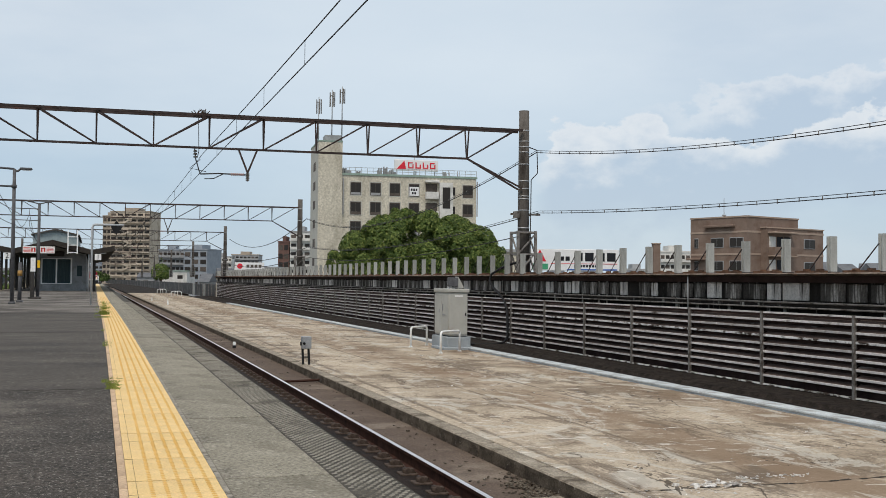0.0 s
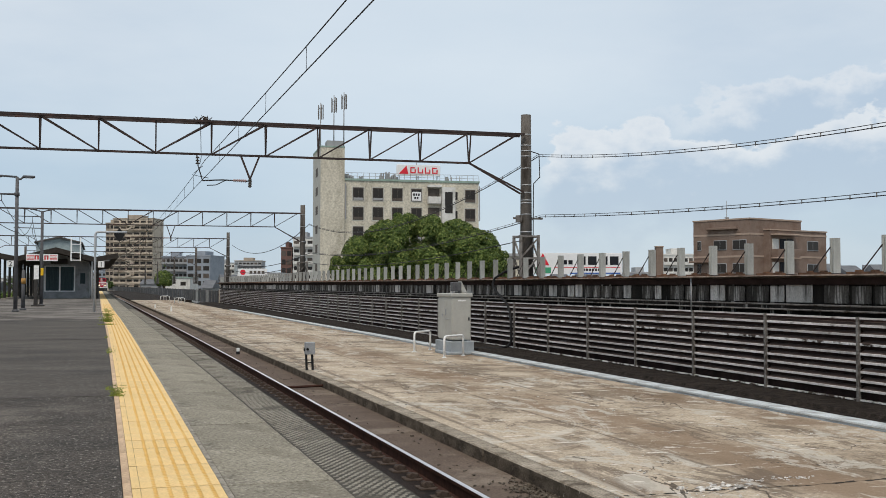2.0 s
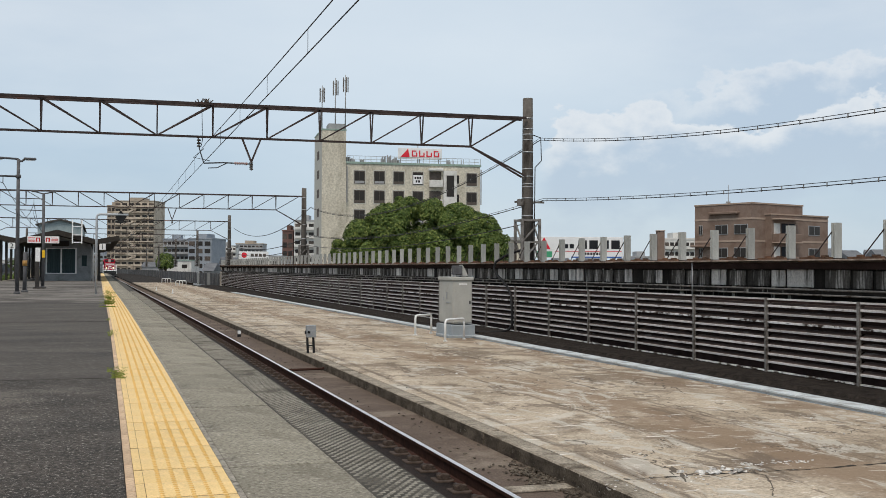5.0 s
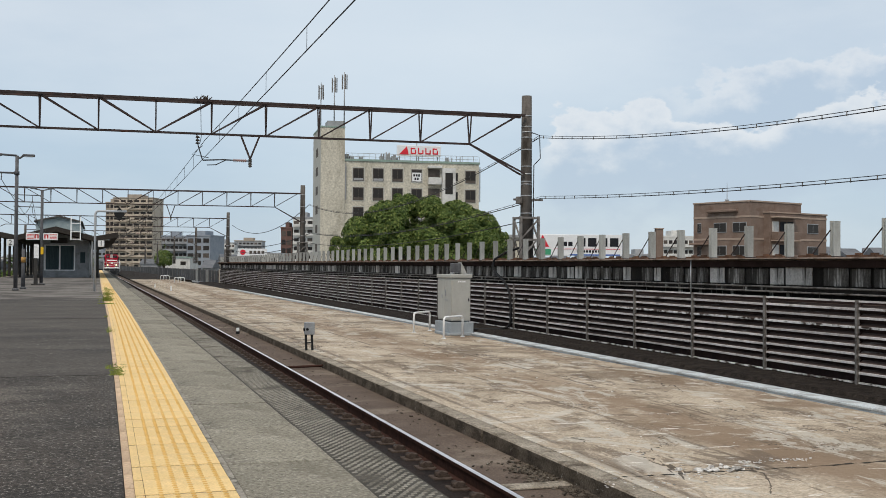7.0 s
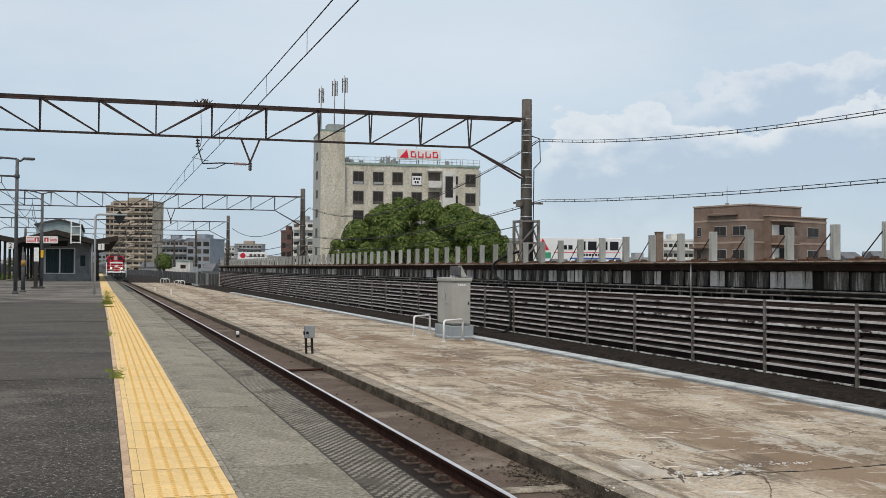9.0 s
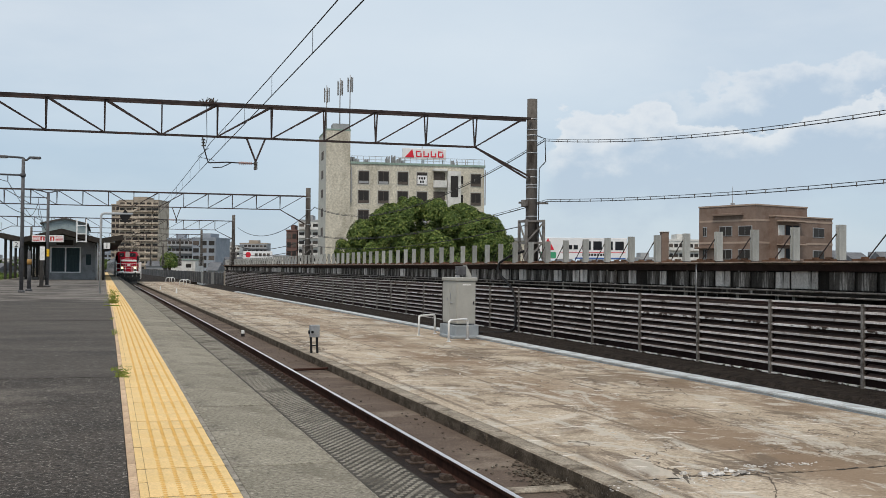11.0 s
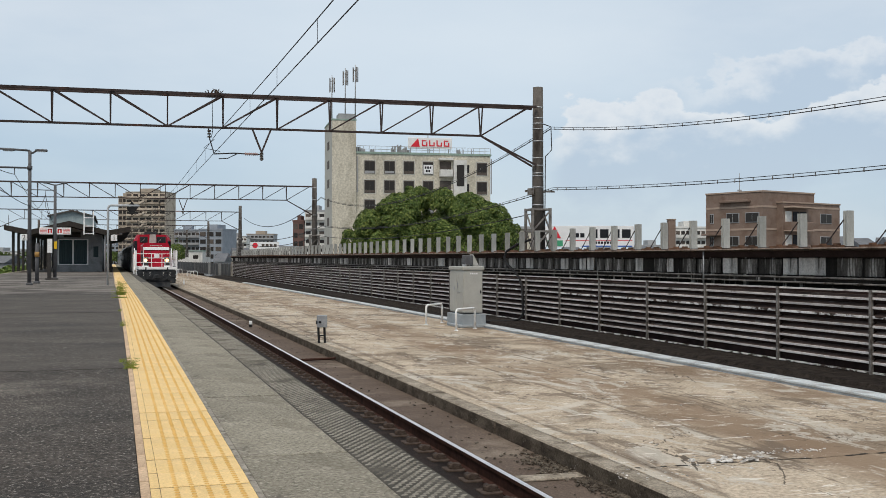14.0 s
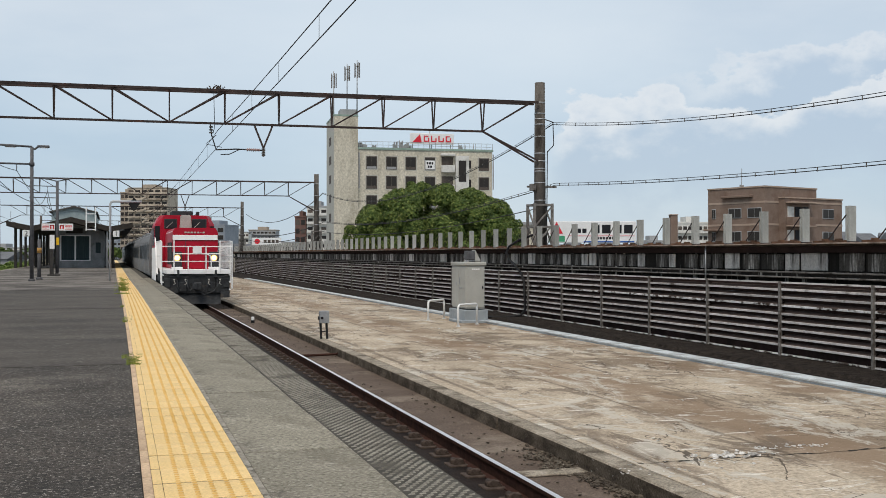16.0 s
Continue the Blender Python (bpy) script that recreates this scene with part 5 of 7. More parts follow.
def boards():
    D = 100.0
    w = 160 * D / 1900
    B = thing("billboard", placed(966, D, 0), "white billboard with black bars and a red triangle", "billboard")
    g = -GROUND_Z
    z0, z1 = up(430, D) + g, up(392, D) + g
    bm = bmesh.new()
    rbox(bm, 0, w, 0, 0.25, z0, z1, 0.03)
    part("board", bm, SIGN_PLAIN, B)

    def plate(name, x0, x1, a, b, mat):
        bm = bmesh.new()
        box(bm, x0 * w, x1 * w, -0.02, 0.0, z0 + a * (z1 - z0), z0 + b * (z1 - z0))
        return part(name, bm, mat, B)
    bm = bmesh.new()
    v = [bm.verts.new((x * w, -0.02, z0 + z * (z1 - z0))) for x, z in ((0.05, 0.42), (0.19, 0.42), (0.12, 0.98))]
    bm.faces.new(v)
    r = bmesh.ops.extrude_face_region(bm, geom=bm.faces[:])
    for q in r["geom"]:
        if isinstance(q, bmesh.types.BMVert):
            q.co.y += 0.02
    part("red_triangle", bm, SIGN_CRIMSON, B)
    plate("green_field", 0.03, 0.21, 0.05, 0.32, SIGN_LEAF)
    for i in range(3):
        x = 0.28 + i * 0.062
        plate("small_bar", x, x + 0.046, 0.46, 0.66, SIGN_INK)
    for i in range(4):
        x = 0.50 + i * 0.122
        plate("large_bar", x, x + 0.094, 0.44, 0.84, SIGN_INK)
    plate("red_line", 0.24, 0.98, 0.31, 0.335, SIGN_CRIMSON)
    for i in range(8):
        plate("number_bar", 0.50 + i * 0.033, 0.524 + i * 0.033, 0.16, 0.27, SIGN_INK)
    plate("blue_band", 0.42, 0.98, 0.02, 0.08, SIGN_SEA)
    for x in (0.1, 0.5, 0.9):
        bm = bmesh.new()
        bar(bm, (x * w, 0.4, 0), (x * w, 0.4, z1 - 0.2), 0.3)
        part("leg", bm, MID_GREY, B)
    B = thing("shop_sign", placed(446, 295, 0), "white shop fascia with a red disc", "sign")
    z0, z1 = up(434, 295) + g, up(421, 295) + g
    bm = bmesh.new()
    rbox(bm, 0, 8.0, 0, 0.4, z0, z1, 0.05)
    part("fascia", bm, SIGN_PLAIN, B)
    bm = bmesh.new()
    cyl(bm, (1.4, -0.03, (z0 + z1) / 2), (1.4, 0.0, (z0 + z1) / 2), 0.75, 0.75, 20)
    part("disc", bm, SIGN_CRIMSON, B)
    for i in range(4):
        bm = bmesh.new()
        box(bm, 3.2 + i * 1.1, 4.0 + i * 1.1, -0.03, 0.0, z0 + 0.6, z1 - 0.6)
        part("text_bar", bm, RECESS, B)
    for x in (1, 7):
        bm = bmesh.new()
        bar(bm, (x, 0.5, 0), (x, 0.5, z1 - 0.3), 0.3)
        part("leg", bm, MID_GREY, B)
    # brown pier beyond the wall
    D = 60.0
    t = thing("brown_pier", placed(1187, D, 0), "square brown tiled pier behind the wall", "pier")
    bm = bmesh.new()
    rbox(bm, 0, 0.40, 0, 0.5, 0, up(381, D) + g, 0.02)
    part("shaft", bm, BROWN, t)
    bm = bmesh.new()
    rbox(bm, -0.03, 0.43, -0.03, 0.53, up(381, D) + g, up(379.5, D) + g, 0.01)
    part("cap", bm, BROWN_BAND, t)


boards()


def far_fence():
    F = thing("lineside_fence", pose(0, 0, 0), "dark grey mesh fence along the far line", "fence", kind="structure")
    y = 143.0
    i = 0
    while y < 500:
        L = 4.0 if y < 200 else 8.0
        x = 14.1 + 1.0 * (cx(y) - cx(143))
        x2 = 14.1 + 1.0 * (cx(y + L) - cx(143))
        bm = bmesh.new()
        bar(bm, (x, y + 0.06, -0.35), (x2, y + L - 0.06, -0.35), 0.06, 1.75)
        part("panel", bm, STUB if i in (3, 7) else GRILLE, F)
        bm = bmesh.new()
        box(bm, x - 0.08, x + 0.08, y - 0.06, y + 0.06, -1.3, 0.62)
        part("post", bm, POST_STEEL, F)
        y += L
        i += 1


far_fence()


# ---- trees ----
BARK = town_material("bark", (0.06, 0.045, 0.033), (0.12, 0.095, 0.07), 6.0, 0.9, 0.6, 20)


def leaf_material(name, a, b, c):
    m = bpy.data.materials.new(name)
    m.use_nodes = True
    n, l = m.node_tree.nodes, m.node_tree.links
    bs = n["Principled BSDF"]
    geo = n.new("ShaderNodeNewGeometry")
    ramp = n.new("ShaderNodeValToRGB")
    ramp.color_ramp.elements[0].color, ramp.color_ramp.elements[1].color = (*a, 1), (*c, 1)
    e = ramp.color_ramp.elements.new(0.55)
    e.color = (*b, 1)
    l.new(geo.outputs["Random Per Island"], ramp.inputs[0])
    l.new(ramp.outputs[0], bs.inputs["Base Color"])
    bs.inputs["Roughness"].default_value = 0.6
    bs.inputs["Specular IOR Level"].default_value = 0.2
    return m


LEAVES = leaf_material("broad_leaves", (0.042, 0.074, 0.019), (0.096, 0.146, 0.032), (0.22, 0.262, 0.068))
SCRUB = leaf_material("scrub_leaves", (0.07, 0.12, 0.025), (0.13, 0.20, 0.045), (0.22, 0.29, 0.08))
LEAVES_PALE = leaf_material("hedge_leaves", (0.03, 0.06, 0.012), (0.07, 0.11, 0.025), (0.14, 0.18, 0.05))


def leaf_cloud(lobes, per_area, size, seed):
    """Small folded leaf clumps over the outside of many lobes: vertices and faces."""
    r = np.random.RandomState(seed)
    V, Fc = [], []
    cs = np.array([l[:3] for l in lobes])
    rs = np.array([l[3] for l in lobes])
    for c, rad in zip(cs, rs):
        n = int(per_area * rad * rad * 12.6)
        d = r.normal(size=(n, 3))
        d /= np.linalg.norm(d, axis=1)[:, None]
        d[:, 2] = np.where(d[:, 2] < -0.5, -d[:, 2], d[:, 2])
        p = c + d * rad * (1 - 0.25 * r.rand(n, 1) ** 2) * (0.96 + 0.12 * r.rand(n, 1))
        inside = (((p[:, None, :] - cs[None]) ** 2).sum(2) < (rs[None] * 0.72) ** 2).any(1)
        p, d = p[~inside], d[~inside]
        for q, nrm in zip(p, d):
            s = size * (0.6 + 0.8 * r.rand())
            nn = nrm + r.normal(size=3) * 0.34 + np.array((0, 0, 0.35))
            nn /= np.linalg.norm(nn)
            a = np.cross(nn, r.normal(size=3))
            a /= np.linalg.norm(a) + 1e-9
            b = np.cross(nn, a)
            k = len(V)
            V += [tuple(q - a * s), tuple(q - b * s * 0.55 + nn * s * 0.22), tuple(q + a * s), tuple(q + b * s * 0.55 + nn * s * 0.22)]
            Fc += [(k, k + 1, k + 2), (k, k + 2, k + 3)]
    return V, Fc


def tree(x, depth, crown_w, z_low, z_top, seed, lobes_n, leaf=0.16, density=26, label="broad dense green camphor tree", mat=None, dome=False):
    p = spot(x, depth)
    T = thing("tree", Matrix.Translation(p), label, "tree")
    r = random.Random(seed)
    g = -GROUND_Z
    zc, hz = z_low + g, z_top - z_low
    bm = bmesh.new()
    cyl(bm, (0, 0, 0), (0.1, 0, zc * 0.6), 0.55, 0.42, 12)
    ends = []
    for i in range(7):
        a = i * math.tau / 7 + r.uniform(-0.3, 0.3)
        e = Vector((math.cos(a) * crown_w * 0.28, math.sin(a) * crown_w * 0.24, zc + hz * r.uniform(0.25, 0.5)))
        cyl(bm, (0.1, 0, zc * 0.58), e, 0.24, 0.08, 8)
    part("trunk", bm, BARK, T)
    lobes = []
    if dome:
        # rounded boughs set evenly over a broad dome, each a knot of smaller tufts
        zb, hd = zc + hz * 0.40, hz * 0.60
        for i in range(lobes_n):
            h = (i + 0.5) / lobes_n * 1.35 - 0.35
            a = i * 2.39996 + r.uniform(-0.25, 0.25)
            u = math.sqrt(max(0.0, 1 - max(0.0, h) ** 2)) * r.uniform(0.84, 1.04)
            rr = crown_w * r.uniform(0.042, 0.080)
            c = Vector((math.cos(a) * u * (crown_w / 2 - rr * 0.7), math.sin(a) * u * (crown_w / 2 - rr) * 0.85, zb + (h if h > 0 else h * 1.1) * (hd - rr * 0.6)))
            lobes.append((*c, rr))
            for k in range(3):
                d = Vector((r.gauss(0, 1), r.gauss(0, 1), r.gauss(0.4, 1))).normalized()
                q = c + d * rr * r.uniform(0.7, 1.0)
                lobes.append((*q, rr * r.uniform(0.34, 0.5)))
        core = [(x * crown_w, 0, zb + z * hz, s * hz) for x, z, s in ((0, -0.06, 0.42), (0.2, -0.10, 0.36), (-0.2, -0.10, 0.36), (0.33, -0.16, 0.24), (-0.33, -0.16, 0.24))]
    else:
        for i in range(lobes_n):
            a = r.uniform(0, math.tau)
            u = math.sqrt(r.random()) * 0.98
            hgt = (1 - u ** 2.6) ** 0.5
            rr = crown_w * r.uniform(0.05, 0.105)
            k = r.choice((1.0, 1.0, 0.55, 0.25))
            lobes.append((math.cos(a) * u * (crown_w / 2 - rr * 0.8), math.sin(a) * u * (crown_w / 2 - rr) * 0.8, zc + max(0.0, hgt * k) * (hz - rr), rr))
        core = [(0, 0, zc + hz * 0.28, hz * 0.43), (crown_w * 0.2, 0, zc + hz * 0.22, hz * 0.34), (-crown_w * 0.2, 0, zc + hz * 0.22, hz * 0.32), (crown_w * 0.34, 0, zc + hz * 0.1, hz * 0.22), (-crown_w * 0.34, 0, zc + hz * 0.1, hz * 0.22)]
    V, Fc = leaf_cloud(lobes + core, density, leaf, seed)
    me = bpy.data.meshes.new("crown")
    me.from_pydata(V, [], Fc)
    me.materials.append(mat or LEAVES)
    ob = new("crown", me)
    ob.parent = T
    return T


tree(774, 80, 13.6, -0.8, 6.3, 3, 95, 0.095, 120, dome=True)
tree(316, 330, 2.0, 1.0, 7.6, 12, 16, 0.22, 20, "dark green conical tree far off", LEAVES)
for i, (x, d, w, top) in enumerate(((1150, 190, 5, 3.2), (460, 380, 16, 4.0), (15, 260, 12, 3.0), (65, 300, 14, 3.0), (192, 430, 14, 4.2), (206, 470, 12, 3.6))):
    tree(x, d, w, 0.0, top, 40 + i, 26, 0.3, 9, "rounded green tree among the houses", LEAVES_PALE)


def hedge():
    r = random.Random(17)
    lobes = [(-10.3 + cx(y) + r.uniform(-0.9, 0.9), y, -0.9 + r.uniform(0, 0.7), r.uniform(0.45, 0.8)) for y in [70 + i * 0.7 for i in range(130)]]
    V, Fc = leaf_cloud(lobes, 16, 0.13, 5)
    me = bpy.data.meshes.new("hedge")
    me.from_pydata(V, [], Fc)
    me.materials.append(SCRUB)
    tagged(new("hedge", me), "unkempt green scrub beside the platform", "scrub", kind="stuff")
    bm = bmesh.new()
    along(bm, [(-14.8, -1.10), (-8.9, -1.10), (-8.9, -1.13), (-14.8, -1.13)], 60, 300, 8)
    solid("verge", bm, GRASS, "green grassy verge beside the platform", "verge", kind="structure")


hedge()


# ---- things on the platform ----
def grey_pole(name, x, y, h, r, label, category="post"):
    t = thing(name, plain_at(x, y, 0), label, category)
    bm = bmesh.new()
    cyl(bm, (0, 0, 0), (0, 0, h), r, r * 0.8, 14)
    part("column", bm, LAMP_POST, t)
    bm = bmesh.new()
    cyl(bm, (0, 0, 0), (0, 0, 0.12), r * 1.7, r * 1.5, 14)
    part("foot", bm, LAMP_POST, t)
    return t


LAMP_POST = material("post_paint", (0.075, 0.075, 0.08), (0.13, 0.13, 0.135), 3.0, 0.6, 0.1, 40)
PIPE = material("grey_pipe", (0.38, 0.40, 0.42), (0.48, 0.50, 0.52), 3.0, 0.5, 0.05, 40)
LENS = material("lamp_lens", (0.75, 0.77, 0.78), (0.82, 0.84, 0.85), 3.0, 0.3, 0.0, 40)
SIGN_WHITE = material("sign_white", (0.74, 0.74, 0.73), (0.82, 0.82, 0.81), 2.0, 0.45, 0.0, 40)
SIGN_RED = material("sign_red", (0.55, 0.03, 0.03), (0.62, 0.04, 0.04), 2.0, 0.45, 0.0, 40)
SIGN_BLACK = material("sign_black", (0.015, 0.015, 0.016), (0.025, 0.025, 0.026), 2.0, 0.45, 0.0, 40)
SIGN_GREEN = material("sign_green", (0.05, 0.25, 0.12), (0.07, 0.30, 0.15), 2.0, 0.45, 0.0, 40)
SIGN_BLUE = material("sign_blue", (0.04, 0.10, 0.40), (0.05, 0.12, 0.46), 2.0, 0.45, 0.0, 40)
SIGN_TAN = material("sign_tan", (0.36, 0.20, 0.06), (0.42, 0.24, 0.08), 2.0, 0.5, 0.0, 40)
SIGN_YELLOW = material("sign_yellow", (0.72, 0.44, 0.02), (0.80, 0.50, 0.04), 2.0, 0.45, 0.0, 40)
STATION_WALL = material("station_wall", (0.22, 0.23, 0.24), (0.30, 0.31, 0.32), 1.5, 0.7, 0.1, 30, stain=(0.17, 0.17, 0.17), stain_scale=1.0)
STATION_DARK = material("station_dark", (0.035, 0.033, 0.032), (0.06, 0.056, 0.052), 2.0, 0.7, 0.1, 30)
ROOF_EDGE = material("roof_edge", (0.075, 0.068, 0.062), (0.13, 0.12, 0.11), 2.0, 0.7, 0.1, 30)
ROOF_UNDER = material("roof_under", (0.03, 0.026, 0.023), (0.055, 0.048, 0.042), 2.0, 0.8, 0.1, 30)
ROOF_METAL = material("roof_metal", (0.25, 0.31, 0.32), (0.34, 0.40, 0.41), 1.5, 0.55, 0.1, 30)
CURTAIN = material("curtain", (0.02, 0.035, 0.04), (0.045, 0.07, 0.075), 3.0, 0.35, 0.0, 20, stretch=(6, 6, 0.2))
CABINET = material("cabinet_paint", (0.36, 0.355, 0.325), (0.43, 0.425, 0.39), 2.0, 0.45, 0.05, 40, speck=0.05, stain=(0.28, 0.25, 0.21), stain_scale=2.0, stain_at=(0.6, 0.8))
BASE_BLOCK = material("base_block", (0.25, 0.28, 0.30), (0.34, 0.37, 0.39), 2.0, 0.8, 0.2, 40)


def lamp_posts():
    t = grey_pole("platform_lamp", -4.1, 55.0, 6.45, 0.095, "tall dark grey double-armed platform lamp post", "lamp")
    bm = bmesh.new()
    tube(bm, [(0, 0, 6.35), (0.15, 0, 6.35), (0.3, 0, 6.48)], 0.05, 8)
    tube(bm, [(0, 0, 6.45), (-0.9, 0, 6.50), (-3.2, 0, 6.55)], 0.05, 8)
    part("arm", bm, LAMP_POST, t)
    bm = bmesh.new()
    tube(bm, [(0, 0, 5.62), (-2.6, 0, 5.64)], 0.045, 8)
    cyl(bm, (0, 0, 5.54), (0, 0, 5.70), 0.12, 0.12, 12)
    tube(bm, [(-0.68, 0, 5.62), (-0.68, 0, 5.3)], 0.02, 6)
    part("wire_arm", bm, LAMP_POST, t)
    for x in (0.52, -0.95):
        bm = bmesh.new()
        rbox(bm, x - 0.28, x + 0.28, -0.12, 0.12, 6.42, 6.53, 0.03)
        h = part("lamp_head", bm, LAMP_POST, t)
        bm = bmesh.new()
        rbox(bm, x - 0.2, x + 0.2, -0.09, 0.09, 6.40, 6.425, 0.006)
        part("lens", bm, LENS, h)
    t = grey_pole("platform_lamp", -3.7, 69.0, 5.75, 0.10, "slim grey platform lamp post carrying a folded sign", "lamp")
    bm = bmesh.new()
    tube(bm, [(-0.5, 0, 5.83), (0, 0, 5.70), (0.5, 0, 5.83)], 0.035, 8)
    part("arm", bm, LAMP_POST, t)
    for s in (-1, 1):
        bm = bmesh.new()
        rbox(bm, s * 0.5 - 0.2, s * 0.5 + 0.2, -0.1, 0.1, 5.80, 5.9, 0.03)
        part("lamp_head", bm, LAMP_POST, t)
        bm = bmesh.new()
        rbox(bm, s * 0.10 if s > 0 else -0.88, 0.92 if s > 0 else -0.12, -0.2, -0.16, 2.72, 3.14, 0.01)
        b = part("sign_board", bm, SIGN_WHITE, t, "white sign board with red marks")
        bm = bmesh.new()
        x0 = 0.15 if s > 0 else -0.40
        box(bm, x0, x0 + 0.08, -0.206, -0.2, 2.81, 3.06)
        box(bm, x0 + 0.16, x0 + 0.24, -0.206, -0.2, 2.81, 3.06)
        box(bm, x0, x0 + 0.24, -0.206, -0.2, 3.0, 3.06)
        part("red_mark", bm, SIGN_RED, b)
        bm = bmesh.new()
        x0 = 0.46 if s > 0 else -0.84
        for i in range(4):
            box(bm, x0, x0 + 0.40, -0.206, -0.2, 2.79 + i * 0.08, 2.82 + i * 0.08)
        part("text_bar", bm, SIGN_RED, b)
    bm = bmesh.new()
    rbox(bm, -0.42, -0.2, -0.22, 0.1, 0.0, 2.5, 0.02)
    rbox(bm, -0.55, 0.2, -0.3, 0.2, 0.0, 0.08, 0.02)
    part("duct", bm, STATION_DARK, t)
    bm = bmesh.new()
    rbox(bm, -0.04, 0.12, -0.215, -0.18, 1.85, 2.3, 0.01)
    part("notice", bm, SIGN_YELLOW, t)
    bm = bmesh.new()
    rbox(bm, -0.42, -0.14, -0.235, -0.222, 1.62, 2.45, 0.004)
    part("notice", bm, SIGN_WHITE, t)
    bm = bmesh.new()
    for z in (5.4, 4.7):
        tube(bm, [(0, 0, z), (-1.6, 0, z + 0.02)], 0.03, 6)
        tube(bm, [(-0.55, 0, z), (-0.55, 0, z - 0.28)], 0.015, 5)
    part("wire_arm", bm, LAMP_POST, t)
    w = thing("lighting_cable", pose(0, 0, 0), "black lighting cables slung between the lamp posts", "cable")
    for a, b, sag in (((-4.78, 55, 5.3), (-6.0, 103.9, 4.66), 0.25), ((-4.78, 55, 5.3), (-5.6, 48, 5.45), 0.10), ((-4.1, 55, 3.8), (-5.5, 48, 5.1), 0.25),
                      ((-4.25, 69, 5.12), (-4.1, 55, 3.9), 0.5), ((-4.25, 69, 4.42), (-5.2, 103.9, 4.3), 0.4), ((-4.25, 69, 5.12), (-5.6, 104, 4.5), 0.5)):
        a, b = Vector(a), Vector(b)
        bm = bmesh.new()
        tube(bm, [a.lerp(b, i / 14) - Vector((0, 0, 4 * sag * (i / 14) * (1 - i / 14))) for i in range(15)], 0.016, 5)
        part("span", bm, WIRE, w)
    t = grey_pole("bollard_sign", -4.0, 58.5, 2.05, 0.10, "short dark sign pole with an orange band", "sign")
    bm = bmesh.new()
    cyl(bm, (0, 0, 1.35), (0, 0, 1.62), 0.115, 0.115, 12)
    part("band", bm, SIGN_TAN, t)
    # pipe with a black diamond sign
    t = thing("hanging_sign", plain_at(-0.5, 53.9, 0), "pale grey bent pipe with a black diamond sign", "sign")
    bm = bmesh.new()
    tube(bm, [(0, 0, 0), (0, 0, 3.68), (0.04, 0, 3.79), (0.14, 0, 3.83), (1.45, 0, 3.83)], 0.055, 10)
    part("pipe", bm, PIPE, t)
    bm = bmesh.new()
    for s in (-1, 1):
        bm2 = [bm.verts.new((1.1, s * 0.03, 3.36)), bm.verts.new((1.36, s * 0.03, 3.70)), bm.verts.new((1.1, s * 0.03, 4.04)), bm.verts.new((0.84, s * 0.03, 3.70))]
        bm.faces.new(bm2 if s > 0 else bm2[::-1])
    bm.verts.ensure_lookup_table()
    for i in range(4):
        bm.faces.new((bm.verts[i], bm.verts[(i + 1) % 4], bm.verts[4 + (i + 1) % 4], bm.verts[4 + i]))
    part("diamond", bm, SIGN_BLACK, t, "matt black diamond plate")
    bm = bmesh.new()
    tube(bm, [(1.1, 0, 3.36), (1.1, 0, 3.83)], 0.03, 6)
    rbox(bm, 1.0, 1.2, -0.06, 0.06, 3.42, 3.5, 0.01)
    part("clip", bm, SIGN_BLACK, t)


lamp_posts()


def sign_number(text, x, y, z, parent):
    c = bpy.data.curves.new("numeral", "FONT")
    c.body, c.size, c.extrude, c.align_x, c.align_y = text, 0.62, 0.004, "CENTER", "CENTER"
    dg = bpy.context.evaluated_depsgraph_get()
    o = bpy.data.objects.new("scratch", c)
    me = bpy.data.meshes.new_from_object(o, depsgraph=dg)
    me.materials.clear()
    me.materials.append(SIGN_BLACK)
    ob = new("numeral", me)
    ob.parent = parent
    ob.matrix_basis = pose(x, y, z, 90, 0, 0)
    bpy.data.objects.remove(o)


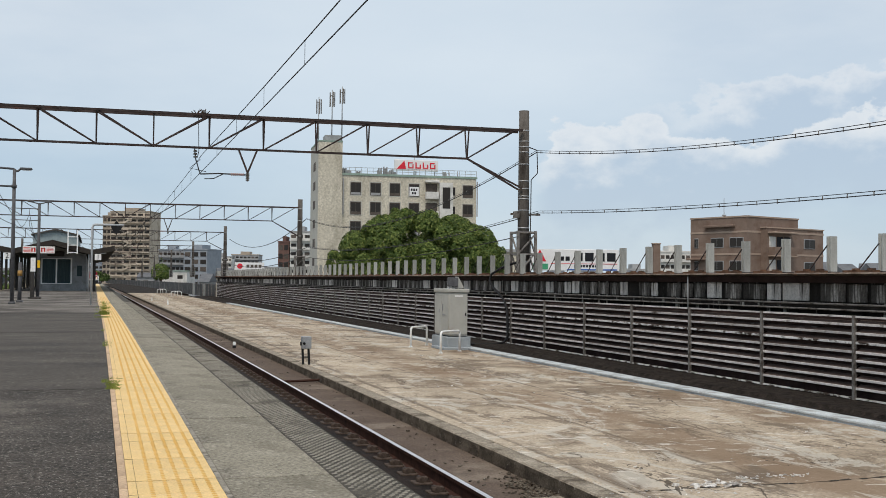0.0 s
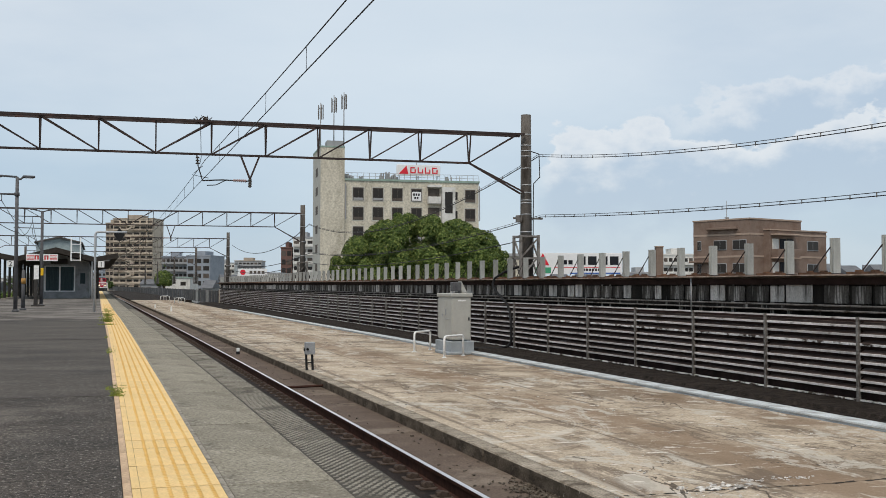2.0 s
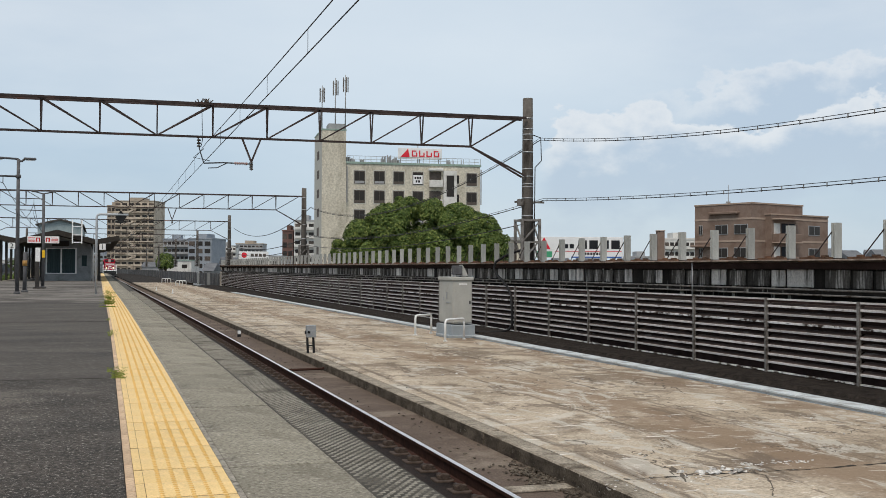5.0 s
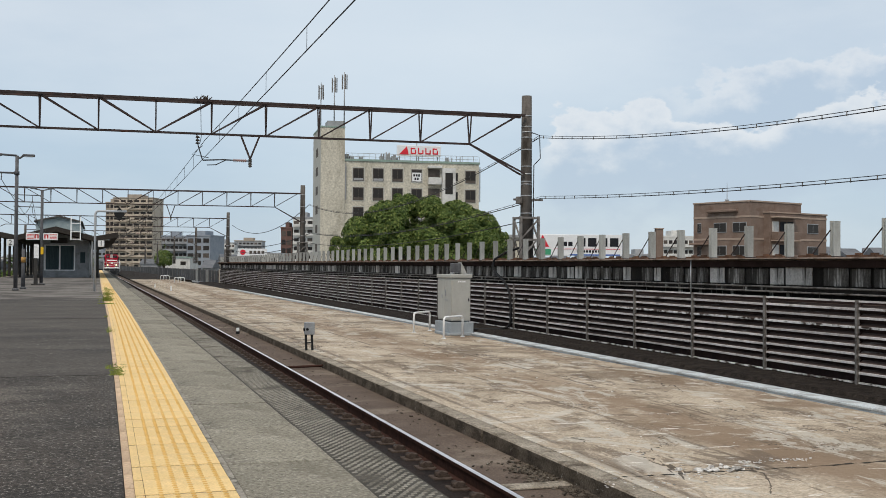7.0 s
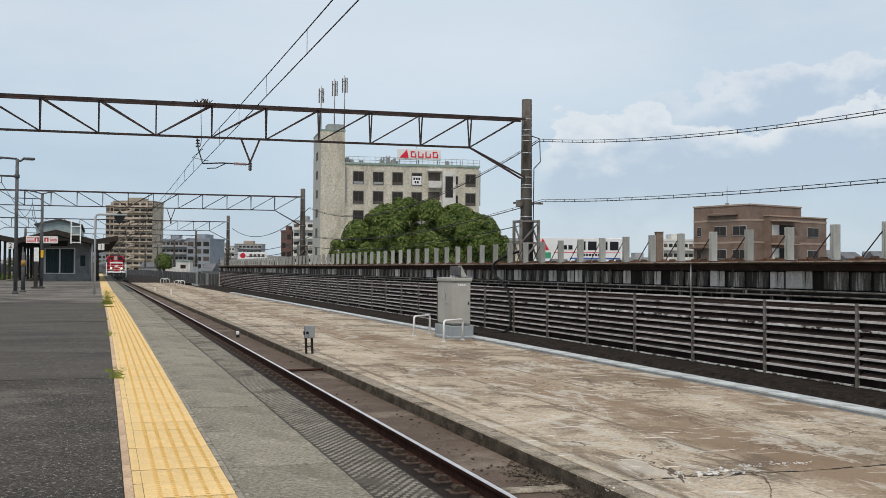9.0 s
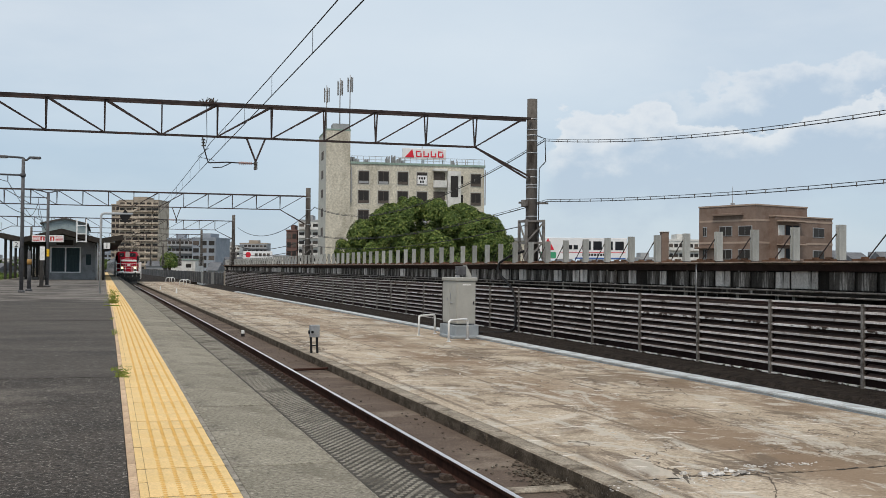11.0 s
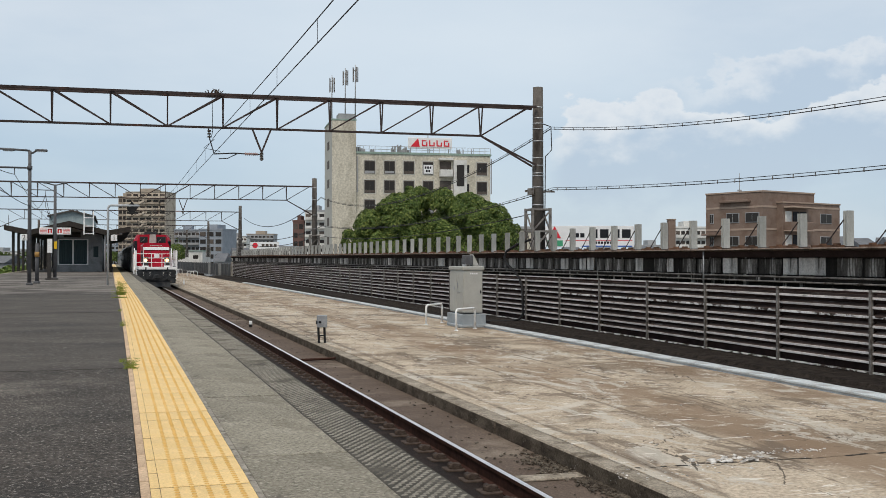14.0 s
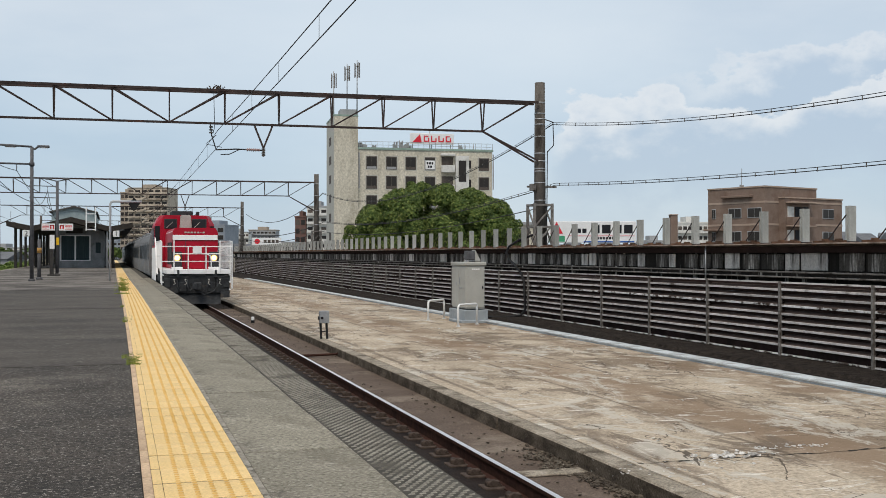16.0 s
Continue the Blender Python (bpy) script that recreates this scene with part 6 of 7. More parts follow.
def station():
    S = thing("station_building", plain_at(0, 107.0, 0, 0.4), "low grey platform station house with broad dark roof", "station")
    y1 = 57.0
    bm = bmesh.new()
    for x0, x1 in ((-5.6, -5.5), (-2.75, -1.5)):
        box(bm, x0, x1, 0, 0.2, 0, 3.36)
    box(bm, -5.5, -2.75, 0, 0.2, 0, 0.66)
    box(bm, -5.5, -2.75, 0, 0.2, 3.08, 3.36)
    prism(bm, [(-5.6, 3.36), (-1.5, 3.36), (-1.5, 3.46), (-4.35, 4.18), (-5.6, 3.86)], 0, 0.2)
    box(bm, -5.6, -5.4, 0.2, y1, 0, 3.4)
    box(bm, -1.7, -1.5, 0.2, y1, 0, 3.4)
    box(bm, -5.4, -1.7, y1 - 0.2, y1, 0, 3.4)
    part("wall", bm, STATION_WALL, S)
    bm = bmesh.new()
    for x0, x1 in ((-5.5, -5.37), (-4.2, -4.06), (-2.88, -2.75)):
        box(bm, x0, x1, 0.03, 0.15, 0.66, 3.08)
    box(bm, -5.37, -2.88, 0.03, 0.15, 0.66, 0.74)
    box(bm, -5.37, -2.88, 0.03, 0.15, 3.0, 3.08)
    wf = part("window_frame", bm, SIGN_WHITE, S, "pale aluminium window frame")
    for x0, x1 in ((-5.37, -4.2), (-4.06, -2.88)):
        bm = bmesh.new()
        box(bm, x0, x1, 0.08, 0.12, 0.74, 3.0)
        part("pane", bm, CURTAIN, wf, "dark curtained pane")
    bm = bmesh.new()
    rbox(bm, -4.95, -3.45, -0.12, 0.0, 3.25, 3.72, 0.02)
    part("name_box", bm, STATION_DARK, S)
    bm = bmesh.new()
    rbox(bm, -2.5, -1.65, -0.04, 0.0, 0.02, 2.75, 0.01)
    d = part("door", bm, STATION_WALL, S)
    bm = bmesh.new()
    box(bm, -2.3, -1.85, -0.05, -0.04, 1.4, 2.4)
    part("door_pane", bm, CURTAIN, d)
    # gabled roof between two rising wings
    prof = [(-9.8, 3.92), (-7.65, 3.48), (-4.35, 4.32), (-1.0, 3.48), (1.0, 3.86)]
    bm = bmesh.new()
    prism(bm, [(x, z + 0.28) for x, z in prof] + [(x, z + 0.12) for x, z in prof[::-1]], -4.4, 60)
    part("roof", bm, ROOF_EDGE, S, "grey-brown ribbed roof")
    bm = bmesh.new()
    prism(bm, [(x, z + 0.115) for x, z in prof] + [(x, z - 0.12) for x, z in prof[::-1]], -4.25, 59.8)
    part("soffit", bm, ROOF_UNDER, S, "dark timber soffit")
    for (xa, za), (xb, zb) in zip(prof, prof[1:]):
        bm = bmesh.new()
        v = [(xa, -4.52, za - 0.12), (xb, -4.52, zb - 0.12), (xb, -4.52, zb + 0.34), (xa, -4.52, za + 0.34)]
        a = [bm.verts.new(p) for p in v]
        b = [bm.verts.new((p[0], -4.42, p[2])) for p in v]
        bm.faces.new(a)
        bm.faces.new(b[::-1])
        for i in range(4):
            bm.faces.new((a[i], a[(i + 1) % 4], b[(i + 1) % 4], b[i]))
        part("bargeboard", bm, ROOF_UNDER, S)
    # raised roof light
    bm = bmesh.new()
    prism(bm, [(-6.6, 3.7), (-6.6, 5.5), (-4.5, 6.0), (-2.4, 5.5), (-2.4, 3.7)], 7.0, 30)
    part("roof_light", bm, ROOF_METAL, S, "pale grey-green raised roof light")
    bm = bmesh.new()
    prism(bm, [(-6.8, 5.45), (-4.5, 5.99), (-2.2, 5.45), (-2.2, 5.57), (-4.5, 6.13), (-6.8, 5.57)], 6.7, 30.3)
    part("roof_light_cap", bm, ROOF_EDGE, S)
    bm = bmesh.new()
    for x in (-3.05, -2.25):
        bar(bm, (x, -4.7, 3.42), (x, -4.56, 5.55), 0.10)
    for z in (3.52, 4.2, 4.95):
        bar(bm, (-3.05, -4.65, z), (-2.25, -4.65, z), 0.08)
    part("ladder", bm, WHITE, S, "white roof ladder")
    for x, yy in [(x, yy) for yy in range(-1, 56, 6) for x in (-9.3, -7.9, -0.75)]:
        bm = bmesh.new()
        rbox(bm, x - 0.12, x + 0.12, yy - 0.12, yy + 0.12, 0, 3.42 if x > -9 else 3.7, 0.02)
        part("column", bm, STATION_DARK, S)
    for text, x in (("2", -8.1), ("1", -0.45)):
        bm = bmesh.new()
        rbox(bm, x - 0.28, x + 0.28, -4.95, -4.85, 2.86, 3.42, 0.03)
        b = part("platform_sign", bm, SIGN_WHITE, S, "square platform number sign")
        sign_number(text, x, -4.956, 3.13, b)
        bm = bmesh.new()
        bm.free()
        for o in (-0.2, 0.2):
            bm = bmesh.new()
            tube(bm, [(x + o, -4.9, 3.4), (x + o, -4.45, 3.6)], 0.02, 6)
            part("sign_rod", bm, STATION_DARK, b)
    t = thing("sign_pole", plain_at(-1.2, 103.0, 0), "pale grey pole with a short arm", "post")
    bm = bmesh.new()
    tube(bm, [(0, 0, 0), (0, 0, 3.4), (0.12, 0, 3.52), (1.5, 0, 3.54)], 0.08, 8)
    part("pipe", bm, PIPE, t)


station()


# ---- things on the old slab ----
def cabinet():
    c = thing("relay_cabinet", pose(10.74, 33.2, SLAB_Z), "pale grey-green steel trackside relay cabinet on a block", "cabinet")
    bm = bmesh.new()
    rbox(bm, -0.08, 0.72, -0.10, 1.60, 0, 0.42, 0.015)
    rbox(bm, -0.22, 0.78, -0.2, 1.2, 0, 0.09, 0.015)
    part("plinth", bm, BASE_BLOCK, c, "blue-grey concrete plinth")
    bm = bmesh.new()
    rbox(bm, 0, 0.64, 0, 1.5, 0.46, 1.86, 0.012)
    body = part("body", bm, CABINET, c)
    bm = bmesh.new()
    rbox(bm, -0.05, 0.69, -0.05, 1.55, 1.86, 1.98, 0.02)
    part("lid", bm, CABINET, c)
    for y0, y1 in ((0.02, 0.74), (0.76, 1.48)):
        bm = bmesh.new()
        rbox(bm, -0.018, 0.0, y0, y1, 0.50, 1.82, 0.006)
        d = part("door", bm, CABINET, c)
        bm = bmesh.new()
        if y0 < 0.5:
            rbox(bm, -0.045, -0.018, 0.58, 0.64, 1.25, 1.48, 0.008)
            rbox(bm, -0.04, -0.018, 0.35, 0.65, 1.12, 1.15, 0.004)
        else:
            rbox(bm, -0.03, -0.018, 0.95, 1.05, 1.2, 1.3, 0.004)
        part("handle", bm, GALV, d, "bright metal handle")
    bm = bmesh.new()
    rbox(bm, 0.02, 0.62, -0.016, 0.0, 0.50, 1.82, 0.006)
    d = part("end_door", bm, CABINET, c)
    bm = bmesh.new()
    for i in range(4):
        box(bm, 0.20 + i * 0.07, 0.25 + i * 0.07, -0.02, -0.016, 1.72, 1.77)
    part("text_bar", bm, SIGN_WHITE, d)
    bm = bmesh.new()
    rbox(bm, 0.54, 0.585, -0.035, -0.016, 1.1, 1.2, 0.005)
    part("lock", bm, SIGN_BLACK, d)
    bm = bmesh.new()
    rbox(bm, 0.12, 0.40, 0.25, 0.60, 2.05, 2.35, 0.02)
    bar(bm, (0.36, 0.4, 1.98), (0.36, 0.4, 2.1), 0.05)
    part("meter_box", bm, LAMP_POST, c, "small dark meter box")
    bm = bmesh.new()
    a = [bm.verts.new(p) for p in ((0.40, 0.25, 2.38), (0.60, 0.25, 2.0), (0.40, 0.25, 2.0))]
    b = [bm.verts.new((p.co.x, 0.6, p.co.z)) for p in a]
    bm.faces.new(a)
    bm.faces.new(b[::-1])
    for i in range(3):
        bm.faces.new((a[i], a[(i + 1) % 3], b[(i + 1) % 3], b[i]))
    part("bracket", bm, CABINET, c)
    bm = bmesh.new()
    tube(bm, [(0.0, -0.02, 1.98), (0.0, -0.02, 2.03), (0.64, -0.02, 2.03), (0.64, -0.02, 1.98)], 0.015, 6)
    part("lifting_bar", bm, GALV, c)
    return c


cabinet()


def hoops():
    for a, b in (((9.95, 34.9), (10.75, 35.7)), ((10.0, 31.7), (10.88, 32.5))):
        a, b = Vector((*a, SLAB_Z)), Vector((*b, SLAB_Z))
        d = b - a
        t = thing("guard_hoop", Matrix.Translation(a), "white painted steel guard hoop", "guard rail", "guard hoops by the cabinet")
        bm = bmesh.new()
        pts = [Vector((0, 0, -0.02)), Vector((0, 0, 0.56))]
        for i in range(1, 5):
            w = i * math.pi / 8
            pts.append(d * (0.1 * (1 - math.cos(w))) + Vector((0, 0, 0.56 + 0.1 * math.sin(w))))
        pts += [Vector((d.x - p.x, d.y - p.y, p.z)) for p in pts[::-1]]
        tube(bm, pts, 0.036, 10)
        part("pipe", bm, WHITE, t)
        bm = bmesh.new()
        for p in (Vector((0, 0, 0)), d):
            cyl(bm, p, p + Vector((0, 0, 0.02)), 0.075, 0.07, 12)
        part("flange", bm, WHITE, t)
    for x, y in ((8.6, 138.0), (9.1, 138.6), (8.1, 163.0), (8.6, 163.6)):
        t = thing("guard_hoop", pose(x, y, -0.98), "white painted steel guard hoop", "guard rail", "guard hoops by the far fence")
        bm = bmesh.new()
        pts = [Vector((-0.4, 0, 0)), Vector((-0.4, 0, 0.5))] + [Vector((-0.28 * math.cos(i * math.pi / 8) - 0.12 * (1 if i < 4 else -1 if i > 4 else 0), 0, 0.5 + 0.16 * math.sin(i * math.pi / 8))) for i in range(1, 8)] + [Vector((0.4, 0, 0.5)), Vector((0.4, 0, 0))]
        tube(bm, pts, 0.045, 8)
        part("pipe", bm, WHITE, t)
    t = thing("track_marker", pose(5.14, 28.1, SLAB_Z), "grey box marker on two black legs", "signal")
    bm = bmesh.new()
    rbox(bm, -0.12, 0.13, -0.10, 0.10, 0.42, 0.74, 0.012)
    part("box", bm, GALV, t, "grey box with a small dark knob")
    bm = bmesh.new()
    cyl(bm, (-0.07, -0.10, 0.56), (-0.07, -0.16, 0.56), 0.035, 0.035, 8)
    cyl(bm, (-0.15, 0, 0.55), (-0.12, 0, 0.55), 0.05, 0.05, 8)
    part("knob", bm, SIGN_BLACK, t)
    for x in (-0.07, 0.09):
        bm = bmesh.new()
        bar(bm, (x, 0, 0), (x - 0.02, 0, 0.43), 0.055)
        part("leg", bm, SIGN_BLACK, t)
    bm = bmesh.new()
    bar(bm, (-0.07, 0, 0.2), (0.08, 0, 0.2), 0.03)
    part("leg_tie", bm, SIGN_BLACK, t)
    for x, y, z, h in ((4.6, 38.2, -1.13, 0.22), (6.05, 93.7, SLAB_Z, 0.42), (5.5, 108.0, -1.0, 0.4)):
        t = thing("stake", at(x, y, z), "small white-topped black stake", "marker", "stakes")
        bm = bmesh.new()
        rbox(bm, -0.06, 0.06, -0.06, 0.06, 0, h * 0.45, 0.008)
        part("shank", bm, SIGN_BLACK if h < 0.4 else WHITE, t)
        bm = bmesh.new()
        rbox(bm, -0.05, 0.05, -0.05, 0.05, h * 0.45, h, 0.01)
        part("cap", bm, WHITE, t)
    bm = bmesh.new()
    tube(bm, [(14.55, 36.5, 2.05), (14.3, 36.8, 1.93), (14.05, 37.25, 1.78), (13.86, 37.65, 1.58), (13.80, 37.75, 1.35), (13.82, 37.5, 1.1), (13.86, 36.9, 0.85), (13.88, 36.4, 0.6), (13.89, 36.15, 0.3),
              (13.88, 36.05, -0.3), (13.86, 36.0, -0.7), (13.75, 36.05, -0.88), (13.5, 36.2, -0.94), (12.9, 36.5, -0.97), (12.4, 36.8, -0.95)], 0.045, 8)
    solid("hose", bm, SIGN_BLACK, "black drooping cable sleeve down the fence", "cable")
    bm = bmesh.new()
    tube(bm, [(13.93, 23.70, 1.49), (13.93, 23.70, 0.66)], 0.02, 8)
    solid("drain_pipe", bm, GALV, "thin grey drain pipe on the stained wall", "pipe")


hoops()


def weeds():
    LEAF = material("weed_leaf", (0.13, 0.18, 0.03), (0.30, 0.34, 0.07), 20.0, 0.6, 0.0, 60)
    rnd = random.Random(11)
    for x, y, h, n in ((0.14, 13.2, 0.17, 30), (0.13, 21.4, 0.15, 14), (0.20, 36.8, 0.70, 170), (0.12, 27.5, 0.08, 8), (0.05, 14.0, 0.07, 8)):
        bm = bmesh.new()
        for i in range(n):
            a, lean = rnd.uniform(0, math.tau), rnd.uniform(0.05, 0.5 if h < 0.3 else 0.24)
            base = Vector((rnd.gauss(0, 0.015 + 0.10 * h), rnd.gauss(0, 0.05), 0))
            d = Vector((math.cos(a) * lean, math.sin(a) * lean, 1)).normalized()
            ln = h * rnd.uniform(0.45, 1.1)
            side = d.cross(Vector((0, 0, 1))).normalized()
            p = base
            for k in range(4):
                q = base + d * ln * (k + 1) / 4 - Vector((0, 0, 0.12 * ln * (k / 3) ** 2))
                for s in (-1, 1):
                    w = 0.011 + (0.055 if h < 0.3 else 0.032) * h * (1 - k / 5)
                    tip = p + side * s * w * 1.6 + d * w * 0.8 + Vector((0, 0, rnd.uniform(-0.01, 0.02)))
                    v = [bm.verts.new(c) for c in (p, p.lerp(tip, 0.5) + d * w * 0.35, tip, p.lerp(tip, 0.5) - d * w * 0.35)]
                    bm.faces.new(v)
                p = q
        solid("weed", bm, LEAF, "green weed growing from the paving joint", "weed", "weeds in the joint", kind="stuff", m=pave_at(x, y, -0.006))


weeds()


CHIP = material("chip", (0.46, 0.44, 0.41), (0.74, 0.715, 0.68), 6.0, 0.9, 0.3, 40, stain=(0.08, 0.07, 0.06), stain_scale=5.0)


def debris():
    rnd = random.Random(21)
    bm = bmesh.new()

    def chip(x, y, z, s):
        m = Matrix.Translation((x, y, z)) @ Euler((rnd.uniform(-0.3, 0.3), rnd.uniform(-0.3, 0.3), rnd.uniform(0, 6))).to_matrix().to_4x4()
        v = box(bm, -s * rnd.uniform(0.5, 1), s * rnd.uniform(0.5, 1), -s * rnd.uniform(0.4, 0.9), s * rnd.uniform(0.4, 0.9), -s * 0.15, s * rnd.uniform(0.15, 0.45), m)
        for p in v:
            p.co += Vector((rnd.uniform(-1, 1), rnd.uniform(-1, 1), rnd.uniform(-1, 1))) * s * 0.2
    for i in range(34):
        chip(rnd.gauss(6.5, 0.2), rnd.gauss(10.5, 0.06), SLAB_Z + 0.008, rnd.uniform(0.012, 0.055))
    for i in range(14):
        chip(rnd.gauss(6.4, 0.4), rnd.gauss(10.5, 0.15), SLAB_Z + 0.004, rnd.uniform(0.008, 0.02))
    for i in range(40):
        chip(rnd.gauss(5.6, 0.35), rnd.gauss(10.1, 0.2), SLAB_Z + 0.003, rnd.uniform(0.006, 0.022))
    for i in range(50):
        chip(rnd.uniform(7.0, 8.0), rnd.gauss(10.8, 0.05), SLAB_Z + 0.003, rnd.uniform(0.006, 0.025))
    for i in range(160):
        chip(rnd.uniform(5.3, 11.5), rnd.uniform(8, 60), SLAB_Z + 0.003, rnd.uniform(0.006, 0.03))
    tagged(solid("concrete_chip", bm, CHIP, "scattered broken concrete chips on the slab", "rubble", kind="stuff"))
    bm = bmesh.new()
    for i in range(900):
        y = rnd.choice((rnd.gauss(11.6, 0.45), rnd.gauss(10.7, 0.5), rnd.gauss(10.2, 0.6)))
        x = 4.97 - abs(rnd.gauss(0, 0.20 if y > 11.2 else 0.10))
        chip(x, y, -1.118, rnd.uniform(0.010, 0.030))
    for i in range(220):
        chip(rnd.uniform(4.25, 4.95), rnd.uniform(8, 60), -1.122, rnd.uniform(0.008, 0.026))
    solid("grit", bm, KERB, "dark grit and leaf litter in the track bed", "grit", kind="stuff")
    bm = bmesh.new()
    rbox(bm, 4.05, 4.95, 10.9, 11.15, -1.13, -1.10, 0.01)
    solid("plank", bm, KERB_TOP, "pale weathered board lying in the track bed", "board")
    bm = bmesh.new()
    tube(bm, [(4.05, 25.0, -1.08), (4.9, 25.2, -1.08), (4.98, 25.2, -1.05)], 0.03, 8)
    solid("cross_pipe", bm, RAIL_SIDE, "rusty pipe across the track bed", "pipe")


debris()


# ---- the train ----
RED = material("red_paint", (0.335, 0.003, 0.018), (0.39, 0.005, 0.024), 2.0, 0.35, 0.03, 30, speck=0.08, spec=0.25, stain=(0.33, 0.006, 0.012), stain_scale=1.5, stain_at=(0.6, 0.8))
LOCO_WHITE = material("loco_white", (0.80, 0.80, 0.80), (0.87, 0.87, 0.86), 3.0, 0.4, 0.03, 40, speck=0.06)
LOCO_DARK = material("loco_dark", (0.026, 0.028, 0.031), (0.058, 0.061, 0.064), 4.0, 0.6, 0.1, 40, stain=(0.13, 0.11, 0.09), stain_scale=3.0, stain_at=(0.58, 0.75))
LOCO_GREY = material("loco_grey", (0.36, 0.35, 0.32), (0.44, 0.43, 0.40), 3.0, 0.6, 0.05, 40)
STEEL_CAR = material("stainless", (0.13, 0.13, 0.132), (0.18, 0.18, 0.182), 2.0, 0.5, 0.03, 40, spec=0.3, stretch=(1, 0.2, 3))
ROOF_GREY = material("car_roof", (0.16, 0.165, 0.17), (0.22, 0.225, 0.23), 2.0, 0.7, 0.05, 30)
WINDOW = glass_like("dark_window", (0.02, 0.022, 0.025), 0.3, 0.25)
# added glow for the orange halo that the headlamps cast around themselves
LAMP_HALO = glowing("halo_glow", (1.0, 0.50, 0.16), 1.1)
LAMP = glowing("headlamp_glow", (1.0, 0.80, 0.48), 4.0)


def build_loco():
    L = thing("locomotive", pose(0, 0, 0), "red and white diesel locomotive with lit headlamps", "locomotive")
    bm = bmesh.new()                                             # snow plough
    prism(bm, [(-0.05, 0.10), (0.55, 0.10), (0.75, 0.55), (0.25, 0.55)], -1.02, 1.02, "x")
    part("plough", bm, LOCO_DARK, L, "dark grey plough")
    bm = bmesh.new()                                             # buffer beam
    rbox(bm, -1.42, 1.42, 0.12, 0.55, 0.55, 1.36, 0.03)
    for s in (-1, 1):
        rbox(bm, s * 1.2 - 0.2, s * 1.2 + 0.2, 0.02, 0.4, 0.36, 0.62, 0.03)
        rbox(bm, s * 1.25 - 0.13, s * 1.25 + 0.13, 0.06, 0.3, 0.8, 1.22, 0.02)
        rbox(bm, s * 0.62 - 0.18, s * 0.62 + 0.18, 0.04, 0.3, 0.62, 1.05, 0.03)
    part("buffer_beam", bm, LOCO_DARK, L, "dark grey buffer beam")
    bm = bmesh.new()                                             # coupler
    rbox(bm, -0.16, 0.16, -0.42, -0.12, 0.70, 1.05, 0.05, 2)
    rbox(bm, -0.24, -0.04, -0.50, -0.30, 0.74, 1.0, 0.04, 2)
    box(bm, -0.11, 0.11, -0.14, 0.3, 0.76, 1.0)
    part("coupler", bm, LOCO_DARK, L, "worn steel knuckle coupler")
    bm = bmesh.new()                                             # hoses and uncoupling rod
    for s in (-1, 1):
        for k in (0.42, 0.85):
            tube(bm, [(s * k, 0.1, 1.15), (s * k, -0.1, 1.1), (s * k, -0.16, 0.85), (s * (k - 0.1), -0.12, 0.68), (s * (k - 0.22), -0.06, 0.8)], 0.03, 6)
    tube(bm, [(-1.3, -0.04, 1.34), (-1.1, -0.10, 1.28), (-0.4, -0.10, 1.26), (-0.3, -0.12, 1.36), (0.3, -0.12, 1.36), (0.4, -0.10, 1.26), (1.1, -0.10, 1.28), (1.3, -0.04, 1.34)], 0.022, 6)
    tube(bm, [(-0.1, -0.2, 0.72), (0.3, -0.25, 0.5), (0.7, -0.15, 0.66), (0.95, 0.0, 0.95)], 0.032, 6)
    part("hose", bm, LOCO_DARK, L)
    for s in (-1, 1):
        for k in (0.5, 0.98):
            bm = bmesh.new()
            cyl(bm, (s * k, -0.03, 1.16), (s * k, -0.10, 1.16), 0.04, 0.04, 10)
            tube(bm, [(s * k, -0.10, 1.10), (s * (k - 0.05), -0.15, 1.0), (s * (k + 0.04), -0.14, 0.94)], 0.016, 6)
            part("hose_valve", bm, LOCO_GREY, L)
    bm = bmesh.new()                                             # deck frame
    rbox(bm, -1.30, 1.42, 0.0, 15.6, 1.40, 1.60, 0.015)
    part("deck", bm, LOCO_WHITE, L, "white deck beam")
    bm = bmesh.new()                                             # corner steps, open with a dark well
    for s in (-1, 1):
        rbox(bm, s * 1.36 - 0.07, s * 1.36 + 0.07, 0.25, 0.95, 0.55, 1.40, 0.01)
    part("step_well", bm, LOCO_DARK, L)
    bm = bmesh.new()                                             # side sills and tanks
    for s in (-1, 1):
        rbox(bm, s * 1.30 - 0.1, s * 1.30 + 0.1, 0.98, 15.4, 0.95, 1.40, 0.02)
    part("side_sill", bm, LOCO_DARK, L, "dark side sill")
    bm = bmesh.new()
    rbox(bm, -1.25, 1.25, 5.4, 10.4, 0.35, 1.35, 0.06)
    part("fuel_tank", bm, LOCO_DARK, L)
    for y in (3.0, 12.8):
        bm = bmesh.new()
        rbox(bm, -1.15, 1.15, y - 1.9, y + 1.9, 0.45, 0.95, 0.05)
        b = part("bogie", bm, LOCO_DARK, L, "dark steel bogie")
        for dy in (-1.2, 1.2):
            bm = bmesh.new()
            for s in (-1, 1):
                cyl(bm, (s * 0.47, y + dy, 0.45), (s * 0.60, y + dy, 0.45), 0.45, 0.45, 20)
            cyl(bm, (-0.5, y + dy, 0.45), (0.5, y + dy, 0.45), 0.08, 0.08, 8)
            part("wheelset", bm, RAIL_SIDE, b)
    bm = bmesh.new()                                             # front hood
    prism(bm, [(-0.98, 1.60), (1.0, 1.60), (1.0, 3.24), (0.90, 3.44), (-0.88, 3.44), (-0.98, 3.24)], 1.15, 7.7)
    bmesh.ops.bevel(bm, geom=bm.edges[:], offset=0.03, segments=2, affect="EDGES")
    hood = part("front_hood", bm, RED, L, "bright red hood")
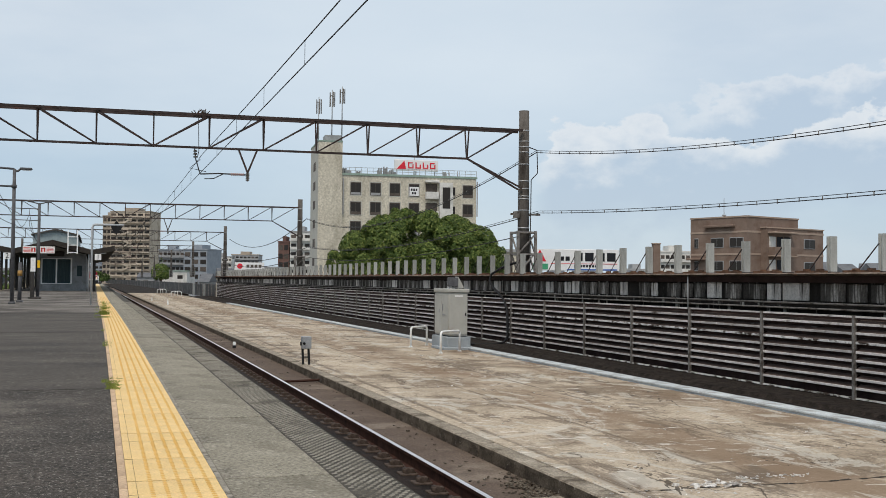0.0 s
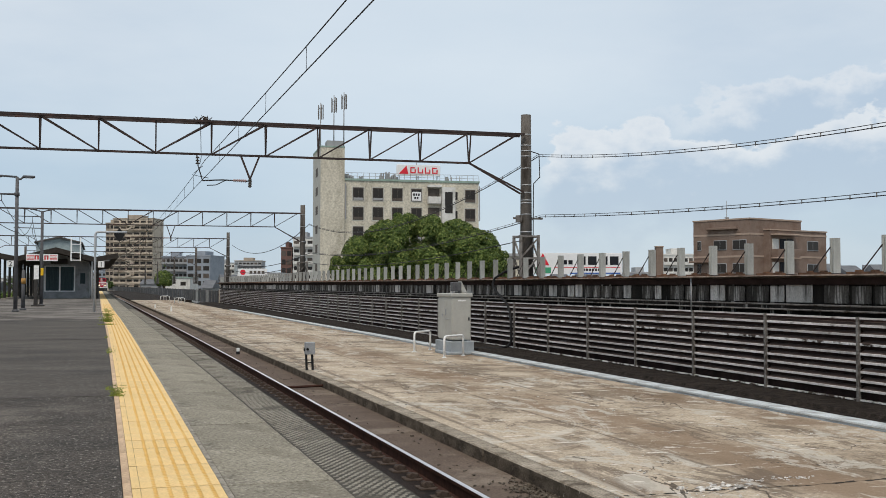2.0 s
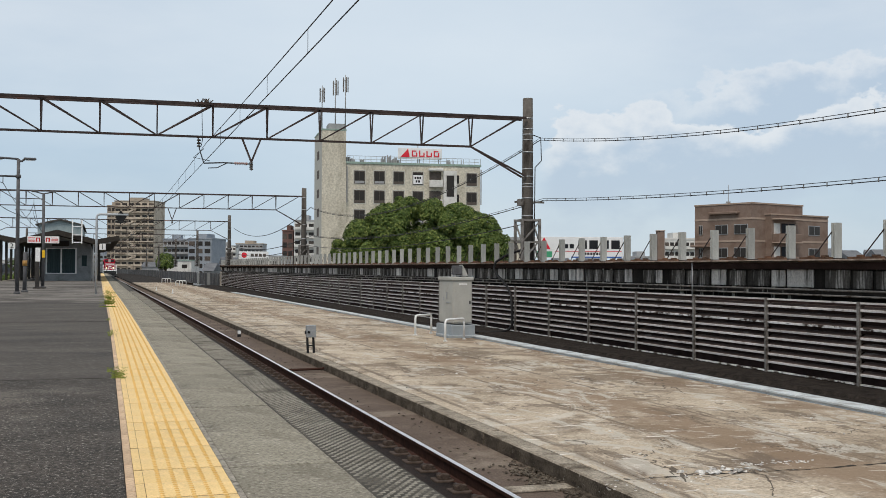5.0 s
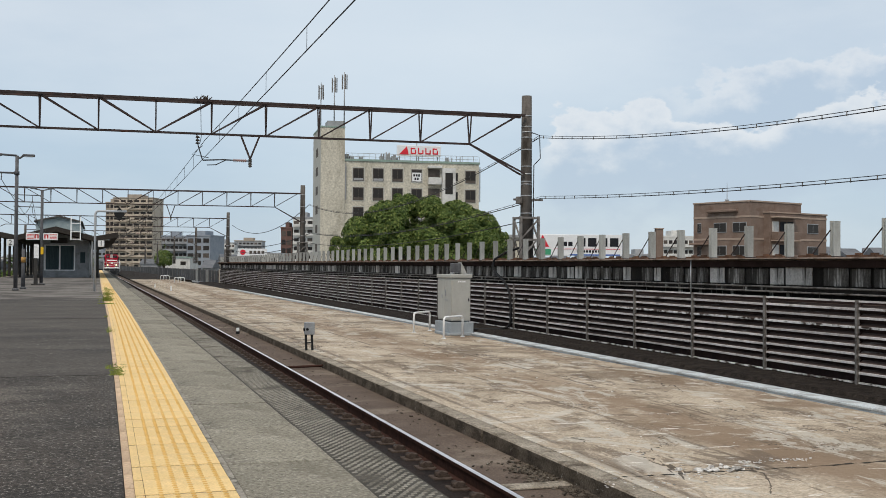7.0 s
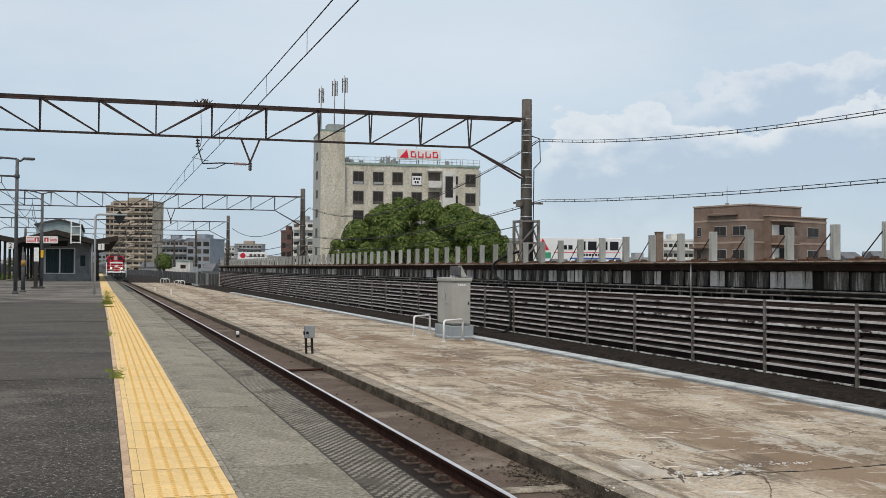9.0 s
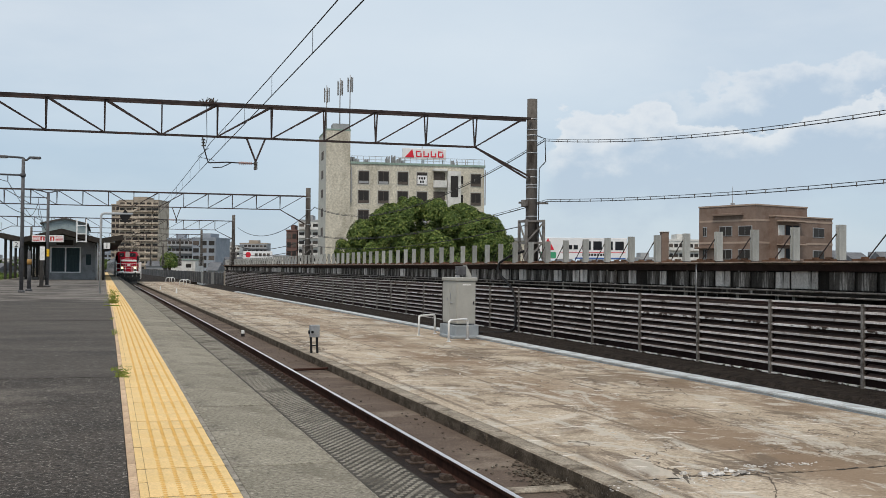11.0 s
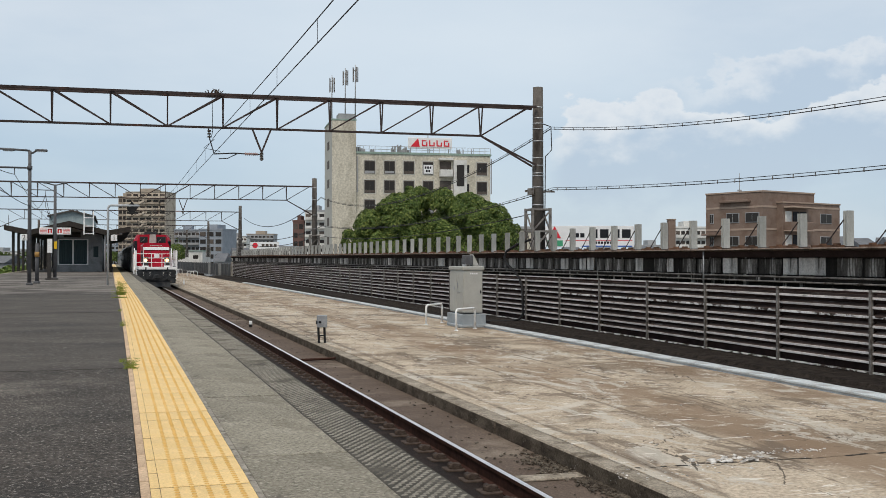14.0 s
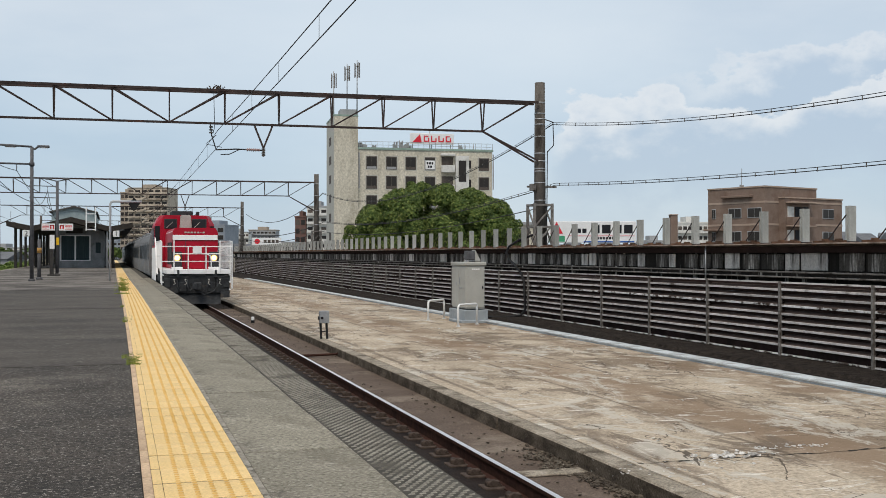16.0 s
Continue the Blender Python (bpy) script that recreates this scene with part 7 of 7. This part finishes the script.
    bm = bmesh.new()
    rbox(bm, -0.98, 0.98, 1.125, 1.15, 2.90, 3.12, 0.004)
    part("stripe", bm, LOCO_WHITE, hood, "white band")
    bm = bmesh.new()                                             # recessed door seams
    for x in (-0.42, 0.42):
        box(bm, x - 0.008, x + 0.008, 1.132, 1.15, 1.66, 2.86)
    box(bm, -0.98, 0.98, 1.132, 1.15, 2.86, 2.875)
    part("door_seam", bm, LOCO_DARK, hood)
    bm = bmesh.new()
    for s in (-1, 1):
        for i in range(3):
            box(bm, s * 1.005 - 0.01, s * 1.005 + 0.01, 1.6 + i * 1.15, 2.5 + i * 1.15, 1.8, 2.8)
    part("grille", bm, LOCO_DARK, hood)
    bm = bmesh.new()
    rbox(bm, -0.19, 0.19, -0.03, 0.0, 2.30, 2.62, 0.004)
    part("square_plate", bm, LOCO_WHITE, L, "plain white square plate on the handrail")
    for s in (-1, 1):                                            # headlamp boxes
        bm = bmesh.new()
        rbox(bm, s * 0.80 - 0.21, s * 0.80 + 0.21, 0.85, 1.15, 1.62, 2.38, 0.03)
        hb = part("headlamp_box", bm, LOCO_DARK, L, "dark headlamp box")
        bm = bmesh.new()
        cyl(bm, (s * 0.80, 0.86, 2.10), (s * 0.80, 0.82, 2.10), 0.145, 0.135, 20)
        part("halo_ring", bm, LAMP_HALO, hb, "warm glowing ring for the headlamp's halo")
        bm = bmesh.new()
        cyl(bm, (s * 0.80, 0.83, 2.10), (s * 0.80, 0.80, 2.10), 0.10, 0.08, 20)
        part("lens", bm, LAMP, hb, "lit warm headlamp lens")
        bm = bmesh.new()
        rbox(bm, s * 0.80 - 0.23, s * 0.80 + 0.23, 0.70, 1.15, 1.60, 1.70, 0.01)
        part("lamp_shelf", bm, LOCO_WHITE, L)
        bm = bmesh.new()
        cyl(bm, (s * 0.80, 0.05, 1.2), (s * 0.80, 0.05, 1.58), 0.07, 0.07, 8)
        part("stanchion", bm, LOCO_DARK, L)
    # handrails
    r = 0.026
    rails = [[(-1.50, 0.0, z), (1.50, 0.0, z)] for z in (2.60, 1.95)] + [[(-1.0, 0.0, 2.28), (1.0, 0.0, 2.28)]]
    rails += [[(x, 0.0, 1.5), (x, 0.0, 2.60 if abs(x) != 0.98 else 2.86)] for x in (-1.50, -0.98, -0.38, 0.38, 0.98, 1.50)]
    rails.append([(0.38, -0.02, 2.28), (0.55, -0.02, 2.20), (0.60, -0.02, 2.0), (0.60, -0.02, 1.62)])
    for pts in rails:
        bm = bmesh.new()
        tube(bm, pts, r)
        part("handrail", bm, LOCO_WHITE, L, "white tubular handrail")
    for s in (-1, 1):
        bm = bmesh.new()
        tube(bm, [(s * 1.50, 0.0, 0.75), (s * 1.50, 0.0, 2.82), (s * 1.50, 0.9, 2.85), (s * 1.50, 4.9, 2.85)], r)
        tube(bm, [(s * 1.50, 0.75, 1.0), (s * 1.50, 0.75, 2.84)], r)
        for i in range(12):
            tube(bm, [(s * 1.50, 0.9 + i * 0.36, 1.62), (s * 1.50, 0.9 + i * 0.36, 2.85)], 0.014, 4)
        tube(bm, [(s * 1.50, 0.0, 2.2), (s * 1.50, 4.9, 2.2)], 0.018, 5)
        part("side_handrail", bm, LOCO_WHITE, L)
        bm = bmesh.new()
        for z in (0.72, 1.05, 1.36):
            rbox(bm, s * 1.43 - 0.06, s * 1.43 + 0.02, 0.02, 0.72, z - 0.03, z + 0.02, 0.006)
        part("step_panel", bm, LOCO_WHITE, L, "white step treads")
        bm = bmesh.new()                                         # raked stair side before the cab
        bar(bm, (s * 1.47, 5.0, 1.3), (s * 1.47, 7.3, 3.05), 0.07, 0.10)
        part("stair_rail", bm, LOCO_WHITE, L)
        bm = bmesh.new()
        rbox(bm, s * 1.47 - 0.015, s * 1.47 + 0.015, 6.6, 11.4, 0.95, 2.60, 0.01)
        part("cab_skirt", bm, LOCO_WHITE, L, "white skirt below the cab")
    # cab
    bm = bmesh.new()
    rows = []
    for y, k in ((7.6, 0.30), (8.05, 0.0), (11.2, 0.0), (11.5, 0.3)):
        rows.append([bm.verts.new(p) for p in ((-1.48 + k, y, 1.62), (1.48 - k, y, 1.62), (1.48 - k, y, 3.74), (1.22 - k * 0.6, y, 4.22), (-1.22 + k * 0.6, y, 4.22), (-1.48 + k, y, 3.74))])
    for a, b in zip(rows, rows[1:]):
        for i in range(6):
            bm.faces.new((a[i], a[(i + 1) % 6], b[(i + 1) % 6], b[i]))
    bm.faces.new(rows[0])
    bm.faces.new(rows[-1][::-1])
    bmesh.ops.recalc_face_normals(bm, faces=bm.faces[:])
    bmesh.ops.bevel(bm, geom=bm.edges[:], offset=0.04, segments=2, affect="EDGES")
    cab = part("cab", bm, RED, L, "red cab with bevelled shoulders")
    for x0, x1 in ((-0.98, -0.45), (0.36, 1.0)):
        bm = bmesh.new()
        rbox(bm, x0 - 0.05, x1 + 0.05, 7.57, 7.61, 3.54, 4.04, 0.02)
        w = part("window_frame", bm, LOCO_DARK, cab)
        bm = bmesh.new()
        rbox(bm, x0, x1, 7.555, 7.575, 3.59, 3.99, 0.008)
        part("window", bm, WINDOW, cab)
        bm = bmesh.new()
        tube(bm, [(x0 + 0.06, 7.54, 3.58), (x0 + 0.36, 7.54, 3.88)], 0.012, 5)
        part("wiper", bm, LOCO_GREY, cab)
    for s in (-1, 1):
        for y0, y1 in ((8.15, 8.9), (9.2, 10.5)):
            bm = bmesh.new()
            rbox(bm, s * 1.475 - 0.02, s * 1.475 + 0.025, y0, y1, 2.70, 3.6, 0.01)
            part("window", bm, WINDOW, cab)
        bm = bmesh.new()                                         # pane in the bevelled cab corner
        v = [bm.verts.new((s * (1.20 + 0.30 * (y - 7.6) / 0.45), y - 0.004, z)) for y, z in ((7.66, 2.75), (8.00, 2.75), (8.00, 3.68), (7.66, 3.68))]
        bm.faces.new(v)
        bmesh.ops.solidify(bm, geom=bm.faces[:], thickness=0.01)
        part("corner_window", bm, WINDOW, cab)
        bm = bmesh.new()
        rbox(bm, s * 1.475 - 0.02, s * 1.475 + 0.02, 8.1, 11.1, 1.66, 2.5, 0.01)
        part("side_panel", bm, LOCO_WHITE, cab)
    bm = bmesh.new()                                             # exhaust duct before the cab
    prism(bm, [(-0.30, 3.3), (0.30, 3.3), (0.24, 4.22), (-0.24, 4.22)], 7.05, 7.59)
    bmesh.ops.bevel(bm, geom=bm.edges[:], offset=0.04, segments=2, affect="EDGES")
    part("exhaust_duct", bm, LOCO_GREY, L, "grey tapered exhaust duct")
    bm = bmesh.new()                                             # roof units
    rbox(bm, -0.62, 0.42, 8.2, 9.8, 4.22, 4.46, 0.03)
    rbox(bm, 0.55, 0.72, 7.9, 8.1, 4.22, 4.42, 0.03)
    rbox(bm, -0.9, 0.7, 8.1, 9.9, 4.20, 4.25, 0.01)
    tube(bm, [(-0.9, 8.3, 4.2), (-0.9, 8.3, 4.45)], 0.02)
    part("roof_unit", bm, LOCO_DARK, L, "dark roof cooling unit")
    bm = bmesh.new()
    prism(bm, [(-1.30, 1.62), (1.30, 1.62), (1.30, 3.1), (1.1, 3.46), (-1.1, 3.46), (-1.30, 3.1)], 11.4, 15.3)
    bmesh.ops.bevel(bm, geom=bm.edges[:], offset=0.03, segments=2, affect="EDGES")
    part("rear_hood", bm, RED, L)
    bm = bmesh.new()
    tube(bm, [(-0.95, 1.5, 3.28), (-0.95, 6.9, 3.28)], 0.02, 5)
    tube(bm, [(0.95, 1.5, 3.28), (0.95, 6.9, 3.28)], 0.02, 5)
    part("hood_rail", bm, LOCO_WHITE, L)
    bm = bmesh.new()                                             # running number, as plain marks
    for x, w in ((-0.42, 0.10), (-0.29, 0.10), (-0.15, 0.10), (-0.01, 0.10), (0.13, 0.10), (0.25, 0.05), (0.37, 0.09)):
        z0, z1 = (3.20, 3.27) if w > 0.06 else (3.225, 3.245)
        box(bm, x - w / 2, x + w / 2, 1.134, 1.146, z0, z1)
    part("number_mark", bm, LOCO_GREY, hood)
    return L


def build_coach():
    C = thing("rail_car", pose(0, 0, 0), "unpainted stainless steel commuter rail car", "rail car", "rail cars behind the locomotive")
    bm = bmesh.new()
    prism(bm, [(-1.40, 1.0), (1.40, 1.0), (1.44, 1.6), (1.44, 3.0), (1.34, 3.42), (-1.34, 3.42), (-1.44, 3.0), (-1.44, 1.6)], 0.25, 19.75)
    bmesh.ops.bevel(bm, geom=bm.edges[:], offset=0.04, segments=1, affect="EDGES")
    body = part("body", bm, STEEL_CAR, C, "bare brushed stainless steel body")
    bm = bmesh.new()
    prism(bm, [(-1.34, 3.40), (1.34, 3.40), (0.95, 3.62), (-0.95, 3.62)], 0.3, 19.7)
    for y in (5, 14):
        rbox(bm, -0.8, 0.8, y - 1.5, y + 1.5, 3.6, 3.92, 0.05)
    part("roof", bm, ROOF_GREY, C, "pale grey roof with cooling units")
    for s in (-1, 1):
        for y in (1.6, 5.1, 8.1, 11.9, 14.9, 18.4):
            if y in (1.6, 18.4):
                w = 0.6
            else:
                w = 1.0
            bm = bmesh.new()
            box(bm, s * 1.435, s * 1.452, y - w, y + w, 1.95, 2.85)
            part("window", bm, WINDOW, C)
        for y in (3.3, 6.6, 10.0, 13.4, 16.7):
            bm = bmesh.new()
            box(bm, s * 1.435, s * 1.448, y - 0.62, y + 0.62, 1.15, 3.0)
            d = part("door", bm, ROOF_GREY, C)
            bm = bmesh.new()
            for o in (-0.32, 0.32):
                box(bm, s * 1.446, s * 1.455, y + o - 0.24, y + o + 0.24, 1.95, 2.85)
            part("pane", bm, WINDOW, d)
    for y in (3.2, 16.8):
        bm = bmesh.new()
        rbox(bm, -1.1, 1.1, y - 1.6, y + 1.6, 0.3, 0.85, 0.05)
        b = part("bogie", bm, LOCO_DARK, C)
    bm = bmesh.new()
    rbox(bm, -1.2, 1.2, 6, 14, 0.4, 1.0, 0.05)
    part("underfloor_box", bm, LOCO_DARK, C)
    for y, s in ((0.25, -1), (19.75, 1)):
        bm = bmesh.new()
        rbox(bm, -0.9, 0.9, y + (0.0 if s > 0 else -0.25), y + (0.25 if s > 0 else 0.0), 1.1, 3.3, 0.03)
        part("gangway", bm, LOCO_DARK, C)
    return C


loco = build_loco()
cars = [build_coach()]
for i in range(5):
    cars.append(copy_thing(cars[0], pose(0, 0, 0)))


# ---- platform paving, piece by piece ----
def paving():
    edge = bpy.data.objects["platform_edge"]
    rnd = random.Random(4)
    L = 0.44

    def slab_mesh(name, x0, x1, length, mat, r=0.006, top=0.0):
        bm = bmesh.new()
        rbox(bm, x0, x1, 0.009, length - 0.009, -0.05, top, r)
        return mesh(name, bm, mat)

    tile = slab_mesh("tactile_tile", 0.2325, 0.737, L, YELLOW, 0.002)
    side = slab_mesh("border_tile", 0.1785, 0.2305, L, YELLOW, 0.002)
    pink = slab_mesh("kerb_tile", 0.124, 0.1765, L, PINK, 0.003, 0.003)
    grey = slab_mesh("joint_strip", 0.7385, 0.774, 1.57, JOINT_STRIP, 0.002, 0.001)
    big = slab_mesh("edge_slab", 0.776, 1.478, 1.57, EDGE_CONCRETE, 0.003)
    nose = slab_mesh("nosing_slab", 1.4785, EDGE_X, 1.57, NOSING, 0.003)
    y0 = 2.33 - 18 * L
    bm = bmesh.new()
    platform_along(bm, [(0.121, -0.007), (0.776, -0.007), (0.776, -0.02), (0.121, -0.02)], -10, 130, 5)
    part("bedding", bm, BEDDING, edge, "sandy jointing between the tiles")
    for i in range(300):
        y = y0 + i * L
        piece("tactile_tile", tile, edge, pave_at(0, y, rnd.uniform(-0.002, 0.002), rnd.uniform(-0.08, 0.08)))
        piece("border_tile", side, edge, pave_at(0, y, rnd.uniform(-0.002, 0.002)))
        piece("kerb_tile", pink, edge, pave_at(0, y + 0.2, rnd.uniform(-0.002, 0.002)))
    for i in range(150):
        y = -5.46 + i * 1.57
        piece("edge_slab", big, edge, pave_at(0, y, rnd.uniform(-0.003, 0.003), rnd.uniform(-0.06, 0.06)))
        piece("nosing_slab", nose, edge, pave_at(0, y, rnd.uniform(-0.002, 0.002)))
        piece("joint_strip", grey, edge, pave_at(0, y, 0))
    # the paving further off
    for name, x0, x1, mat in (("far_tile", 0.178, 0.737, YELLOW), ("far_slab", 0.742, EDGE_X, EDGE_CONCRETE)):
        bm = bmesh.new()
        start = y0 + 300 * L if mat is YELLOW else -5.46 + 150 * 1.57
        y = start
        while y < 232 and start < 232:
            platform_along(bm, [(x0, 0.0), (x1, 0.0), (x1, -0.05), (x0, -0.05)], y + 0.02, min(y + 4.0, 234), 4.0)
            y += 4.0
        if len(bm.verts):
            part(name, bm, mat, edge, kind="stuff")
    # raised dots of the tiles
    verts, faces = [], []
    ring = [(math.cos(k * math.tau / 8), math.sin(k * math.tau / 8)) for k in range(8)]
    for i in range(300):
        y = y0 + i * L
        if y > 75:
            break
        for r in range(7):
            for c in range(5):
                px, py = 0.318 + c * 0.088 + bp(y), y + 0.033 + r * 0.0625
                b = len(verts)
                for rad, z in ((0.0165, 0.0), (0.010, 0.006)):
                    verts += [(px + rad * u, py + rad * v, z) for u, v in ring]
                faces += [(b + k, b + (k + 1) % 8, b + 8 + (k + 1) % 8, b + 8 + k) for k in range(8)]
                faces.append(tuple(b + 8 + k for k in range(8)))
    me = bpy.data.meshes.new("dot")
    me.from_pydata(verts, [], faces)
    me.materials.append(YELLOW_DOT)
    ob = new("dot", me)
    ob.parent = edge
    tagged(ob, "worn raised warning dots", kind="stuff")
    # raised bars of the nosing
    verts, faces = [], []
    y = -4.0
    row = 0
    while y < 60:
        for c in range(6):
            px = 1.490 + c * 0.062 + (0.03 if row % 2 else 0.0) + bp(y)
            if px + 0.04 > EDGE_X - 0.01 + bp(y):
                continue
            b = len(verts)
            for z, s in ((0.0, 0.0), (0.007, 0.006)):
                verts += [(px + s, y + s, z), (px + 0.042 - s, y + 0.012 + s, z), (px + 0.042 - s, y + 0.026 - s, z), (px + s, y + 0.016 - s, z)]
            faces += [(b + k, b + (k + 1) % 4, b + 4 + (k + 1) % 4, b + 4 + k) for k in range(4)] + [(b + 4, b + 5, b + 6, b + 7)]
        y += 0.05
        row += 1
    me = bpy.data.meshes.new("grip_bar")
    me.from_pydata(verts, [], faces)
    me.materials.append(GRIP)
    ob = new("grip_bar", me)
    ob.parent = edge
    tagged(ob, "raised anti-slip bars", kind="stuff")
    # joints cut across the asphalt
    joints = random.Random(9)
    for y in (13.2, 27.0, 41.0, 56.0, 72.0, 90.0):
        bm = bmesh.new()
        for i in range(14):
            a = -8.3 + i * 0.6
            d = joints.uniform(-0.02, 0.02)
            box(bm, a, a + 0.6, d - 0.01, d + joints.uniform(0.004, 0.012), -0.02, 0.0025)
        o = part("asphalt_joint", bm, DARK_JOINT, edge)
        o.matrix_basis = pave_at(0, y, 0)


paving()


# ---- what moves ----
def front_at(t):
    u = 16.0 - t
    return 47.9 + 18.0 * u + 0.15 * u * u


def riding(y, length):
    """The pose of a vehicle whose front stands at y and that reaches length metres further up the line."""
    a, b = y + 0.15 * length, y + 0.85 * length
    xa, xb = TRACK_X + cx(a), TRACK_X + cx(b)
    turn = math.atan2(xa - xb, b - a)
    return pose(xa + (xb - xa) * (y - a) / (b - a) + 0.05, y, RAIL_Z, 0, 0, math.degrees(turn))


def motions():
    times = [i * 0.5 for i in range(33)]
    walk(loco, [(t, riding(front_at(t), 15.9)) for t in times])
    for i, c in enumerate(cars):
        walk(c, [(t, riding(front_at(t) + 16.3 + 20.0 * i, 20.0)) for t in times])


motions()
